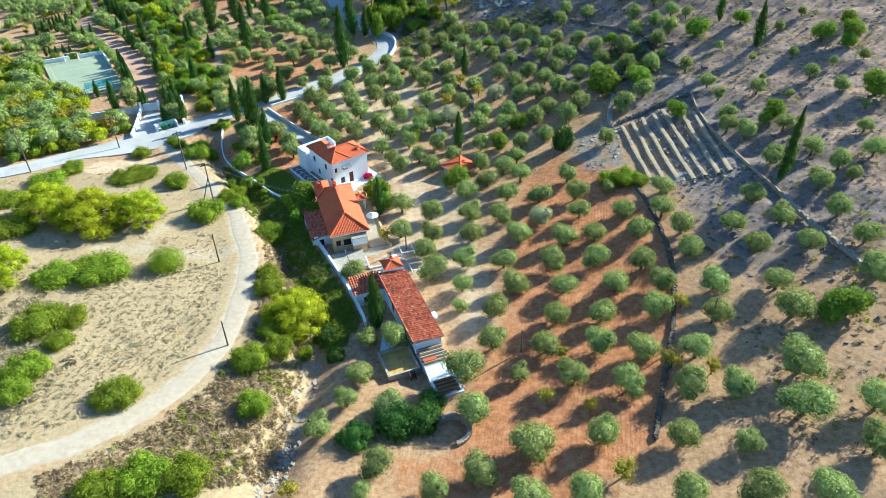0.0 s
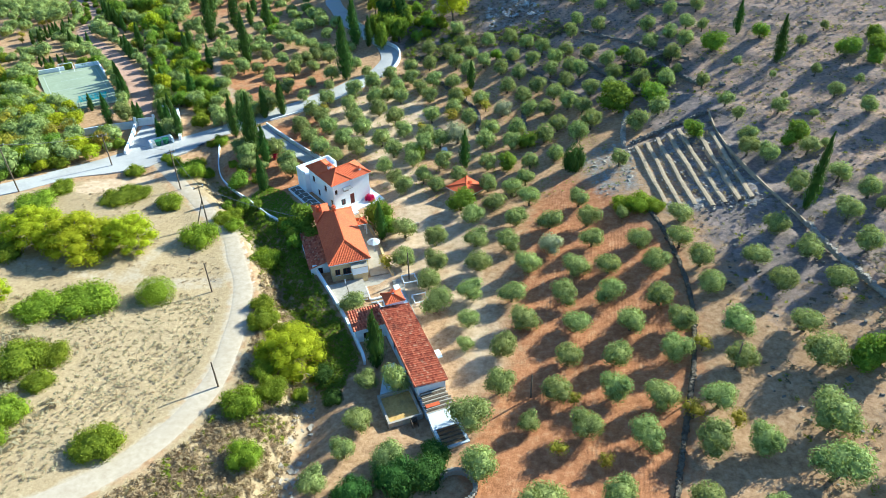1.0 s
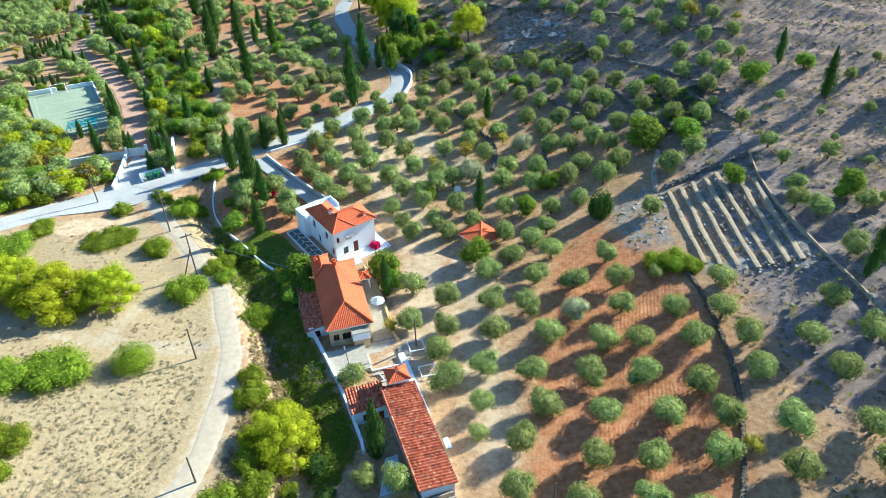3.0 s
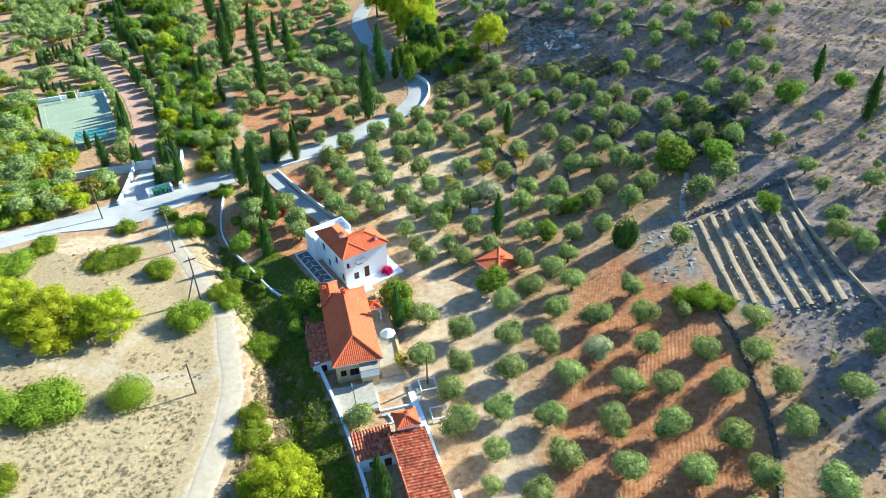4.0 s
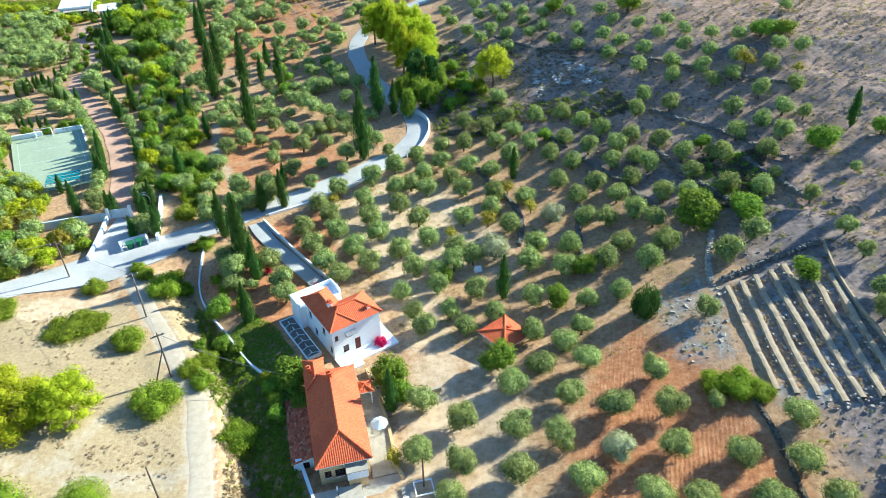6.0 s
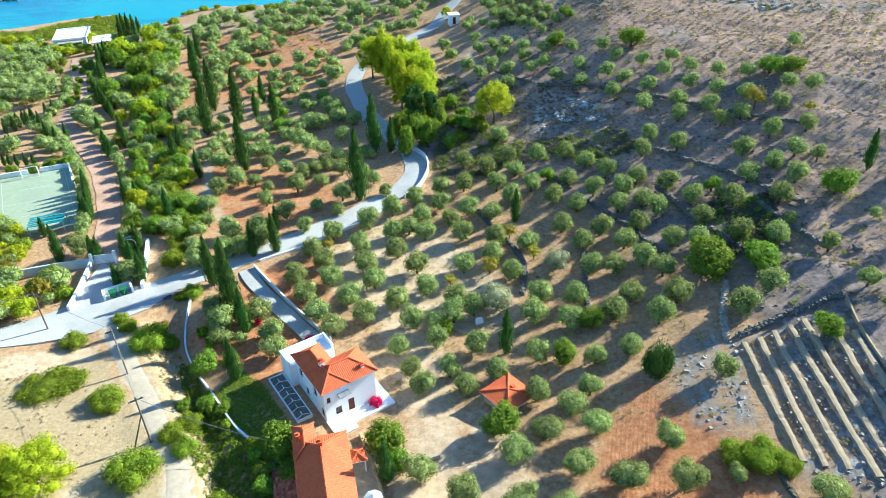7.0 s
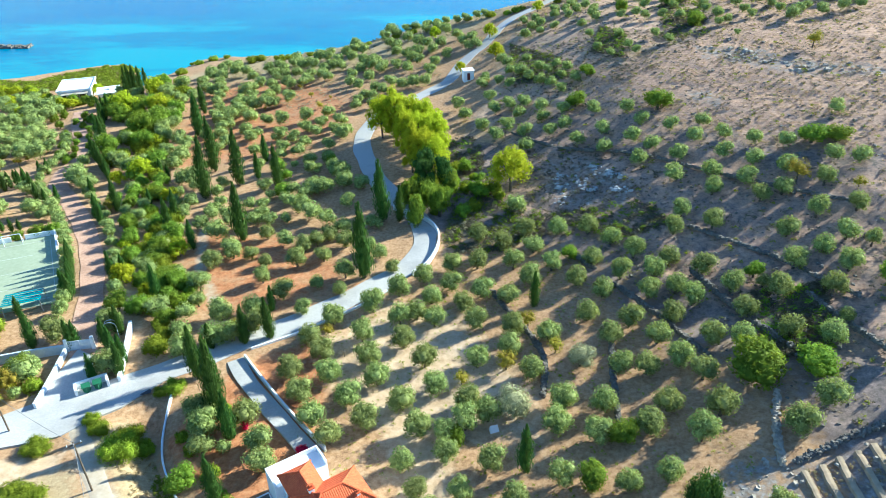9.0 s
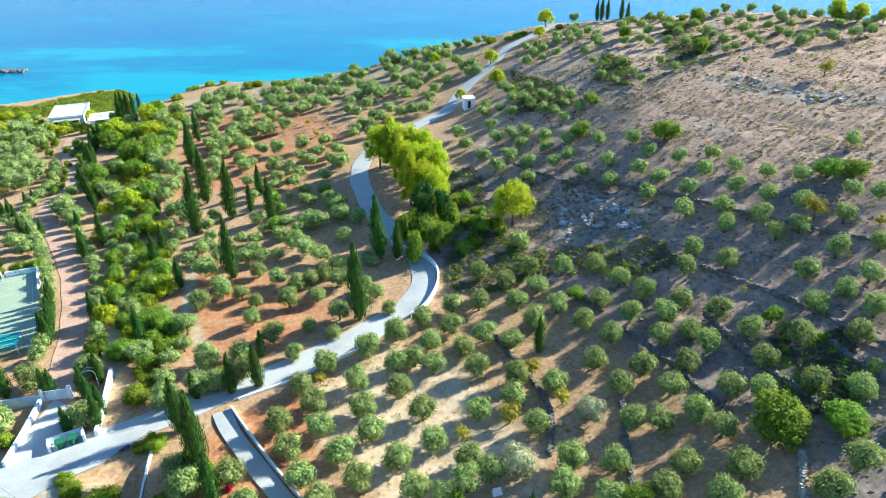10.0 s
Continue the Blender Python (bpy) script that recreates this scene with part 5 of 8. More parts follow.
VALLEY_GREEN = [(-14.8, 181, 2.3), (-11.6, 179.3, 2.5), (-58, 162.4, 1.7), (-61.4, 170.6, 1.8), (-66.8, 170.5, 2), (-53.4, 143.6, 1.9), (-56.8, 144.4, 2), (-125.4, 245.1, 1.4), (-121.1, 240.2, 1.4), (-120.2, 243.6, 1.4), (-116.1, 233.8, 1.3), (-108.9, 223.7, 1.4), (-104.6, 215.5, 1.4), (-101.9, 209.1, 1.3), (-98.3, 205.6, 1.3), (-74.8, 181.1, 1.7), (-110.9, 251.1, 2), (-108.1, 236.9, 1.5), (-92.8, 160.7, 2.2), (-80.4, 168.3, 1.6), (-82.9, 167.2, 1.6), (-85.9, 165.8, 1.3), (-89.8, 165.3, 1.3), (-90, 218.3, 2.1), (-71.2, 180, 1.4), (-58.3, 156.7, 1.4), (55.4, 262.9, 2.4), (35.9, 259.4, 1.4), (49.2, 234.9, 1.7), (84.7, 246.2, 2), (87.8, 244.1, 1.4)]
ORCHARD = [(-112.9, 236.5, 1.1), (-105.7, 224.3, 1.1), (-103.1, 218.8, 1), (-100.7, 213.7, 1), (-98.4, 208.8, 1), (-102.2, 223.6, 1.1), (-98.2, 215.6, 1), (-113.5, 242.5, 1.2), (-110.3, 237.6, 1.1), (-106.6, 237.2, 1.3), (-108.9, 232.8, 1.1), (-105.1, 229.3, 1.1)]
VALLEY_YELLOW = [(-110.1, 205.3, 1.2), (-109.5, 208.1, 0.8), (-110.9, 194.9, 1.1), (-108.6, 190, 0.9), (-104.1, 179.5, 1), (-74.5, 178.6, 1.4), (-117, 214.9, 0.7), (-54, 253.9, 0.8), (-48.5, 244.4, 0.9), (-42.4, 240.9, 0.6), (-43.7, 233.5, 1.2), (-60, 238, 0.6)]
EDGE_BUSHES_A = [(-97.5, 273.7, 2.7), (-94.2, 263.5, 2.6), (-104.2, 290.1, 2.1), (-90.7, 261, 2.2), (-106, 305.7, 1.5), (-102.8, 303.1, 1.7), (-98.8, 306.2, 1.9), (-93.8, 306.8, 1.3), (-80.3, 294, 2.4), (-77.7, 295.1, 2), (-69.5, 290.4, 2.2), (-66.9, 291.3, 1.6), (-59.4, 291.7, 1.3), (-55.8, 292.6, 1), (-43.7, 289.5, 1.9), (-46.8, 290.8, 1.5), (-53.2, 293.9, 1), (-39.6, 292.7, 1.1), (-30.3, 293.2, 1.5), (-24.8, 294.6, 1.5), (-15.7, 295.8, 1.5), (-6.5, 294.3, 1.5), (0.7, 290.6, 1.9), (5.9, 287.6, 1.4), (-143.6, 283.8, 1.1), (-147.7, 286, 1.5), (-145.9, 275.4, 2.1), (-152, 279.1, 2.2), (-157.7, 279, 2.2), (-145, 304.5, 1.4), (-140.5, 308, 1.4), (-135, 310, 1.1)]
EDGE_BUSHES_B = [(-128.1, 309.7, 1.4), (-93.9, 260.2, 1.8), (49.8, 273.5, 1.2), (53.8, 270.9, 1.4), (59.5, 275.5, 1.4), (44.4, 277.3, 1), (47.2, 275.9, 1), (8.7, 287.5, 1.7), (10.6, 288.6, 1.3), (25.9, 283.8, 1.1), (21.2, 286.5, 1.3)]
for k, (x, y, r) in enumerate(ROAD_PINES):
    loose = k % 3 != 1
    plant("pine_tree", (LOOSE_PINES if loose else TALL_PINES)[rng.integers(2)], x, y, r * (1.45 if loose else 1.2), (r * 0.9 + 2.8) * (1.05 if loose else 0.95), rng.uniform(0, 360), "tall bright yellow-green pine beside the road", "tree", "pines by the road")
for x, y, r in ROAD_SMALL:
    plant("pine_tree", YOUNG_PINES[rng.integers(2)], x, y, r * 1.2, r * 1.4, rng.uniform(0, 360), "small bright pine beside the upper road", "tree", "pines by the road")
for x, y, r in ROAD_DARK:
    plant("green_tree", CITRUS_KINDS[rng.integers(2)], x, y, r * 1.3, 4.2, rng.uniform(0, 360), "tall dark leafy tree above the road bend", "tree", "broad-leaved trees")
for k, (x, y, r) in enumerate(VALLEY_PINES):
    if k % 3:
        plant("green_tree", CITRUS_KINDS[k % 2], x, y, r * 1.05, r * 1.2, rng.uniform(0, 360), "dull green leafy tree in the valley thicket", "tree", "broad-leaved trees")
    else:
        plant("pine_tree", YOUNG_PINES[rng.integers(2)], x, y, r * 1.1, r * 1.2, rng.uniform(0, 360), "bright yellow-green tree in the valley thicket", "tree", "pines")
for x, y, r in VALLEY_GREEN:
    plant("green_tree", CITRUS_KINDS[rng.integers(2)], x, y, r * 1.1, r * 1.2, rng.uniform(0, 360), "leafy green tree among olives", "tree", "broad-leaved trees")
for x, y, r in ORCHARD:
    plant("green_tree", CITRUS_KINDS[rng.integers(2)], x, y, r * 1.1, r * 1.1, rng.uniform(0, 360), "round clipped green orchard tree beside the drive", "tree", "orchard trees")
for x, y, r in VALLEY_YELLOW:
    plant("small_tree", YELLOW_KINDS[0], x, y, r * 1.2, r * 1.1, rng.uniform(0, 360), "small tree with yellowing leaves", "tree", "yellowing trees")
for x, y, r in EDGE_BUSHES_A + EDGE_BUSHES_B:
    plant("bush", LOW_BUSHES[rng.integers(2)], x, y, r * 1.15, r * 1.3, rng.uniform(0, 360), "dark windswept bush at the edge above the sea", "bush", "bushes on the cliff edge")
# tall dark trees on the bank above the bend
TALL_DARK = (leaf_mesh("tall dark crown", *spray(rng, [(rng.uniform(-0.6, 0.6), rng.uniform(-0.6, 0.6), rng.uniform(0.8, 2.3), rng.uniform(0.36, 0.5), rng.uniform(0.3, 0.42)) for _ in range(20)], 3000, 0.075, 0.9, 0.1), CYPRESS), TALL_PINES[0][1])
for x, y, r in ((-11.5, 180, 2.0), (-8.5, 181.5, 2.0), (-12.6, 184.5, 2.1)):
    plant("dark_tree", TALL_DARK, x, y, r, r * 1.2 + 1.0, rng.uniform(0, 360), "tall dark evergreen tree above the road bend", "tree", "dark trees above the road")
for x, y, r in ((53.9, 139.3, 1.7), (55.5, 103.7, 2), (74.6, 120.9, 1.6), (78, 128.5, 1.7), (62.2, 138.8, 2), (53.8, 102.6, 1.4)):
    plant("green_tree", CITRUS_KINDS[rng.integers(2)], x, y, r * 1.05, r, rng.uniform(0, 360), "spreading green tree on the scrubby slope", "tree", "broad-leaved trees")
plant("dark_tree", DARK_BUSHES[0], 22.5, 109.0, 2.0, 6.6, 40, "tall dark evergreen tree beside the stone terraces", "tree")
# trees before the villa
for x, y, r in ((-139, 267, 1.7), (-133, 265, 1.5), (-127.5, 262, 1.8), (-122, 259, 1.6), (-118, 255.5, 1.9), (-113.5, 258, 1.8), (-145, 268, 2.0), (-136, 261, 1.4)):
    plant("green_tree", CITRUS_KINDS[rng.integers(2)], x, y, r * 1.1, r * 1.15, rng.uniform(0, 360), "leafy green tree before the villa", "tree", "broad-leaved trees")
# bushes round the junction
for x, y, r, h in [(-47.8, 119.6, 1.6, 1.8), (-44.0, 119.0, 2.2, 2.6), (-42.1, 118.0, 1.6, 2.2), (-53.6, 116.0, 1.9, 1.8), (-41.3, 127.4, 1.7, 1.9), (-43.0, 126.6, 1.0, 1.2), (-64.0, 111.0, 1.9, 1.3), (-50.4, 108.4, 2.4, 1.8)]:
    plant("bush", BUSHES[rng.integers(3)], x, y, r * 1.1, h * 1.1, rng.uniform(0, 360), "green evergreen bush beside the junction", "bush", "bushes")

# ---- buildings ----
def part(name, bm, mat, parent, label=""):
    me = bpy.data.meshes.new(name)
    bm.to_mesh(me)
    bm.free()
    me.materials.append(mat)
    ob = new(name, me)
    ob.parent = parent
    if label:
        ob["label"] = label
    return ob


def block(bm, x0, y0, z0, x1, y1, z1, bevel=0.0):
    v = [bm.verts.new(p) for p in ((x0, y0, z0), (x1, y0, z0), (x1, y1, z0), (x0, y1, z0), (x0, y0, z1), (x1, y0, z1), (x1, y1, z1), (x0, y1, z1))]
    for f in ((3, 2, 1, 0), (4, 5, 6, 7), (0, 1, 5, 4), (1, 2, 6, 5), (2, 3, 7, 6), (3, 0, 4, 7)):
        bm.faces.new([v[i] for i in f])
    return bm


def box(name, x0, y0, z0, x1, y1, z1, mat, parent, label=""):
    return part(name, block(bmesh.new(), x0, y0, z0, x1, y1, z1), mat, parent, label)


def standing(name, x, y, z, turn, label, category, group=""):
    thing = new(name)
    thing.matrix_basis = pose(x, y, z, 0, 0, turn)
    return tagged(thing, label, category, group)


def wall_side(thing, a, b, z0, z1, mat, openings=(), thick=0.3, name="wall"):
    """A wall from a to b in plan, its outer face on that line (inside to the left), with openings (from, to, bottom, top, kind) through it."""
    a, b = Vector((*a, 0)), Vector((*b, 0))
    length = (b - a).length
    along, inward = (b - a).normalized(), None
    inward = Vector((-along.y, along.x, 0))
    us = sorted({0.0, length, *(o[0] for o in openings), *(o[1] for o in openings)})
    zs = sorted({z0, z1, *(o[2] for o in openings), *(o[3] for o in openings)})
    bm = bmesh.new()

    def at(u, d, z):
        p = a + along * u + inward * d
        return (p.x, p.y, z)

    def slab(bm, u0, u1, d0, d1, w0, w1):
        v = [bm.verts.new(at(u, d, w)) for w in (w0, w1) for u, d in ((u0, d0), (u1, d0), (u1, d1), (u0, d1))]
        for f in ((3, 2, 1, 0), (4, 5, 6, 7), (0, 1, 5, 4), (1, 2, 6, 5), (2, 3, 7, 6), (3, 0, 4, 7)):
            bm.faces.new([v[i] for i in f])

    for u0, u1 in zip(us, us[1:]):
        low = None
        for w0, w1 in zip(zs, zs[1:]):
            hole = any(o[0] < (u0 + u1) / 2 < o[1] and o[2] < (w0 + w1) / 2 < o[3] for o in openings)
            if not hole and low is None:
                low = w0
            if (hole or w1 == zs[-1]) and low is not None:
                slab(bm, u0, u1, 0, thick, low, w0 if hole else w1)
                low = None
    bmesh.ops.remove_doubles(bm, verts=bm.verts, dist=0.0005)
    part(name, bm, mat, thing)
    for u0, u1, w0, w1, kind in openings:
        bm = bmesh.new()
        f = 0.07
        for p in ((u0, u0 + f, w0, w1), (u1 - f, u1, w0, w1), (u0 + f, u1 - f, w1 - f, w1), (u0 + f, u1 - f, w0, w0 + f), ((u0 + u1) / 2 - 0.025, (u0 + u1) / 2 + 0.025, w0 + f, w1 - f)):
            slab(bm, p[0], p[1], 0.1, 0.17, p[2], p[3])
        holder = part("door" if kind == "door" else "window", bm, DARKWOOD if kind != "white" else WHITE, thing)
        bm = bmesh.new()
        slab(bm, u0 + f, u1 - f, 0.13, 0.15, w0 + f, w1 - f)
        part("panel" if kind == "door" else "pane", bm, DARKWOOD if kind == "door" else GLASSMAT, holder)
        if kind != "door":
            bm = bmesh.new()
            slab(bm, u0 - 0.06, u1 + 0.06, -0.06, 0.1, w0 - 0.06, w0)
            part("sill", bm, WHITE, holder)


def tiled(bm, eave0, eave1, top0, top1, period=0.23, course=0.4, high=0.03):
    """One slope of a roof in rounded tiles: ripples across, steps down the slope, cut to the slope's own outline."""
    e0, e1, t0, t1 = (Vector(p) for p in (eave0, eave1, top0, top1))
    along = (e1 - e0).normalized()
    up = (t0 - e0) - along * (t0 - e0).dot(along)
    rise = up.length
    up = up.normalized()
    normal = along.cross(up).normalized()
    if normal.z < 0:
        normal = -normal
    l0, l1 = 0.0, (e1 - e0).length
    r0, r1 = (t0 - e0).dot(along), (t1 - e0).dot(along)
    lo, hi = min(l0, r0), max(l1, r1)
    rows = []
    courses = max(1, round(rise / course))
    for k in range(courses):
        rows += [(k / courses, 0.035), ((k + 1) / courses - 0.001, 0.0)]
    columns = np.arange(lo, hi + period / 5, period / 5)
    grid = []
    for s_, lift in rows:
        a, b = l0 + (r0 - l0) * s_, l1 + (r1 - l1) * s_
        line = []
        for c in columns:
            u = min(max(c, a), b)
            ripple = high * abs(math.sin(math.pi * u / period))
            line.append(bm.verts.new(e0 + along * u + up * (s_ * rise) + normal * (ripple + lift * high / 0.055)))
        grid.append(line)
    for p, q in zip(grid, grid[1:]):
        for i in range(len(columns) - 1):
            if (p[i].co - p[i + 1].co).length > 1e-4 or (q[i].co - q[i + 1].co).length > 1e-4:
                bm.faces.new((p[i], p[i + 1], q[i + 1], q[i]))


def ridge(bm, a, b, r=0.13):
    """A line of half-round cap tiles along a ridge or hip."""
    a, b = Vector(a), Vector(b)
    count = max(1, round((b - a).length / 0.4))
    for k in range(count):
        p, q = a.lerp(b, k / count), a.lerp(b, (k + 1.12) / count)
        limb(bm, p, q, r * 1.12, r * 0.92, 8)


def hip_roof(thing, x0, y0, x1, y1, z, rise, mat, over=0.35, label="", gable_far=False, across=False):
    """A hipped roof over a rectangle, its ridge along y, or along x if across."""
    x0, y0, x1, y1 = x0 - over, y0 - over, x1 + over, y1 + over
    if across:
        x0, y0, x1, y1 = y0, x0, y1, x1

    def p3(v):
        return (v[1], v[0], v[2]) if across else v

    half, mid = (x1 - x0) / 2, (x0 + x1) / 2
    a = (mid, min(y0 + half, (y0 + y1) / 2), z + rise)
    b = (mid, y1 if gable_far else max(y1 - half, (y0 + y1) / 2), z + rise)
    bm = bmesh.new()
    tiled(bm, *map(p3, ((x0, y0, z), (x1, y0, z), a, a)))
    tiled(bm, *map(p3, ((x1, y0, z), (x1, y1, z), a, b)))
    tiled(bm, *map(p3, ((x0, y1, z), (x0, y0, z), b, a)))
    if not gable_far:
        tiled(bm, *map(p3, ((x1, y1, z), (x0, y1, z), b, b)))
    roof = part("roof", bm, mat, thing, label)
    bm = bmesh.new()
    for p, q in (((x0, y0, z + 0.05), a), ((x1, y0, z + 0.05), a), (a, b)) + ((((x0, y1, z + 0.05), b), ((x1, y1, z + 0.05), b)) if not gable_far else ()):
        ridge(bm, p3(p), p3(q))
    part("ridge_tiles", bm, mat, roof)
    under = bmesh.new()
    lo, hi = p3((x0 + 0.03, y0 + 0.03, z - 0.14)), p3((x1 - 0.03, y1 - 0.03, z - 0.01))
    block(under, *lo, *hi)
    part("soffit", under, WHITE, roof)
    return roof


def chimney(thing, x, y, z0, z1, mat=WHITE, size=0.28):
    stack = box("chimney", x - size, y - size, z0, x + size, y + size, z1, mat, thing)
    cap = bmesh.new()
    block(cap, x - size - 0.08, y - size - 0.08, z1, x + size + 0.08, y + size + 0.08, z1 + 0.1)
    block(cap, x - size * 0.6, y - size * 0.6, z1 + 0.1, x + size * 0.6, y + size * 0.6, z1 + 0.4)
    part("chimney_cap", cap, TILE, stack)


def walls_round(thing, x0, y0, x1, y1, z0, z1, mat, south=(), east=(), north=(), west=()):
    wall_side(thing, (x0, y0), (x1, y0), z0, z1, mat, south)
    wall_side(thing, (x1, y0 + 0.3), (x1, y1 - 0.3), z0, z1, mat, east)
    wall_side(thing, (x1, y1), (x0, y1), z0, z1, mat, north)
    wall_side(thing, (x0, y1 - 0.3), (x0, y0 + 0.3), z0, z1, mat, west)


# white two-storey house: a front range and a wing running back; local x along its front
upper = standing("white_house", -17.1, 102.9, 0, 36.5, "white two-storey house under orange hipped tile roofs", "house")
ZE = 2.3
walls_round(upper, 0.3, 0.3, 7.1, 4.7, -4.2, ZE, WHITE, south=((3.0, 3.8, -2.4, -0.5, "door"), (1.3, 2.1, -2.0, -0.9, "window"), (0.35, 0.8, 0.4, 1.2, "window")), east=((1.4, 2.3, 0.1, 1.3, "window"),), west=((1.2, 2.0, 0.1, 1.2, "window"), (2.9, 3.6, -1.9, -0.8, "window")))
walls_round(upper, 0.3, 4.7, 3.5, 8.2, -4.2, ZE, WHITE, west=((0.8, 1.6, 0.1, 1.2, "window"), (2.2, 2.9, -1.9, -0.8, "window")), north=((0.8, 1.8, 0.1, 1.3, "window"),))
hip_roof(upper, 0.3, 0.3, 7.1, 4.7, ZE, 1.5, TILE, 0.32, "orange terracotta tiles", across=True)
hip_roof(upper, 0.3, 0.3, 3.5, 8.2, ZE - 0.02, 1.2, TILE, 0.3, "orange terracotta tiles")
chimney(upper, 1.9, 3.6, ZE + 0.5, ZE + 1.7)
chimney(upper, 5.9, 1.0, ZE + 0.2, ZE + 0.9, WHITE, 0.18)
bm = bmesh.new()
block(bm, 2.0, -0.55, 1.1, 3.5, 0.28, 1.16)
block(bm, 2.1, -0.1, 0.55, 2.9, 0.28, 1.0)
part("canopy", bm, METAL, upper, "grey metal canopy over an air conditioner")
bm = bmesh.new()
block(bm, -0.6, 8.2, -4.0, 5.6, 11.0, 0.9)
block(bm, -0.6, 10.8, 0.9, 5.6, 11.0, 1.5)
block(bm, -0.6, 8.2, 0.9, -0.4, 10.8, 1.5)
block(bm, 5.4, 8.2, 0.9, 5.6, 10.8, 1.5)
part("roof_terrace", bm, WHITE, upper, "flat white roof terrace with a low parapet")
bm = bmesh.new()
block(bm, 0.2, -2.6, -4.2, 3.0, 0.3, -2.35)
block(bm, 3.0, -1.6, -4.2, 8.6, 0.3, -2.45)
block(bm, 7.1, 0.3, -4.2, 8.6, 4.5, -2.45)
part("front_terrace", bm, WHITE, upper, "white paved terrace before the front door")
bm = bmesh.new()
for k in range(6):
    block(bm, -1.1, 0.2 + 0.3 * k - 1.6, -4.2, -0.1, 0.5 + 0.3 * k - 1.6, -2.7 - 0.17 * (5 - k))
part("steps", bm, WHITE, upper)

# long house with the bright hipped roof
longh = standing("long_house", -15.6, 84.0, 0, 16.3, "long ochre and white house under a bright orange hipped tile roof", "house")
ZL = 0.9
walls_round(longh, 0.35, 0.35, 5.6, 13.6, -4.4, ZL, OCHRE, south=((1.6, 2.7, -1.3, -0.2, "window"), (0.5, 1.2, -1.2, -0.2, "window")), east=((2.5, 3.4, -2.9, -0.8, "door"), (5.5, 6.5, -2.0, -0.7, "window"), (9, 10, -2.0, -0.7, "window")))
hip_roof(longh, 0.35, 0.35, 5.6, 13.6, ZL, 1.85, TILE, 0.35, "bright orange terracotta tiles")
walls_round(longh, 0.35, 13.6, 2.3, 15.6, -4.4, ZL + 0.2, OCHRE)
hip_roof(longh, 0.35, 11.2, 2.3, 15.6, ZL + 0.22, 0.75, TILE, 0.25)
chimney(longh, 2.95, 11.0, ZL + 1.5, ZL + 2.4, TILE, 0.24)
chimney(longh, 0.7, 13.4, ZL + 0.6, ZL + 1.4, TILE, 0.2)
bm = bmesh.new()
block(bm, 3.1, -0.9, -0.75, 5.3, 1.2, 0.35)
part("balcony_room", bm, WHITE, longh, "small white projecting room")
bm = bmesh.new()
block(bm, 3.2, -0.85, -4.2, 5.2, 0.35, -0.75)
part("bay", bm, OCHRE, longh)
bm = bmesh.new()
block(bm, 3.05, -0.95, 0.35, 5.35, 1.25, 0.45)
part("flat_roof", bm, CONCRETE, longh)
hip_roof(longh, 5.95, 10.2, 7.5, 11.8, -0.05, 0.5, TILE, 0.15)
for px, py in ((7.4, 10.3), (7.4, 11.7)):
    box("porch_post", px - 0.08, py - 0.08, -3.4, px + 0.08, py + 0.08, -0.1, WHITE, longh)
wall_side(longh, (-2.3, 11.9), (-2.3, 2.9), -4.6, -1.15, WHITE, ((4, 4.6, -2.4, -1.7, "window"),))
wall_side(longh, (-2.0, 2.9), (0.35, 2.9), -4.6, -0.7, WHITE, ((0.7, 1.4, -2.5, -1.2, "window"),))
bm = bmesh.new()
tiled(bm, (-2.5, 2.7, -1.1), (-2.5, 12.1, -1.1), (0.3, 2.7, -0.25), (0.3, 12.1, -0.25), 0.3, 0.42, 0.07)
part("lean_to_roof", bm, TILE_OLD, longh, "dark old red tiles of the lean-to")

# flat-roofed store before it, its slab stained and cracked
store = standing("flat_roofed_store", -15.6, 84.0, 0, 16.3, "flat concrete roof slab over a low store room", "outbuilding")
walls_round(store, -0.3, -5.0, 4.2, -0.95, -5.0, -1.75, WHITE, south=((1.5, 2.2, -3.9, -3.1, "window"),))
bm = bmesh.new()
block(bm, -0.5, -5.2, -1.75, 1.9, -0.95, -1.57)
part("roof_slab", bm, CONCRETE, store)
bm = bmesh.new()
block(bm, 1.96, -5.2, -1.75, 4.4, -0.95, -1.53)
part("roof_slab", bm, CONCRETE, store)
box("pipe", 1.8, -1.3, -1.57, 1.95, -1.15, -0.9, WHITE, store)

# low old house, its wing and its little tower
low = standing("low_house", -3.1, 60.7, 0, 19.6, "long low whitewashed house with a weathered red barrel tile roof", "house")
walls_round(low, 0.15, 0.1, 3.45, 13.9, -4.0, 1.3, WHITE, east=((3, 4, -1.8, 0.2, "door"), (7, 7.9, -1.3, -0.1, "window")), west=((4, 4.8, -1.0, 0.2, "window"), (9, 9.8, -1.0, 0.2, "window")))
bm = bmesh.new()
tiled(bm, (3.75, -0.1, 1.3), (3.75, 14.1, 1.3), (-0.2, -0.1, 1.75), (-0.2, 14.1, 1.75), 0.36, 0.5, 0.15)
part("roof", bm, TILE_OLD, low, "weathered red barrel tiles")
bm = bmesh.new()
ridge(bm, (-0.2, -0.1, 1.8), (-0.2, 14.1, 1.8))
part("ridge_tiles", bm, TILE_OLD, low)
walls_round(low, -3.7, 13.0, 0.15, 16.0, -4.0, 0.05, WHITE, south=((1.0, 1.8, -1.6, -0.6, "window"), (2.6, 3.4, -2.6, -0.7, "door")))
bm = bmesh.new()
tiled(bm, (-4.0, 12.8, 0.1), (0.3, 12.8, 0.1), (-4.0, 16.2, 0.75), (0.3, 16.2, 0.75), 0.34, 0.45, 0.08)
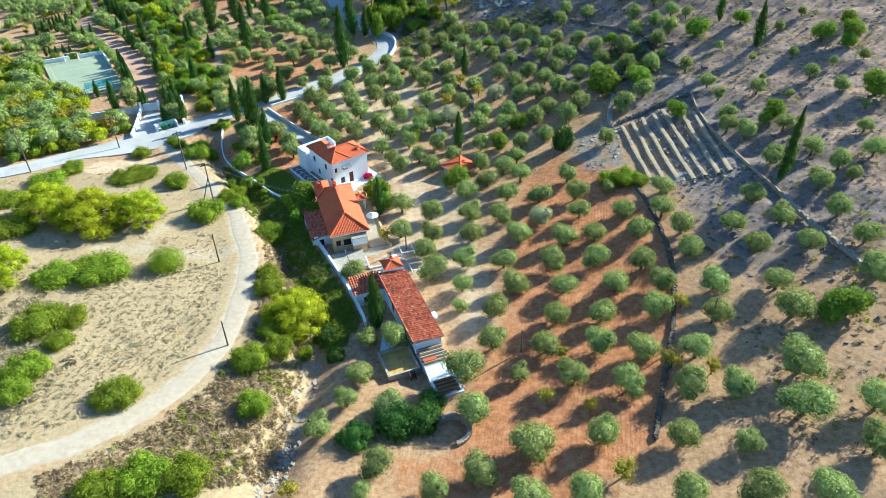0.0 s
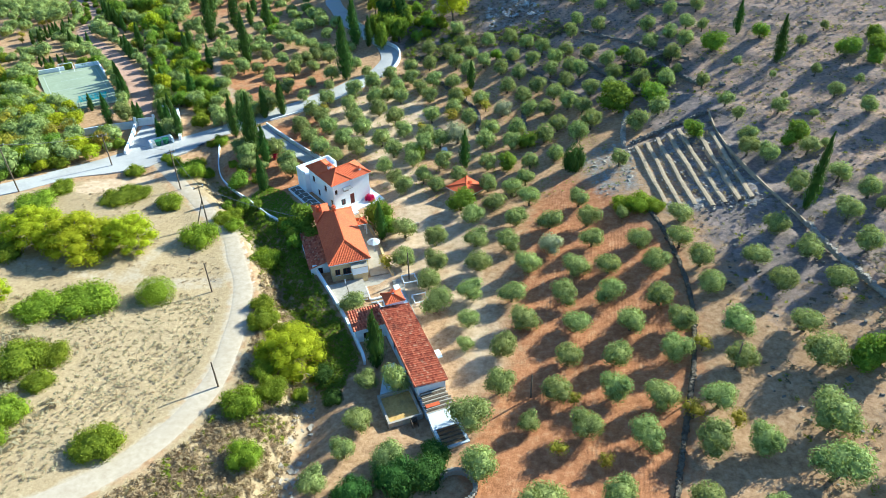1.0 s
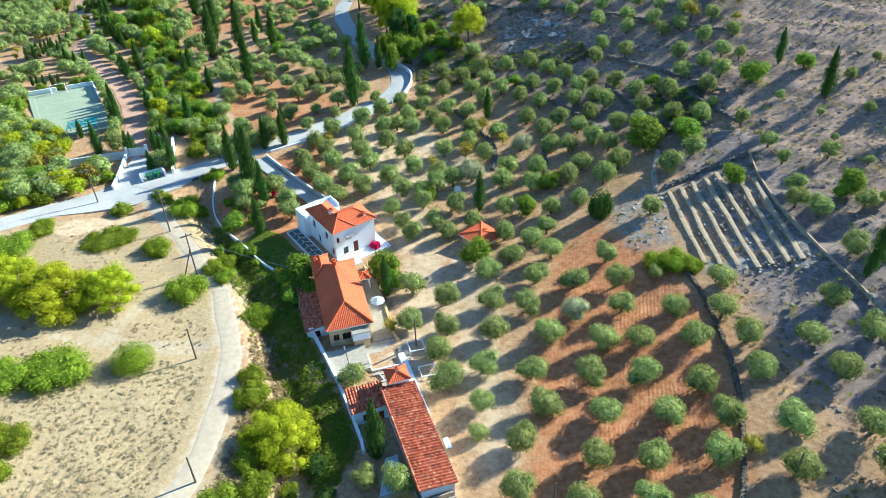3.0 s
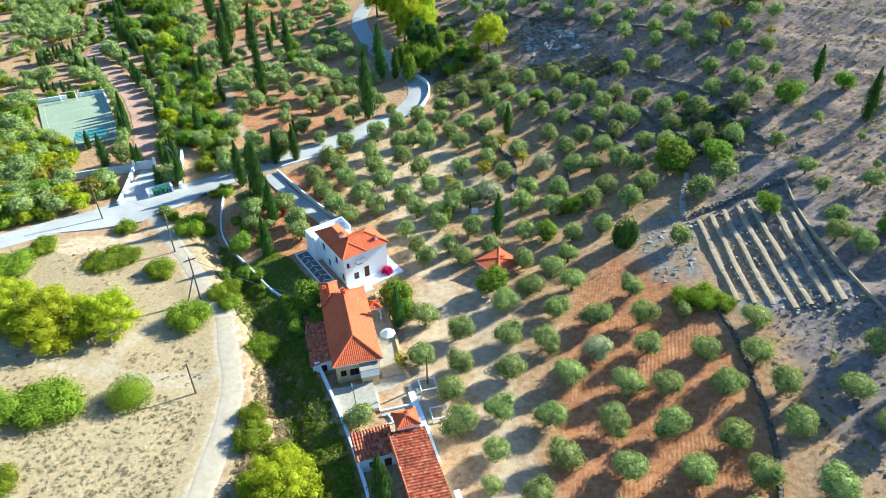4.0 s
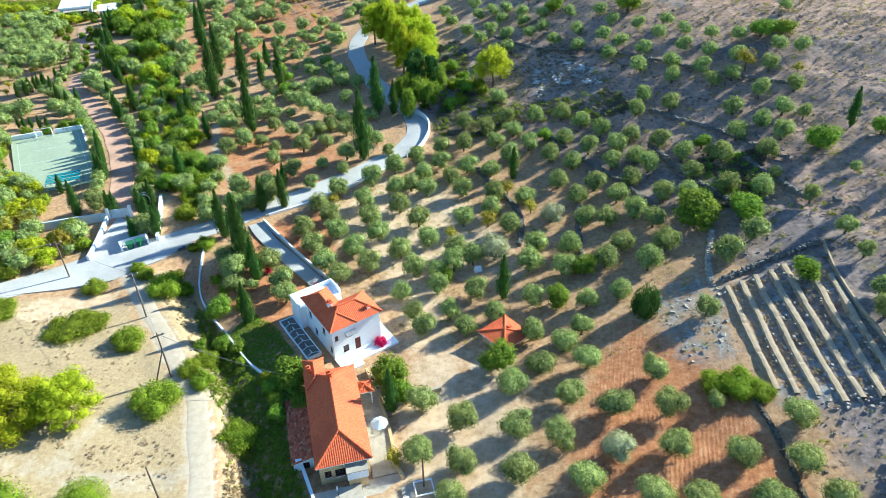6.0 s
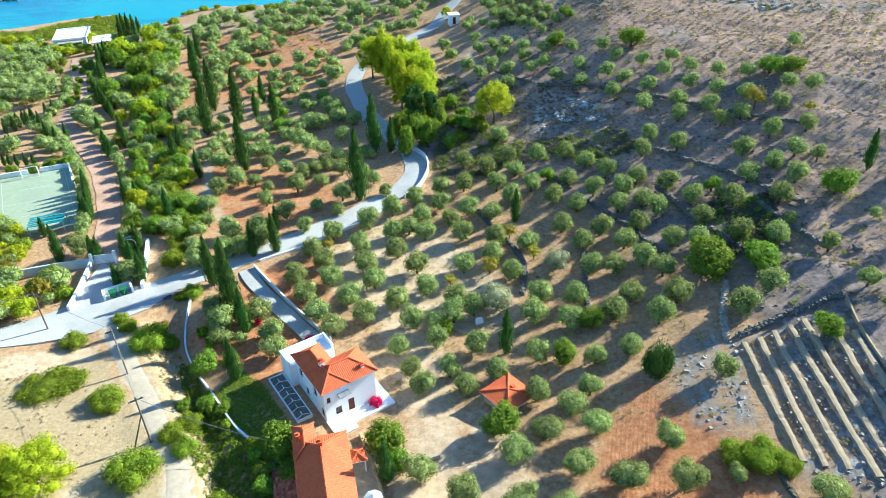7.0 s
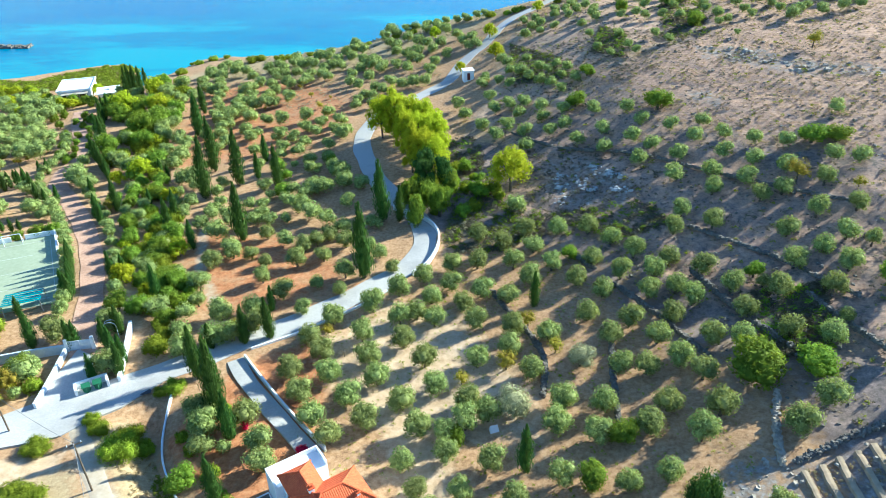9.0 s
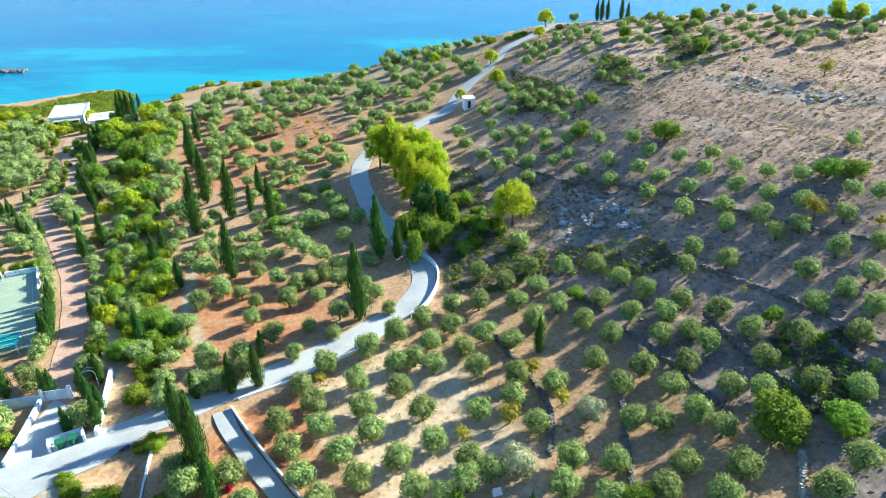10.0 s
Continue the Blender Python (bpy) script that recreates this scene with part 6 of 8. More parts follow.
part("wing_roof", bm, TILE_OLD, low, "dark weathered red tiles")
walls_round(low, 0.9, 14.1, 3.1, 16.0, -3.6, 2.2, WHITE)
hip_roof(low, 0.9, 14.1, 3.1, 16.0, 2.2, 0.7, TILE, 0.2, "small orange hipped roof")
chimney(low, 2.0, 15.0, 2.6, 3.2, WHITE, 0.16)
bm = bmesh.new()
block(bm, 3.9, 0.0, -3.6, 4.7, 22.0, -1.7)
block(bm, 4.7, 6.0, -3.6, 5.3, 7.4, -1.2)
part("side_path", bm, WHITE, low, "white paved strip along the wall")

# ruined end: broken planks, a fallen sheet and an open frame
ruin = standing("ruined_annex", -3.1, 60.7, 0, 19.6, "ruined annex with a collapsed plank roof and bare beams", "outbuilding")
walls_round(ruin, 0.15, -7.6, 3.3, -0.2, -4.0, -0.3, BLUEWHITE, west=((2.2, 3.2, -1.8, -0.6, "white"),), south=((0.8, 2.2, -2.4, -0.9, "white"),))
rr = np.random.default_rng(3)
for k in range(17):
    bm = bmesh.new()
    u = -3.1 + 0.185 * k
    block(bm, 0.05 + rr.uniform(0, 0.3), u, 0.3 + rr.uniform(0, 0.07), 3.6 - rr.uniform(0, 0.5), u + 0.15, 0.36 + rr.uniform(0.02, 0.1))
    part("roof_plank", bm, WOOD if k % 3 else CONCRETE, ruin)
bm = bmesh.new()
block(bm, 0.3, -2.4, 0.5, 1.9, -1.9, 0.54)
part("pink_sheet", bm, TILE, ruin, "faded pink metal sheet")
bm = bmesh.new()
v = [bm.verts.new(p) for p in ((0.1, -4.9, -0.35), (3.5, -4.9, -0.35), (3.5, -3.1, 0.3), (0.1, -3.1, 0.3), (0.1, -4.9, -0.25), (3.5, -4.9, -0.25), (3.5, -3.1, 0.4), (0.1, -3.1, 0.4))]
for f in ((3, 2, 1, 0), (4, 5, 6, 7), (0, 1, 5, 4), (1, 2, 6, 5), (2, 3, 7, 6), (3, 0, 4, 7)):
    bm.faces.new([v[i] for i in f])
part("sloping_slab", bm, WHITE, ruin, "tilted white roof slab")
for k in range(5):
    box("beam", 0.1, -7.4 + 0.55 * k, -0.45, 3.4, -7.28 + 0.55 * k, -0.32, WOOD, ruin)
bm = bmesh.new()
block(bm, -0.9, -5.6, -3.9, -0.2, -3.4, -2.3)
part("trough", bm, BLUEWHITE, ruin)

# concrete tank with dry ochre mud, and the slab beside it
tank = standing("concrete_tank", -3.1, 60.7, 0, 19.6, "open concrete tank with a floor of dry ochre mud", "tank")
bm = bmesh.new()
block(bm, -4.1, -2.3, -4.0, -0.15, -2.05, -0.3)
block(bm, -4.1, 1.9, -4.0, -0.15, 2.15, -0.3)
block(bm, -4.1, -2.05, -4.0, -3.85, 1.9, -0.3)
block(bm, -0.4, -2.05, -4.0, -0.15, 1.9, -0.3)
part("tank_wall", bm, CONCRETE, tank)
box("floor", -3.85, -2.05, -3.0, -0.4, 1.9, -0.75, MUD, tank, "dry ochre mud")
bm = bmesh.new()
for k in range(5):
    block(bm, -1.6, -2.5 - 0.16 * k, -0.5 - 0.35 * k, -1.0, -2.36 - 0.16 * k, -0.45 - 0.35 * k)
block(bm, -1.66, -3.3, -2.8, -1.6, -2.36, -0.3)
block(bm, -1.0, -3.3, -2.8, -0.94, -2.36, -0.3)
part("ladder", bm, WOOD, tank)
bm = bmesh.new()
v = [bm.verts.new(p) for p in ((-3.8, 2.2, -0.75), (-1.2, 2.2, -0.75), (-0.6, 6.6, -0.65), (-1.9, 6.5, -0.65), (-3.8, 2.2, -0.6), (-1.2, 2.2, -0.6), (-0.6, 6.6, -0.5), (-1.9, 6.5, -0.5))]
for f in ((3, 2, 1, 0), (4, 5, 6, 7), (0, 1, 5, 4), (1, 2, 6, 5), (2, 3, 7, 6), (3, 0, 4, 7)):
    bm.faces.new([v[i] for i in f])
part("cover_slab", bm, BLUEWHITE, tank, "pale bluish cover slab")
for px, py in ((-3.5, 2.4), (-1.5, 2.4), (-1.0, 6.3), (-1.8, 6.2)):
    box("slab_post", px - 0.1, py - 0.1, -4.0, px + 0.1, py + 0.1, -0.75, CONCRETE, tank)

# little hut in the grove
hut = standing("garden_hut", 4.5, 106.7, land(4.5, 106.7), 42, "low brick hut under a broad orange hipped tile roof", "hut")
wall_side(hut, (-2.0, -2.0), (2.0, -2.0), -0.6, 1.1, OCHRE, ((1.4, 2.3, -0.3, 1.0, "door"),), 0.2)
wall_side(hut, (2.0, -1.8), (2.0, 1.8), -0.6, 1.1, OCHRE, (), 0.2)
wall_side(hut, (2.0, 2.0), (-2.0, 2.0), -0.6, 1.1, OCHRE, (), 0.2)
wall_side(hut, (-2.0, 1.8), (-2.0, -1.8), -0.6, 1.1, OCHRE, ((1.3, 2.2, 0.3, 0.9, "window"),), 0.2)
hip_roof(hut, -2.0, -2.0, 2.0, 2.0, 1.1, 0.7, TILE, 0.45, "weathered orange tiles")
box("chimney", 0.5, -0.25, 1.2, 0.95, 0.2, 1.95, TILE, hut)

# ---- walls, terraces and other built things ----
def run_wall(name, line, thick, top, base, mat, label, category="wall", step=1.0, coping=None, name_part="coping"):
    """A wall along a line, its top a given height over the land or between two fixed heights."""
    p = smooth_line(line, step)
    side = np.gradient(p, axis=0)
    side = np.stack([-side[:, 1], side[:, 0]], 1) / np.hypot(side[:, 0], side[:, 1])[:, None]
    verts, faces = [], []
    for i, (q, s_) in enumerate(zip(p, side)):
        z = land(*q)
        u = i / (len(p) - 1)
        t = top[0] + (top[1] - top[0]) * u if isinstance(top, tuple) else z + top
        low = min(z, t) - base
        a, b = q + s_ * thick / 2, q - s_ * thick / 2
        verts += [(a[0], a[1], low), (a[0], a[1], t), (b[0], b[1], t), (b[0], b[1], low)]
        if i:
            k = 4 * (i - 1)
            faces += [(k + j, k + (j + 1) % 4, k + 4 + (j + 1) % 4, k + 4 + j) for j in range(4)]
    n = len(verts)
    faces += [(0, 1, 2, 3), (n - 1, n - 2, n - 3, n - 4)]
    return tagged(build(name, verts, faces, mat), label, category, kind="structure")


def pebble(r, size, flat=0.7):
    """Eight uneven corners of one stone."""
    c = np.array([(x, y, z) for z in (-1, 1) for x, y in ((-1, -1), (1, -1), (1, 1), (-1, 1))], float)
    c *= size * r.uniform(0.35, 0.6, 3) * (1, 1, flat)
    c[4:, :2] *= r.uniform(0.35, 0.95, (4, 1))
    c[4:, 2] *= r.uniform(0.6, 1.1, 4)
    return c + r.normal(scale=0.07 * size, size=(8, 3))


STONE_FACES = np.array([(3, 2, 1, 0), (4, 5, 6, 7), (0, 1, 5, 4), (1, 2, 6, 5), (2, 3, 7, 6), (3, 0, 4, 7)])


def heap(name, places, mat, label, category, seed=1, flat=0.7):
    """Loose or piled stones: places of x, y, z, size."""
    r = np.random.default_rng(seed)
    verts, faces = [], []
    for k, (x, y, z, size) in enumerate(places):
        c = pebble(r, size, flat)
        a = r.uniform(0, math.tau)
        w = np.stack([c[:, 0] * math.cos(a) - c[:, 1] * math.sin(a) + x, c[:, 0] * math.sin(a) + c[:, 1] * math.cos(a) + y, c[:, 2] + z], 1)
        verts.append(w), faces.append(STONE_FACES + 8 * k)
    me = bpy.data.meshes.new(name)
    me.from_pydata(np.concatenate(verts).tolist(), [], np.concatenate(faces).tolist())
    me.materials.append(mat)
    return tagged(new(name, me), label, category, kind="stuff")


def dry_wall(line, height, width, mat, label, seed, size=0.42):
    r = np.random.default_rng(seed)
    places = []
    path = smooth_line(line, size * 0.62)
    for (x, y), z in zip(path, lie(path[:, 0], path[:, 1])):
        high = height * r.uniform(0.75, 1.1)
        for row in range(max(1, int(high / (size * 0.45)))):
            for off in (-0.5, 0.0, 0.5):
                a = r.uniform(0, math.tau)
                places.append((x + off * width * math.cos(a) + r.normal(0, 0.05), y + off * width * math.sin(a), z + row * size * 0.45, size * r.uniform(0.7, 1.25)))
    return heap("dry_stone_wall", places, mat, label, "wall", seed)


run_wall("boundary_wall", [(-22.2, 98.5), (-21.5, 95.6), (-20.2, 91.4), (-17.8, 86.4), (-15.6, 82), (-13.2, 77), (-11.6, 73.2), (-10.0, 69.2), (-9.6, 67.6)], 0.32, (-1.6, -1.0), 2.5, WHITE, "whitewashed boundary wall above the dry gully")
run_wall("boundary_wall", [(-41.3, 126.3), (-40.6, 121.5), (-39.1, 117.0), (-36.3, 112.6), (-33.0, 108.6), (-28.2, 102.6), (-25.6, 100.2)], 0.22, 0.35, 2.0, WHITE, "low whitewashed wall along the gully")
run_wall("road_parapet", [(-17.6, 176.5), (-11.6, 172.3), (-8.8, 168.2), (-8.4, 163), (-9.9, 157.6), (-12, 155)], 0.3, 0.85, 0.6, WHITE, "white parapet on the outside of the road bend")
run_wall("road_parapet", [(-33.4, 135.9), (-27.6, 139.5), (-21.0, 144.9), (-15.6, 150.6)], 0.3, 0.35, 2.0, WHITE, "white retaining kerb below the road")
run_wall("forecourt_wall", [(-57.6, 122.6), (-58.3, 127.5), (-59.4, 133.6)], 0.35, 0.95, 0.6, WHITE, "white wall stepping up beside the forecourt")
run_wall("forecourt_wall", [(-59.6, 133.9), (-64, 132.4), (-71, 129.4)], 0.3, 1.3, 0.6, BLUEWHITE, "bluish white garden wall")
run_wall("retaining_wall", [(-49.2, 128.4), (-50.6, 133.0), (-53.0, 140.5)], 0.45, 1.0, 1.0, WHITE, "white retaining wall below an eroded bank")
run_wall("garden_wall", [(-12.8, 101.5), (-10.9, 97.0), (-9.3, 93.0), (-7.9, 88.0), (-6.9, 85.4)], 0.35, 0.55, 0.8, OCHRE, "low ochre garden wall beside the terrace")
run_wall("garden_wall", [(-9.2, 95.6), (-6.2, 97.2), (-3.4, 98.3)], 0.3, 0.5, 0.6, CONCRETE, "low pale garden wall across the grove")
run_wall("drive_kerb", [(-33.8, 134.2), (-30.8, 130.6), (-26.2, 125.3), (-22.1, 121.0), (-19.1, 118.0)], 0.25, 0.6, 0.6, WHITE, "white kerb wall of the house drive")

gate = standing("metal_gate", -57.7, 134.6, land(-57.7, 134.6), 14, "bluish grey metal gate between white posts", "gate")
box("gate_leaf", -1.5, -0.04, 0.1, -0.02, 0.04, 1.7, BLUEWHITE, gate)
box("gate_leaf", 0.02, -0.04, 0.1, 1.5, 0.04, 1.7, BLUEWHITE, gate)
for gx_ in (-1.75, 1.75):
    box("gate_post", gx_ - 0.22, -0.22, -0.4, gx_ + 0.22, 0.22, 2.1, WHITE, gate)
niche = standing("bin_niche", -51.9, 126.9, land(-51.9, 126.9), 33, "white walled niche for rubbish bins beside the road", "wall")
for b_ in ((-2.4, 0.9, -0.4, 1.8, 1.15, 1.2), (-2.4, -0.6, -0.4, -2.1, 0.9, 1.2), (1.5, -0.6, -0.4, 1.8, 0.9, 1.2)):
    box("niche_wall", *b_, WHITE, niche)
GREENBIN = surface("green plastic", (0.03, 0.12, 0.06), (0.05, 0.2, 0.1), 0.5)
for k in range(2):
    bin_ = standing("rubbish_bin", -52.6 + 1.15 * k, 126.2 + 0.8 * k, land(-52, 126.6) + 0.1, 33, "green plastic wheeled rubbish bin", "bin", "rubbish bins")
    bm = bmesh.new()
    limb(bm, (0, 0, 0), (0, 0, 1.05), 0.42, 0.56, 4)
    part("bin_body", bm, GREENBIN, bin_)
    box("lid", -0.55, -0.55, 1.05, 0.55, 0.55, 1.12, GREENBIN, bin_)

# terrace garden between the long house and the low house
patio = standing("patio", -15.6, 84.0, 0, 16.3, "pale paved patio and steps beside the long house", "pavement")
box("paving", 5.7, -0.2, -4.0, 8.6, 12.8, -2.1, CONCRETE, patio)
box("paving", 4.45, -2.2, -4.0, 9.2, -0.3, -2.2, CONCRETE, patio)
box("walkway", 8.3, -11.2, -4.0, 9.5, -2.3, -1.9, CONCRETE, patio)
box("bed_kerb", 4.5, -5.4, -4.0, 8.2, -5.2, -1.9, WHITE, patio)
box("bed_kerb", 4.4, -5.2, -4.0, 4.6, -2.4, -1.9, WHITE, patio)
for k, (a, b) in enumerate((((4.5, -6.0), (8.0, -6.2)), ((4.6, -7.4), (8.0, -7.2)), ((5.2, -6.0), (5.6, -7.4)), ((6.4, -6.1), (6.0, -7.3)), ((7.2, -6.1), (7.4, -7.2)))):
    bm = bmesh.new()
    limb(bm, (*a, -2.0), (*b, -2.0), 0.12, 0.12, 4)
    part("crazy_paving_edge", bm, WHITE, patio)
for fx, fy in ((9.6, -2.4), (9.9, -6.9)):
    frame_ = standing("pergola", -15.6, 84.0, 0, 16.3, "open white painted frame on thin posts", "pergola", "pergolas")
    for b_ in ((fx, fy, -1.55, fx + 2.0, fy + 0.12, -1.43), (fx, fy - 1.7, -1.55, fx + 2.0, fy - 1.58, -1.43), (fx, fy - 1.58, -1.55, fx + 0.12, fy, -1.43), (fx + 1.88, fy - 1.58, -1.55, fx + 2.0, fy, -1.43)):
        box("rail", *b_, WHITE, frame_)
    for px in (fx, fx + 1.9):
        for py in (fy - 1.7, fy):
            box("post", px, py, -3.8, px + 0.1, py + 0.1, -1.55, WHITE, frame_)
parasol = standing("parasol", -9.9, 91.2, -2.1, 0, "closed-in white canvas parasol on the patio", "parasol")
bm = bmesh.new()
limb(bm, (0, 0, 0), (0, 0, 2.3), 0.04, 0.03)
part("pole", bm, METAL, parasol)
bm = bmesh.new()
bmesh.ops.create_cone(bm, cap_ends=False, segments=8, radius1=1.0, radius2=0.05, depth=0.45, matrix=Matrix.Translation((0, 0, 2.1)))
part("canopy", bm, BLUEWHITE, parasol)
yard = standing("yard_paving", -17.1, 102.9, max(land(-20, 103.5), land(-22, 107), land(-24.5, 109.5), land(-19, 102)) + 0.12, 36.5, "dark yard paving with white painted outlines", "pavement")
box("slab", -2.6, 2.2, -1.0, -0.8, 10.8, 0.0, STONE, yard)
for b_ in ((-2.7, 2.1, -0.9, -2.58, 10.9, 0.14), (-0.82, 2.1, -0.9, -0.7, 10.9, 0.14), (-2.58, 2.1, -0.9, -0.82, 2.22, 0.14), (-2.58, 10.78, -0.9, -0.82, 10.9, 0.14)):
    box("kerb", *b_, WHITE, yard)
for k in range(6):
    # a honeycomb: each cell's two slanting sides and its cross bar
    v0 = 2.9 + 1.35 * k
    for a, b in (((-2.55, v0 - 0.35), (-1.7, v0)), ((-1.7, v0), (-0.85, v0 - 0.35)), ((-1.7, v0), (-1.7, v0 + 0.65))):
        bm = bmesh.new()
        limb(bm, (*a, 0.02), (*b, 0.02), 0.05, 0.05, 4)
        part("painted_outline", bm, WHITE, yard)

LEDGE = surface("lichened mortared stone", (0.35, 0.265, 0.17), (0.49, 0.38, 0.255), 0.9, 1.2, 0.5, 0.4, 0.02, (0.28, 0.23, 0.165))
DARKSTONE = surface("brown ivied stone", (0.07, 0.06, 0.045), (0.24, 0.2, 0.15), 0.9, 2.5, 0.6, 0.7, 0.05)
# stepped stone terraces on the slope: each a flat stone-edged ledge
for k, (x0, x1, y0, y1) in enumerate(((33.2, 33.4, 111.9, 93.7), (35.1, 35.1, 112.4, 92.8), (36.9, 37.0, 112.9, 92.2), (38.9, 39.1, 113.8, 90.9), (40.7, 40.8, 114.3, 91.1), (43.2, 42.8, 112.4, 90.9), (45.0, 44.5, 111.1, 91.0))):
    r = np.random.default_rng(40 + k)
    ys = np.arange(y1, y0, 0.45)
    xs = x0 + (x1 - x0) * (y0 - ys) / (y0 - y1) + 0.05 * np.sin(ys * 0.6 + k) + r.normal(0, 0.02, len(ys))
    verts, faces = [], []
    for i, (x, y, z) in enumerate(zip(xs, ys, lie(xs, ys))):
        wide = 0.34 + 0.03 * math.sin(y * 0.5 + 2 * k) + r.normal(0, 0.012)
        top = z + 0.12 + r.normal(0, 0.01) - (0.1 if r.random() < 0.05 else 0.0)
        verts += [(x - wide, y, z - 0.8), (x - wide + 0.06, y, top), (x, y, top + 0.05), (x + wide, y, top + 0.04), (x + wide + 0.1, y, z - 0.6)]
        if i:
            b = 5 * (i - 1)
            faces += [(b + j, b + j + 1, b + j + 6, b + j + 5) for j in range(4)]
    tagged(build("terrace_ledge", verts, faces, LEDGE), "pale limestone ledge of a narrow stepped terrace", "terrace", kind="structure")
    heap("terrace_stones", [(x - 0.62 + r.normal(0, 0.12), y, z - 0.02, r.uniform(0.2, 0.42)) for x, y, z in zip(xs, ys, lie(xs, ys)) if r.random() < 0.07], PALESTONE, "rough stones along the edge of a terrace ledge", "stones", 60 + k, 0.6)
dry_wall([(30.9, 92.8), (31.5, 86.4), (31.4, 78.5), (30.7, 72.2), (28.8, 64.7), (26.8, 59.0), (24.1, 52.3), (21.3, 45.3)], 0.42, 0.24, DARKSTONE, "low brown dry-stone wall along the edge of the red soil", 11, 0.34)
run_wall("field_wall", [(46.6, 117.2), (45.9, 111.1), (45.9, 103.8), (46.7, 95.6), (47.4, 90.2), (48.5, 83.3)], 0.22, 0.28, 0.6, LEDGE, "thin whitish mortared wall curving down beside the terraces")
dry_wall([(48.5, 83.3), (49.2, 76.4), (50.4, 71.0), (52, 64)], 0.6, 0.28, PALESTONE, "pale dry-stone wall curving down beside the terraces", 12)
dry_wall([(33, 113), (38, 115), (46, 117.4)], 0.5, 0.5, STONE, "grey dry-stone wall at the head of the terraces", 13)
dry_wall([(14.4, 156.9), (16.8, 153.1)], 0.6, 0.5, STONE, "short grey dry-stone wall on the slope", 14)
dry_wall([(19.6, 148.2), (24.2, 140.4), (28.7, 130.6)], 0.6, 0.5, STONE, "grey dry-stone terrace wall in the grove", 15)
dry_wall([(30.5, 148.8), (34.5, 138.7), (38.2, 130.4)], 0.6, 0.5, STONE, "grey dry-stone terrace wall on the slope", 16)
dry_wall([(17.1, 135.4), (16.4, 128), (16.0, 119.5)], 0.6, 0.4, STONE, "grey dry-stone wall between olive plots", 17)
dry_wall([(0.7, 150.2), (7.6, 136.0), (7.4, 127.0)], 0.55, 0.4, STONE, "low grey dry-stone wall between olive plots", 18)
dry_wall([(34.4, 123.4), (32.6, 118.3), (31.5, 113)], 0.6, 0.5, PALESTONE, "pale dry-stone wall above the terraces", 19)
dry_wall([(43.3, 139.8), (45.7, 132.9), (48, 127)], 0.6, 0.5, STONE, "grey dry-stone wall on the hillside", 20)
dry_wall([(5.3, 202.8), (14.7, 191.3), (26.7, 182.1), (36.1, 173.1), (46.4, 164.4), (56.4, 156.4)], 0.4, 0.4, STONE, "dark dry-stone terrace wall across the hillside", 21)
dry_wall([(32.1, 158.9), (41.6, 148.7), (48.7, 137.7)], 0.4, 0.4, STONE, "dark dry-stone terrace wall across the hillside", 22)

# sports court with its low walls, goal and awning
A, B, C, D = (-91.5, 162.0), (-79.4, 167.4), (-66.6, 146.2), (-78.6, 140.8)
court_z = max(land(*p) for p in (A, B, C, D)) - 0.2
court = build("sports_court", [(*p, z) for z in (court_z - 2.5, court_z) for p in (A, B, C, D)], [(3, 2, 1, 0), (4, 5, 6, 7), (0, 1, 5, 4), (1, 2, 6, 5), (2, 3, 7, 6), (3, 0, 4, 7)], COURT)
tagged(court, "worn pale green sports court", "court", kind="structure")
CLAY = surface("pale green line paint", (0.5, 0.55, 0.47), (0.6, 0.64, 0.56), 0.8)


def on_court(u, v):
    return Vector((A[0] + (B[0] - A[0]) * u + (D[0] - A[0]) * v, A[1] + (B[1] - A[1]) * u + (D[1] - A[1]) * v, court_z))


for u0, v0, u1, v1 in ((0.08, 0.08, 0.92, 0.08), (0.08, 0.92, 0.92, 0.92), (0.08, 0.08, 0.08, 0.92), (0.92, 0.08, 0.92, 0.92), (0.08, 0.5, 0.92, 0.5), (0.3, 0.28, 0.7, 0.28), (0.3, 0.72, 0.7, 0.72)):
    p, q = on_court(u0, v0), on_court(u1, v1)
    s_ = (q - p).cross(Vector((0, 0, 1))).normalized() * 0.06
    line_ = build("court_line", [(*(p - s_).xy, court_z + 0.012), (*(q - s_).xy, court_z + 0.012), (*(q + s_).xy, court_z + 0.012), (*(p + s_).xy, court_z + 0.012)], [(0, 1, 2, 3)], CLAY)
    line_.parent = court
for u0, v0, u1, v1, high in ((0, 0, 0.45, 0, 0.9), (0.62, 0, 1, 0, 0.9), (1, 0, 1, 0.35, 0.9)):
    p, q = on_court(u0, v0), on_court(u1, v1)
    s_ = (q - p).cross(Vector((0, 0, 1))).normalized() * 0.15
    v8 = [(*(w + d).xy, z) for z in (court_z - 0.5, court_z + high) for w, d in ((p, -s_), (q, -s_), (q, s_), (p, s_))]
    tagged(build("court_wall", v8, STONE_FACES.tolist(), WHITE), "low white wall beside the court", "wall", kind="structure")
goal = standing("goal", *on_court(0.47, 0.06), math.degrees(math.atan2(B[1] - A[1], B[0] - A[0])), "white tubular football goal on the court", "goal")
for a, b in (((-1.5, 0, 0), (-1.5, 0, 2)), ((1.5, 0, 0), (1.5, 0, 2)), ((-1.5, 0, 2), (1.5, 0, 2)), ((-1.5, 0, 2), (-1.5, 1.0, 0)), ((1.5, 0, 2), (1.5, 1.0, 0))):
    bm = bmesh.new()
    limb(bm, a, b, 0.06, 0.06)
    part("goal_bar", bm, WHITE, goal)
awning = standing("awning", *on_court(0.6, 1.0), 20, "turquoise striped canvas awning on posts", "awning")
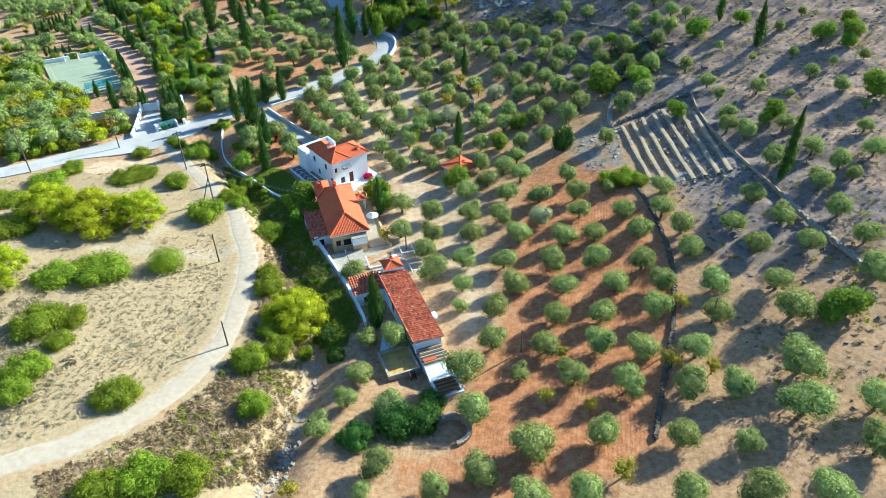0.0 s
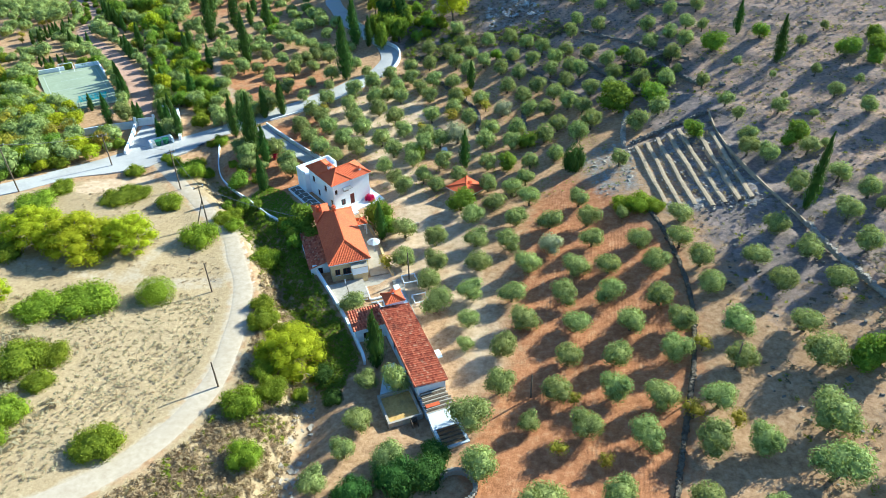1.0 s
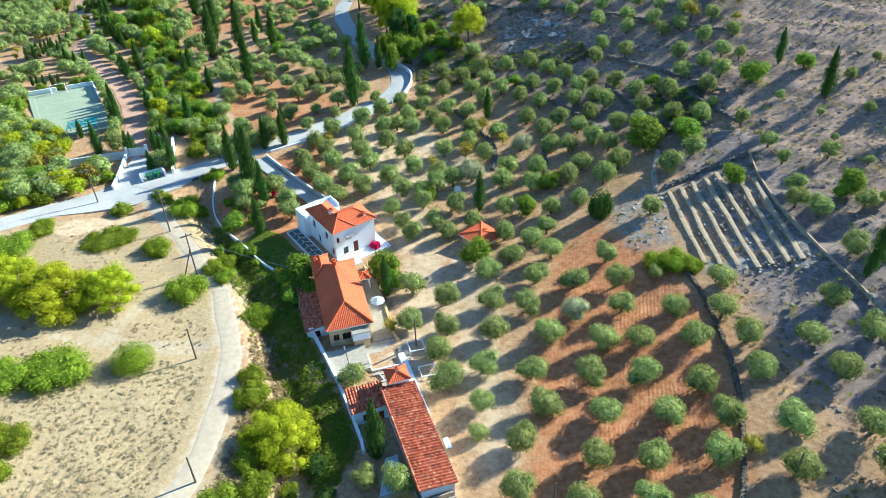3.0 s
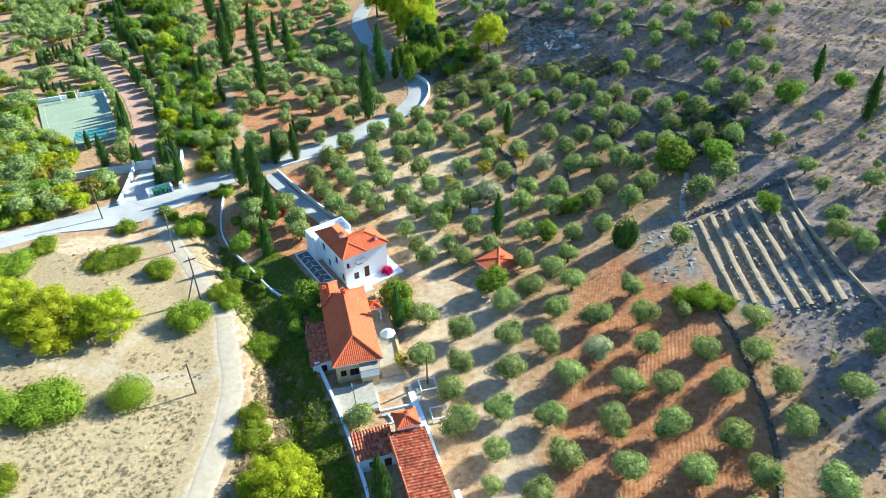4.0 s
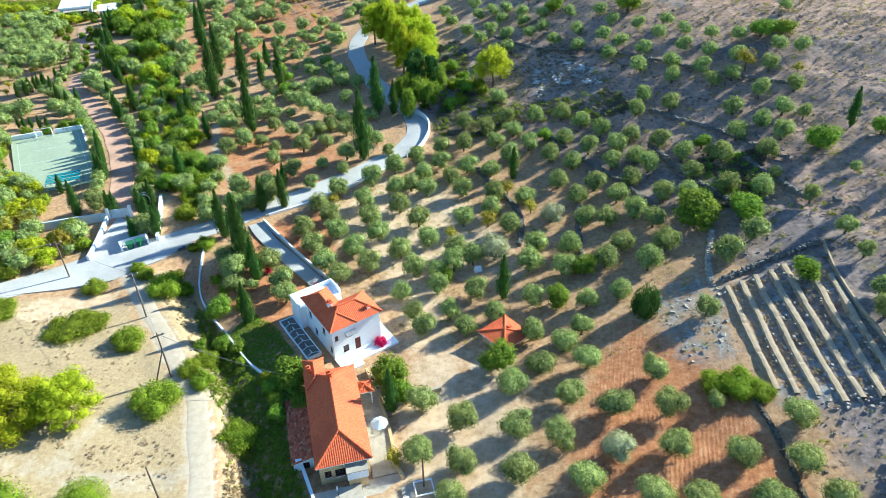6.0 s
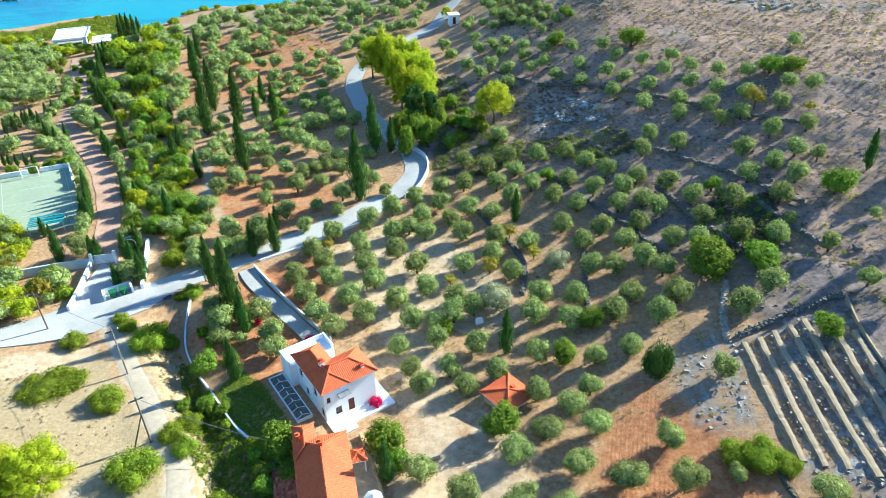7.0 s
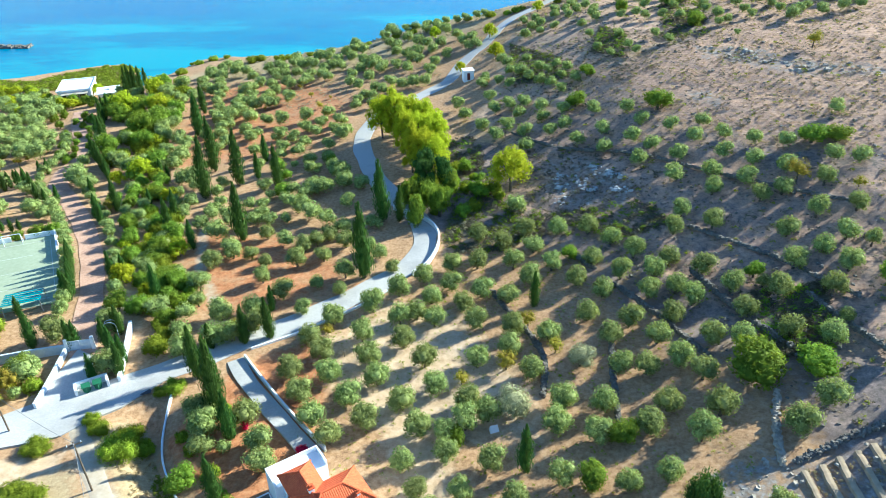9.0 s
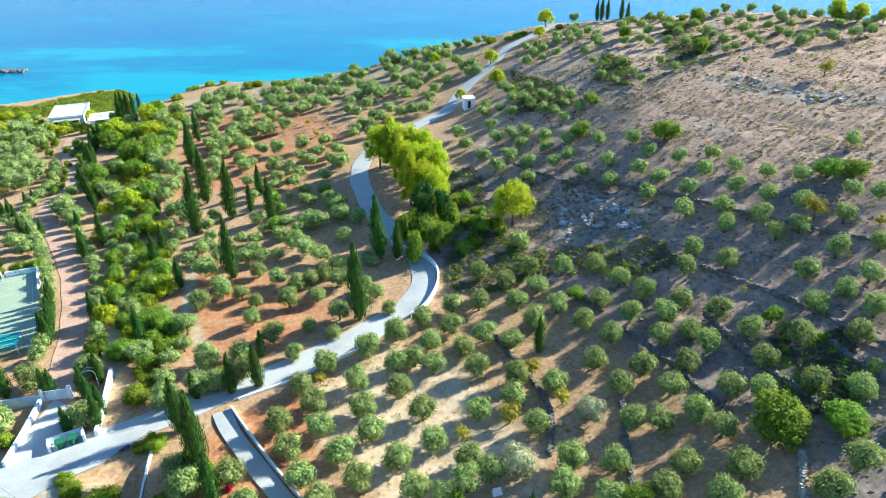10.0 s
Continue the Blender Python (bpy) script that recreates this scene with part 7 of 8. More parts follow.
for k in range(6):
    bm = bmesh.new()
    y = -1.8 + 0.6 * k
    v = [bm.verts.new(p) for p in ((-2.8, y, 2.0), (2.8, y, 2.2), (2.8, y + 0.58, 2.08), (-2.8, y + 0.58, 1.88), (-2.8, y, 2.04), (2.8, y, 2.24), (2.8, y + 0.58, 2.12), (-2.8, y + 0.58, 1.92))]
    for f in STONE_FACES.tolist():
        bm.faces.new([v[i] for i in f])
    part("canvas_strip", bm, BLUETARP, awning)
for px in (-2.7, 2.7):
    for py in (-1.7, 1.7):
        box("post", px - 0.05, py - 0.05, -0.6, px + 0.05, py + 0.05, 2.0, METAL, awning)

# villa by the shore, and the white hut by the far road
villa_z = land(-128, 266)
villa = standing("villa", -133.2, 263.4, villa_z, 20.0, "long low white flat-roofed villa among trees near the shore", "house")
walls_round(villa, 0, 0, 9.6, 12.4, -1.5, 3.0, WHITE, south=((0.8, 2.2, 0.3, 2.2, "window"), (3.4, 4.8, 0.0, 2.2, "door"), (6.2, 8.4, 0.3, 2.2, "window")), east=((2, 3.4, 0.3, 2.2, "window"), (6, 7.4, 0.3, 2.2, "window")))
bm = bmesh.new()
block(bm, -0.3, -0.3, 3.0, 9.9, 12.7, 3.2)
for b_ in ((-0.3, -0.3, 3.2, 9.9, -0.05, 3.5), (-0.3, 12.45, 3.2, 9.9, 12.7, 3.5), (-0.3, -0.05, 3.2, -0.05, 12.45, 3.5), (9.65, -0.05, 3.2, 9.9, 12.45, 3.5)):
    block(bm, *b_)
part("roof", bm, WHITE, villa, "flat white roof with a low parapet")
bm = bmesh.new()
block(bm, 1.2, -2.6, 2.5, 8.8, -0.3, 2.65)
part("porch_roof", bm, CONCRETE, villa)
for px in (1.4, 4.9, 8.5):
    box("porch_post", px, -2.5, -1.5, px + 0.2, -2.3, 2.5, WHITE, villa)
wing_ = standing("villa_wing", -119.2, 261.4, villa_z, 26.0, "small white flat-roofed wing beside the villa", "house")
walls_round(wing_, 0, 0, 6.2, 7.2, -1.5, 2.9, WHITE, south=((1, 2.2, 0.2, 2.2, "window"), (3.6, 4.8, 0.2, 2.2, "window")))
bm = bmesh.new()
block(bm, -0.3, -0.3, 2.9, 6.5, 7.5, 3.15)
block(bm, 2.6, 3.4, 3.15, 3.6, 4.4, 3.6)
part("roof", bm, WHITE, wing_, "flat white roof with a hatch")
roadhut = standing("roadside_hut", -5.2, 239.4, land(-5.2, 239.4), 15, "small white flat-roofed roadside hut", "hut")
walls_round(roadhut, -1.3, -1.3, 1.3, 1.3, -0.6, 2.4, WHITE, south=((0.8, 1.6, 0.0, 1.9, "door"),))
box("roof", -1.5, -1.5, 2.4, 1.5, 1.5, 2.55, WHITE, roadhut)
heap("breakwater", [(-204 + 14 * rr.random(), 340 + 4 * rr.random(), SEA_LEVEL + rr.uniform(-0.6, 0.5), rr.uniform(1.2, 2.4)) for _ in range(90)], STONE, "rough stone breakwater in the sea", "breakwater", 5)

# poles and cables
def utility_pole(x, y, h, arm, label, strut=None):
    z = land(x, y)
    thing = standing("utility_pole", x, y, z, 35, label, "pole", "poles")
    bm = bmesh.new()
    limb(bm, (0, 0, -0.6), (0, 0, h), 0.12, 0.08, 8)
    part("post", bm, WOOD, thing)
    if arm:
        cross = box("crossarm", -0.8, -0.06, h - 0.5, 0.8, 0.06, h - 0.36, WOOD, thing)
        for k in (-0.7, 0.0, 0.7):
            bm = bmesh.new()
            limb(bm, (k, 0, h - 0.36), (k, 0, h - 0.12), 0.06, 0.04)
            part("insulator", bm, BLUEWHITE, cross)
    if strut:
        bm = bmesh.new()
        limb(bm, (strut[0], strut[1], -0.5), (0, 0, h * 0.62), 0.1, 0.08, 6)
        part("strut", bm, WOOD, thing)
    return Vector((x, y, z + h - 0.1))


tops = [utility_pole(-70.4, 108.7, 9.0, True, "tall wooden utility pole with a crossarm"), utility_pole(-44.1, 110.4, 7.6, True, "wooden utility pole with a crossarm by the track"), utility_pole(-36.6, 99.2, 7.2, True, "wooden utility pole propped by a strut beside the track", (-2.2, -0.4)), utility_pole(-31.6, 81.8, 4.8, False, "short bare wooden pole on dry grass"), utility_pole(-26.1, 63.3, 4.0, False, "short wooden pole beside the track"), utility_pole(9.6, 60.2, 3.4, False, "thin bare wooden post in the red soil"), utility_pole(-4.6, 84.5, 4.6, False, "thin dark post beside the garden"), utility_pole(31.8, 60.5, 4.0, False, "thin wooden post on the slope"), utility_pole(-58.6, 118.5, 6.4, True, "wooden utility pole at the road junction")]


def cable(a, b, sag, thick=0.022, label="thin sagging overhead cable"):
    bm = bmesh.new()
    pts = [a.lerp(b, k / 14) - Vector((0, 0, sag * 4 * (k / 14) * (1 - k / 14))) for k in range(15)]
    for p, q in zip(pts, pts[1:]):
        limb(bm, p, q, thick, thick, 4)
    me = bpy.data.meshes.new("cable")
    bm.to_mesh(me)
    bm.free()
    me.materials.append(CABLE)
    tagged(new("cable", me), label, "cable", "overhead cables")


cable(tops[1], tops[2], 0.5)
cable(tops[0], tops[8], 0.6)
cable(tops[8], tops[1], 0.5)
cable(tops[2], Vector((-19.5, 98.0, -0.5)), 0.8, 0.035, "pale thick service cable to the long house")
pit = standing("round_basin", 0.9, 48.8, land(0.9, 48.8), 0, "round stone basin sunk beside the grove", "basin")
bm = bmesh.new()
for k in range(18):
    a = math.radians(-70 + 12 * k)
    block(bm, 1.9 * math.cos(a) - 0.22, 1.9 * math.sin(a) - 0.22, -0.8, 1.9 * math.cos(a) + 0.22, 1.9 * math.sin(a) + 0.22, 0.42)
part("rim", bm, PALESTONE, pit)

# ---- scrub, grass and rocks ----
def scatter(count, corners, seed, keep=None):
    r = np.random.default_rng(seed)
    c = np.array(corners)
    lo, hi = c.min(0), c.max(0)
    p = lo + (hi - lo) * r.random((count * 3, 2))
    ok = inside(p[:, 0], p[:, 1], corners)
    if keep is not None:
        ok &= keep(p[:, 0], p[:, 1], r)
    return p[ok][:count]


def off_ways(x, y, r):
    return (away(x, y, TRACK) > 2.6) & (away(x, y, ROAD) > 3.0) & (away(x, y, DRIVE) > 2.2)


def patchy(x, y, r):
    return off_ways(x, y, r) & (wobble(x, y, 3.1, 5.0) + wobble(x, y, 1.3, 9.0) * 0.6 + r.normal(0, 0.5, len(x)) > 0.1)


tuft_shapes = [spray(rng, [(rng.uniform(-0.4, 0.4), rng.uniform(-0.4, 0.4), 0.3, 0.6, 0.5) for _ in range(2)], 14, 0.42, 0.6, 0.3, 0.0, 0.0) for _ in range(6)]


def tufts(name, points, lo, hi, mat, label):
    r = np.random.default_rng(len(points))
    places = [(x, y, s_, s_ * 0.6) for (x, y), s_ in zip(points, r.uniform(lo, hi, len(points)))]
    joined(name, places, tuft_shapes, mat, label, "scrub")


PLATEAU = [(-80, 40), (-45, 40), (-31, 52), (-28.5, 70), (-31, 86), (-38, 98), (-48, 111), (-62, 112), (-90, 100)]
tufts("dry_grass", scatter(2400, PLATEAU, 1, patchy), 0.16, 0.4, DRY, "tufts of dry straw-coloured grass and twigs")
GREYSCRUB = foliage("grey-green heather", (0.3, 0.27, 0.165), (0.52, 0.47, 0.3), (0.52, 0.46, 0.28), 0.4, 0.8, 0.45)
tufts("grey_scrub", scatter(4000, [(-72, 48), (-45, 42), (-33, 52), (-29, 66), (-30, 80), (-45, 82), (-70, 78)], 2, off_ways), 0.16, 0.42, GREYSCRUB, "low grey-green heathery scrub on dry ground")
HILLSIDE = [(34, 40), (52, 40), (90, 60), (110, 130), (110, 250), (60, 290), (10, 290), (0, 200), (12, 165), (26, 140), (34, 118), (50, 112), (50, 92), (34, 90)]
HEATH = foliage("dark hillside heath", (0.085, 0.085, 0.055), (0.22, 0.195, 0.125), (0.23, 0.2, 0.1), 0.4, 0.8)
tufts("hill_scrub", scatter(6500, HILLSIDE, 3, patchy), 0.25, 0.62, HEATH, "low dark scrub dotted over the hillside")
tufts("hill_scrub", scatter(2000, HILLSIDE, 4, off_ways), 0.3, 0.8, BUSH, "low green shrubs dotted over the hillside")
HILLTOP = [(17, 222), (26, 201), (37, 185), (49, 173), (61, 165), (110, 140), (110, 240), (80, 262), (56, 254), (36, 230)]
GORSE = foliage("yellow-green gorse", (0.23, 0.165, 0.08), (0.44, 0.345, 0.18), (0.44, 0.35, 0.15), 0.3, 0.8, 0.4)
tufts("hilltop_scrub", scatter(6500, HILLTOP, 14, off_ways), 0.22, 0.5, GORSE, "low yellow-green cushions of scrub all over the hilltop")
for seed, corners in ((15, [(4, 232), (22, 246), (44, 236), (48, 222), (30, 208), (10, 214)]), (16, [(-4, 176), (2, 196), (22, 190), (32, 172), (22, 160), (6, 166)])):
    tufts("dark_scrub", scatter(650, corners, seed, off_ways), 0.3, 0.75, HEATH, "dense dark scrub on the shaded slope")
# the last patch also stands in for shade of the lone pine and trees
THICK_SCRUB = ([(-12, 206), (-2, 205), (1, 178), (-6, 174), (-10, 184)], [(1, 178), (11, 170), (27, 168), (30, 160), (21, 159), (4, 166)], [(6, 256), (18, 234), (20, 220), (7, 227)], [(46, 259), (59, 270), (51, 228), (41, 229)], [(37, 142), (46, 142), (43, 129), (34, 129)], [(29, 248), (34, 240), (31, 223), (25, 232)], [(-8, 166), (-6, 176), (4, 177), (10, 168), (4, 161), (-5, 161)])
for seed, corners in enumerate(THICK_SCRUB):
    tufts("dark_scrub", scatter(900, corners, 70 + seed, patchy), 0.35, 0.95, HEATH, "thick dark green scrub on the stony slope")
    tufts("dark_scrub", scatter(160, corners, 80 + seed, off_ways), 0.5, 1.2, CITRUS, "dark leafy shrubs among the scrub")
SHORE_BANK = [(-172, 280), (-170, 292), (-158, 290), (-152, 300), (-140, 309), (-128, 310), (-118, 300), (-117, 288), (-122, 280), (-137, 284), (-146, 280)]
tufts("shore_scrub", scatter(2300, SHORE_BANK, 90, off_ways), 0.7, 1.7, BUSH, "low green bushes on the bank between the villa and the sea")
tufts("shore_scrub", scatter(700, SHORE_BANK, 91, off_ways), 0.6, 1.3, GORSE, "yellow-green scrub on the bank above the sea")
tufts("hill_scrub", scatter(3800, [(47, 66), (110, 70), (110, 172), (62, 166), (50, 130)], 18, off_ways), 0.18, 0.5, GORSE, "low yellow-green cushions of scrub on the slope")
tufts("dry_grass", scatter(2400, HILLSIDE, 5, off_ways), 0.2, 0.5, DRY, "tufts of dry grass over the hillside")
BANK = [(-25, 90), (-21, 82), (-18, 70), (-16.6, 58), (-18, 44), (-36, 38), (-40, 43), (-28, 54), (-24.5, 64), (-24, 76), (-28, 90)]
BROWN = foliage("brown dry shrubs", (0.24, 0.175, 0.09), (0.5, 0.39, 0.23), (0.48, 0.37, 0.2), 0.4, 0.8, 0.42)
tufts("dry_scrub", scatter(2600, BANK, 6, off_ways), 0.25, 0.7, BROWN, "brown dry scrub on the bank of the gully")
tufts("dry_scrub", scatter(700, [(-46, 121), (-40, 117), (-33, 105), (-27, 95), (-24, 91), (-27, 89), (-35, 99), (-43, 111), (-48, 117)], 17, off_ways), 0.25, 0.65, BROWN, "brown dry scrub beside the gully")
tufts("dead_shrubs", scatter(190, [(-62, 62), (-52, 74), (-46, 70), (-43, 58), (-46, 50), (-58, 48)], 93, off_ways), 0.55, 1.25, GREYSCRUB, "grey-brown dead shrubs on dry ground")
tufts("bank_shrubs", scatter(240, BANK, 94, off_ways), 0.45, 0.95, BROWN, "brown and ochre shrubs on the bank of the gully")
tufts("bank_shrubs", scatter(110, BANK, 95, off_ways), 0.4, 0.8, GORSE, "yellow-green shrubs on the bank of the gully")
tufts("green_scrub", scatter(800, BANK, 7, patchy), 0.3, 0.8, BUSH, "green scrub on the bank of the gully")
IVY = [(-40, 116), (-36, 112), (-28, 101), (-22.6, 96), (-18.4, 86), (-12.6, 74), (-10.4, 68), (-13, 62), (-16, 66), (-19, 76), (-24, 86), (-31, 97)]
tufts("gully_ivy", scatter(5500, IVY, 8), 0.3, 0.75, CITRUS, "dark green ivy and creepers along the gully")
tufts("lawn_grass", scatter(2600, [(-27, 99), (-23, 98.4), (-20.2, 101.2), (-26.2, 109.4), (-30, 112), (-32, 108)], 11), 0.16, 0.34, CITRUS, "short dark green garden grass below the house")
tufts("grove_weeds", scatter(1600, [(-20, 110), (30, 100), (28, 160), (-8, 165), (-30, 142)], 9, off_ways), 0.15, 0.4, BUSH, "thin green weeds between the olive trees")
tufts("terrace_weeds", scatter(700, [(33.5, 112), (46, 114), (46, 92), (33.5, 93)], 92), 0.15, 0.4, GORSE, "dry weeds between the terrace ledges")
tufts("far_scrub", scatter(2600, [(-100, 262), (-90, 300), (-40, 312), (10, 318), (40, 305), (10, 250), (-40, 230)], 10, off_ways), 0.3, 0.9, GREYSCRUB, "low scrub on the headland")


WHITEROCK = surface("bleached limestone", (0.38, 0.37, 0.36), (0.62, 0.61, 0.59), 0.9, 2.0, 0.8, 0.6, 0.05, (0.34, 0.33, 0.31))


def outcrop(name, corners, count, seed, lo, hi, label, mat=PALESTONE):
    r = np.random.default_rng(seed)
    pts = scatter(count, corners, seed)
    heap(name, [(x, y, z - 0.1, r.uniform(lo, hi) * (1 if r.random() < 0.85 else 1.8)) for (x, y), z in zip(pts, lie(pts[:, 0], pts[:, 1]))], mat, label, "rocks", seed, 0.4)


outcrop("rock_outcrop", [(24, 110), (30, 114), (33, 112), (31, 100), (27, 97), (24.5, 102)], 130, 31, 0.14, 0.42, "pale limestone outcrop beside the terraces")
outcrop("rock_outcrop", [(33, 93), (46, 92), (46, 89), (33, 91)], 80, 32, 0.14, 0.4, "pale broken limestone at the foot of the terraces")
for seed, (corners, count) in enumerate((([(12.4, 184), (15.3, 181), (15.5, 176.6), (13.4, 171), (11.6, 172), (13, 177)], 60), ([(16.6, 181), (18.2, 179.4), (19.4, 174), (17.8, 173.8), (16.6, 177)], 34), ([(18.8, 183), (20.4, 182), (25.8, 175.5), (25.4, 174), (21.7, 177), (19.2, 179.4)], 60), ([(22, 174), (26, 171.8), (25.4, 170.2), (21.8, 172.3)], 26))):
    outcrop("rock_outcrop", corners, count // 2, 130 + seed, 0.25, 0.85, "bluish white limestone outcrop on the shaded hillside", WHITEROCK)
outcrop("rock_outcrop", [(48.5, 221.0), (57.8, 213.4), (63.7, 205.0), (73.3, 198.5), (72.3, 196.3), (61.0, 200.5), (48.0, 214.5)], 90, 34, 0.3, 0.9, "pale limestone band across the hilltop")
outcrop("loose_stones", HILLSIDE, 2600, 35, 0.15, 0.55, "loose grey stones over the hillside", STONE)
outcrop("loose_stones", [(33.5, 112), (46, 115), (46, 92), (33.5, 93)], 120, 36, 0.12, 0.35, "loose pale stones between the terraces")
outcrop("gully_stones", [(-17, 70), (-14.6, 62), (-14.8, 54), (-16, 44), (-20, 40), (-17.8, 52), (-17.2, 62)], 260, 37, 0.15, 0.6, "pale stones in the dry stream bed")
outcrop("gully_stones", [(-36, 106), (-24, 88), (-18.5, 74), (-17, 70), (-19.6, 76), (-26, 88), (-37, 104)], 120, 38, 0.15, 0.5, "pale stones in the dry stream bed")
outcrop("cliff_rocks", [(-122, 302), (-120, 286), (-113, 282), (-109, 296), (-106, 308), (-111, 306), (-114, 290), (-119, 292)], 110, 39, 0.6, 1.8, "dark cliff rocks at the shore", STONE)

# ---- thickets and orchards on the far side of the road ----
more_olives, more_bushes, more_leafy = [], [], []


def clear_of_drive(x, y, r):
    return off_ways(x, y, r) & (away(x, y, DRIVE) > 5.6)


def thicket(corners, count, seed, mix, lo, hi, gap=1.6, singly=True):
    """Plants of several kinds standing close together; olives, and what is too far to tell apart, are gathered for one growth."""
    r = np.random.default_rng(seed)
    set_ = []
    for x, y in scatter(count * 4, corners, seed, clear_of_drive):
        if len(set_) < count and all((x - a) ** 2 + (y - b) ** 2 > gap * gap for a, b in set_):
            set_.append((x, y))
            name, kinds, tall, words, cat = mix[r.integers(len(mix))]
            s_ = r.uniform(lo, hi)
            if name == "olive_tree":
                more_olives.append((x, y, s_, s_ * tall))
            elif not singly and name == "bush":
                more_bushes.append((x, y, s_, s_ * tall))
            elif not singly and name == "green_tree":
                more_leafy.append((x, y, s_, s_ * tall))
            else:
                plant(name, kinds[r.integers(len(kinds))], x, y, s_, s_ * tall, r.uniform(0, 360), words, cat)


GREEN = ("bush", LOW_BUSHES, 1.5, "dense green bush in a thicket", "bush")
LEAFY = ("green_tree", CITRUS_KINDS, 1.0, "leafy green tree in a thicket", "tree")
GREY = ("olive_tree", OLIVES, 1.0, "grey-green olive tree in a dense stand", "tree")
GOLD = ("small_tree", YELLOW_KINDS, 1.0, "bush with yellowing leaves", "bush")
BRIGHT = ("pine_tree", YOUNG_PINES, 0.9, "bright yellow-green young pine", "tree")
thicket([(-63, 121), (-61, 131), (-73, 128), (-79, 139), (-92, 161), (-110, 168), (-104, 140), (-86, 112), (-74, 112)], 170, 51, [GREEN, GREY, LEAFY, GREEN, GOLD, GREY, BRIGHT], 1.5, 2.7, 1.9)
thicket([(-47, 134), (-50, 143), (-58, 150), (-66, 165), (-72, 180), (-66, 186), (-56, 168), (-47, 150), (-42, 138)], 36, 52, [GREEN, LEAFY, GREEN, GREY, BRIGHT], 1.2, 2.3, 1.9)
thicket([(-72, 180), (-84, 200), (-100, 245), (-112, 262), (-92, 266), (-82, 230), (-74, 200), (-64, 184)], 60, 53, [GREEN, LEAFY, GREEN, GREY], 1.5, 2.9, 2.3, False)
thicket([(-100, 168), (-92, 166), (-84, 172), (-96, 190), (-105, 205), (-118, 235), (-150, 240), (-150, 190), (-120, 176)], 40, 54, [GREY, GREY, GREEN, GREY], 1.5, 2.5, 2.6, False)
thicket([(-118, 240), (-110, 252), (-135, 264), (-150, 282), (-165, 284), (-165, 245)], 70, 55, [GREY, GREEN, BRIGHT], 1.5, 2.6, 2.2, False)
thicket([(-50, 140), (-46, 137), (-43, 140), (-47, 150), (-52, 158), (-56, 168), (-61, 166), (-55, 152)], 26, 63, [GREEN, LEAFY, LEAFY, GREEN, GREY], 1.2, 2.2, 1.7)
thicket([(-89.9, 144.7), (-82.4, 147.3), (-74.3, 142.1), (-70.0, 134.0), (-67.5, 125.4), (-68.7, 120.0), (-73.5, 115.4)], 46, 64, [GREY, GREEN, GOLD, GREY, BRIGHT], 1.3, 2.2, 1.9)
thicket([(-65.5, 130.6), (-62.7, 132.3), (-59.6, 126.0), (-60.7, 122.9), (-63.7, 126.6)], 7, 65, [GREY, BRIGHT, GREEN], 1.0, 1.6, 1.4)
thicket([(-38, 104), (-34, 106), (-24, 97), (-22, 90), (-20.5, 92), (-24, 99), (-33, 108)], 14, 58, [GREEN, LEAFY], 0.8, 1.5, 1.4)
thicket([(-38, 120), (-34, 126), (-30, 121), (-31, 112)], 7, 59, [GREY, GREY, GREEN], 1.0, 1.4, 2.6)
thicket([(-47, 201), (-31, 198), (-24, 180), (-21, 174), (-30, 168), (-40, 176)], 6, 61, [GREY, LEAFY], 1.4, 1.9, 5.0, False)
thicket([(-16, 184), (-11, 196), (-2, 190), (3, 178), (-4, 172), (-9, 173)], 26, 62, [GREEN, LEAFY, GREEN], 0.9, 1.9, 1.8, False)
joined("dense_olive_trees", more_olives, far_shapes, OLIVE, "dense stand of grey-green olive trees", "trees")
bush_shapes = [spray(rng, bush_lobes(rng, 9), 800, 0.1, 0.9, 0.05) for _ in range(3)]
joined("far_bushes", more_bushes, bush_shapes, BUSH, "far dense green bushes", "bushes")
leafy_shapes = [spray(rng, olive_lobes(rng, 7), 800, 0.11, 0.9, 0.05) for _ in range(3)]
joined("far_green_trees", more_leafy, leafy_shapes, CITRUS, "far leafy green trees", "trees")
for x, y, r in ((-21.8, 117.2, 0.9), (-11.6, 106.4, 1.0), (-20.9, 116.6, 0.9), (-29.8, 121, 0.6)):
    plant("bougainvillea", (leaf_mesh("bougainvillea crown", *spray(rng, bush_lobes(rng, 7), 1100, 0.08, 0.9, 0.1), MAGENTA), trunk_mesh("bougainvillea trunk", rng, [], 0.06, 0.3, BARK)), x, y, r, 1.9, 0, "magenta bougainvillea in full flower by a white wall", "shrub")

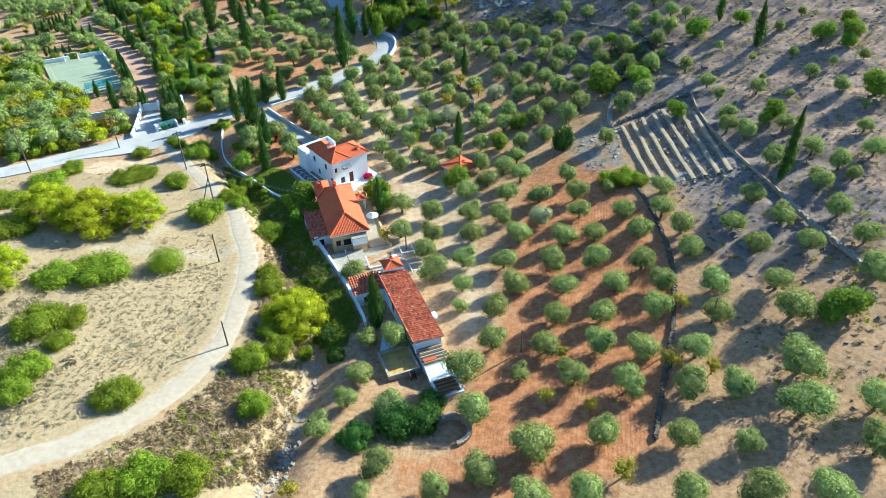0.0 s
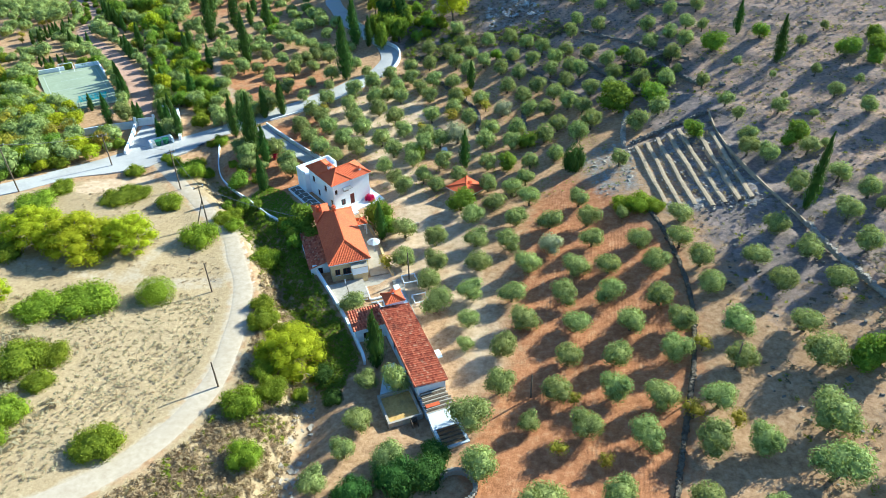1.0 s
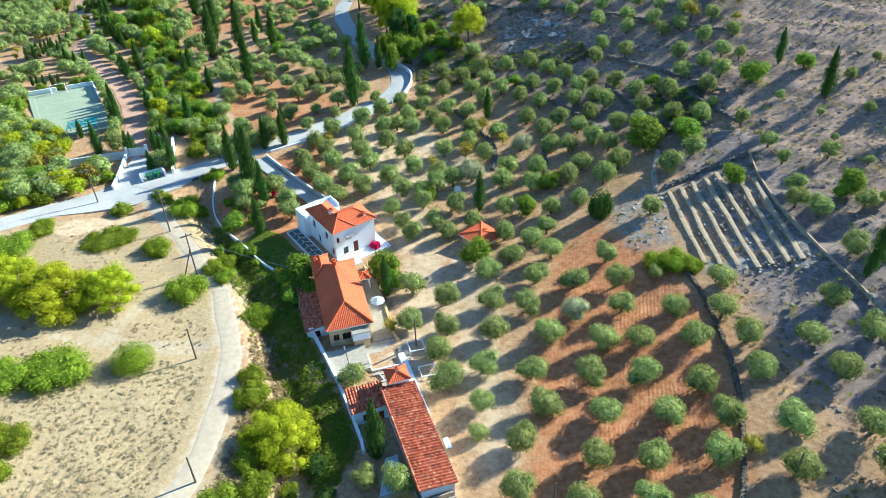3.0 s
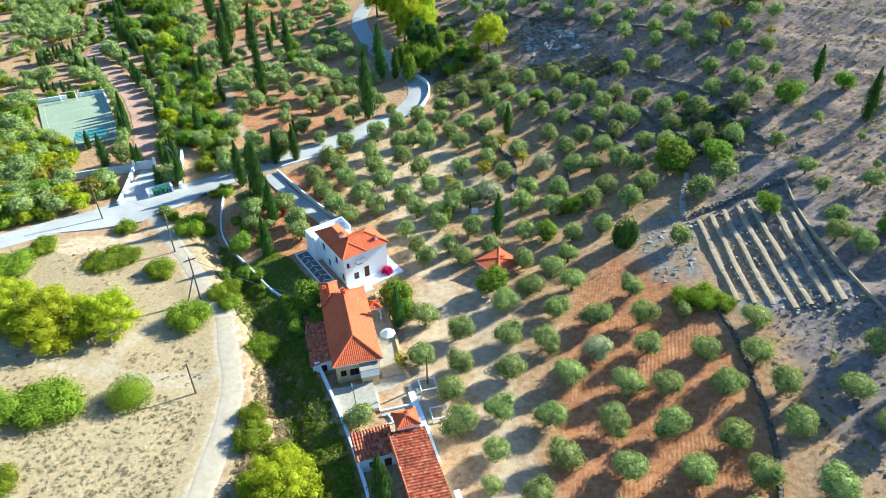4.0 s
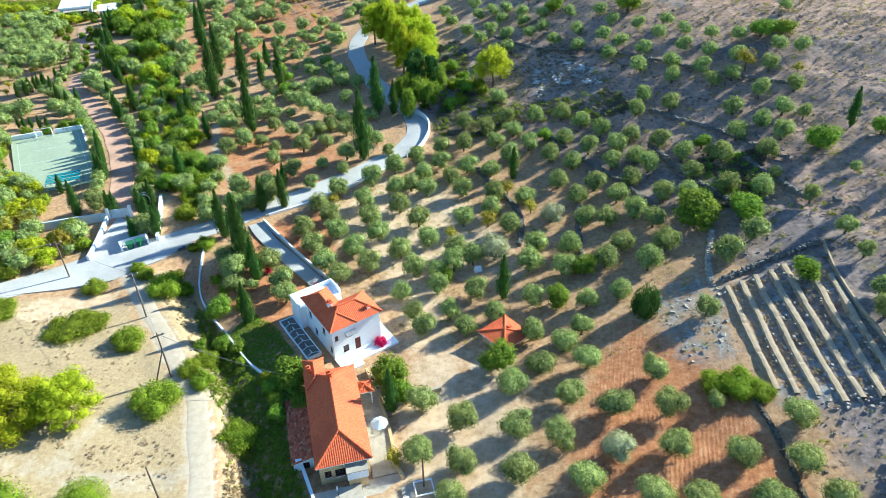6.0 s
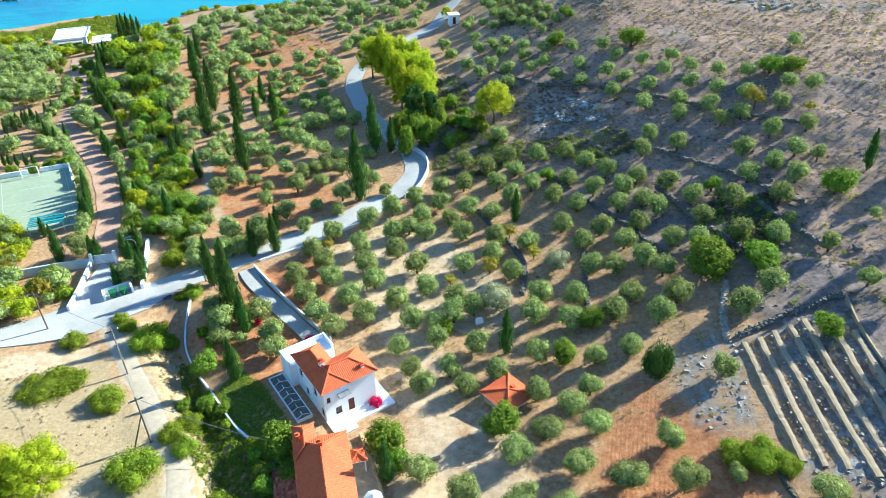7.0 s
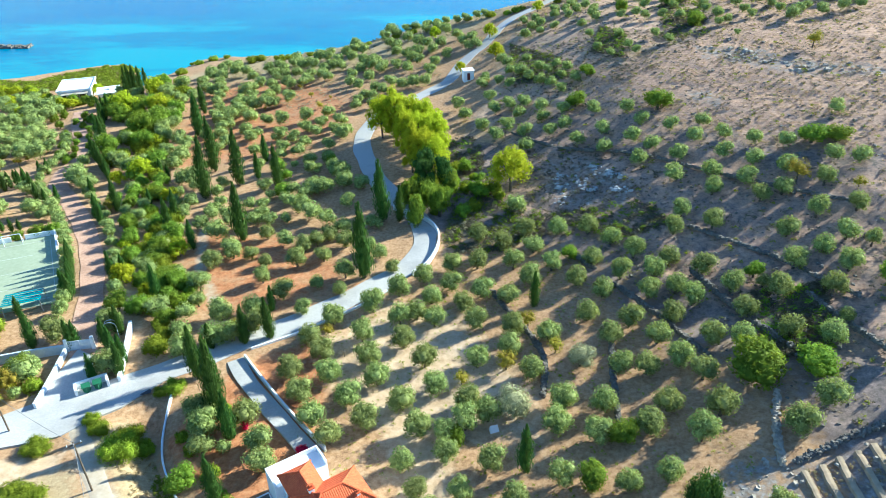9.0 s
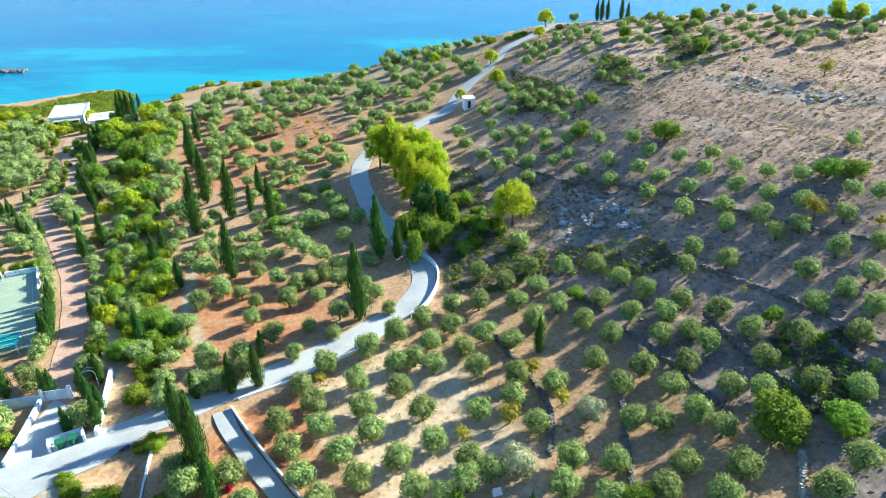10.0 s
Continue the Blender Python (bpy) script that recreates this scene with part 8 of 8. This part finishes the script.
# small things: a folded sheet, a crate, an arch over the steps and a tarred patch
sheet_ = standing("plastic_sheet", 1.1, 121.5, land(1.1, 121.5), 20, "white plastic sheet folded over on bare soil", "sheet")
bm = bmesh.new()
ring = [bm.verts.new(p) for p in ((-0.6, -0.4, -0.05), (0.6, -0.35, -0.05), (0.5, 0.1, 0.75), (-0.45, 0.05, 0.85), (-0.5, 0.5, -0.05), (0.55, 0.45, -0.05))]
for f in ((0, 1, 2, 3), (3, 2, 5, 4), (0, 3, 4), (1, 5, 2)):
    bm.faces.new([ring[k] for k in f])
part("fold", bm, WHITE, sheet_)
crate = standing("crate", 4.9, 106.1, land(4.9, 106.1), 25, "small blue plastic crate beside the brick hut", "crate")
for b_ in ((-0.4, -0.3, -0.1, 0.4, 0.3, 0.06), (-0.4, -0.3, 0.06, 0.4, -0.26, 0.4), (-0.4, 0.26, 0.06, 0.4, 0.3, 0.4), (-0.4, -0.26, 0.06, -0.36, 0.26, 0.4), (0.36, -0.26, 0.06, 0.4, 0.26, 0.4)):
    box("crate_side", *b_, BLUETARP, crate)
arch = standing("garden_arch", -54.7, 138.1, land(-54.7, 138.1), 12, "pale metal garden arch over the steps", "arch")
for k in (-1, 1):
    for d in (-0.35, 0.35):
        bm = bmesh.new()
        limb(bm, (0.9 * k, d, -0.3), (0.9 * k, d, 1.9), 0.06, 0.06)
        part("post", bm, BLUEWHITE, arch)
for d in (-0.35, 0.35):
    bm = bmesh.new()
    for a in range(6):
        u, v = math.pi * a / 6, math.pi * (a + 1) / 6
        limb(bm, (0.9 * math.cos(u), d, 1.9 + 0.7 * math.sin(u)), (0.9 * math.cos(v), d, 1.9 + 0.7 * math.sin(v)), 0.06, 0.06)
    part("hoop", bm, BLUEWHITE, arch)
TAR = surface("dark tar", (0.05, 0.05, 0.055), (0.1, 0.1, 0.105), 0.8)
tar = build("tar_patch", [(-45.2 + 1.0 * math.cos(k * math.tau / 14) * (1 + 0.12 * math.sin(3 * k)), 126.7 + 0.65 * math.sin(k * math.tau / 14), land(-45.2, 126.7) + 0.15) for k in range(14)], [tuple(range(14))], TAR)
tagged(tar, "dark round tarred patch on the pale asphalt", "road patch", kind="structure")
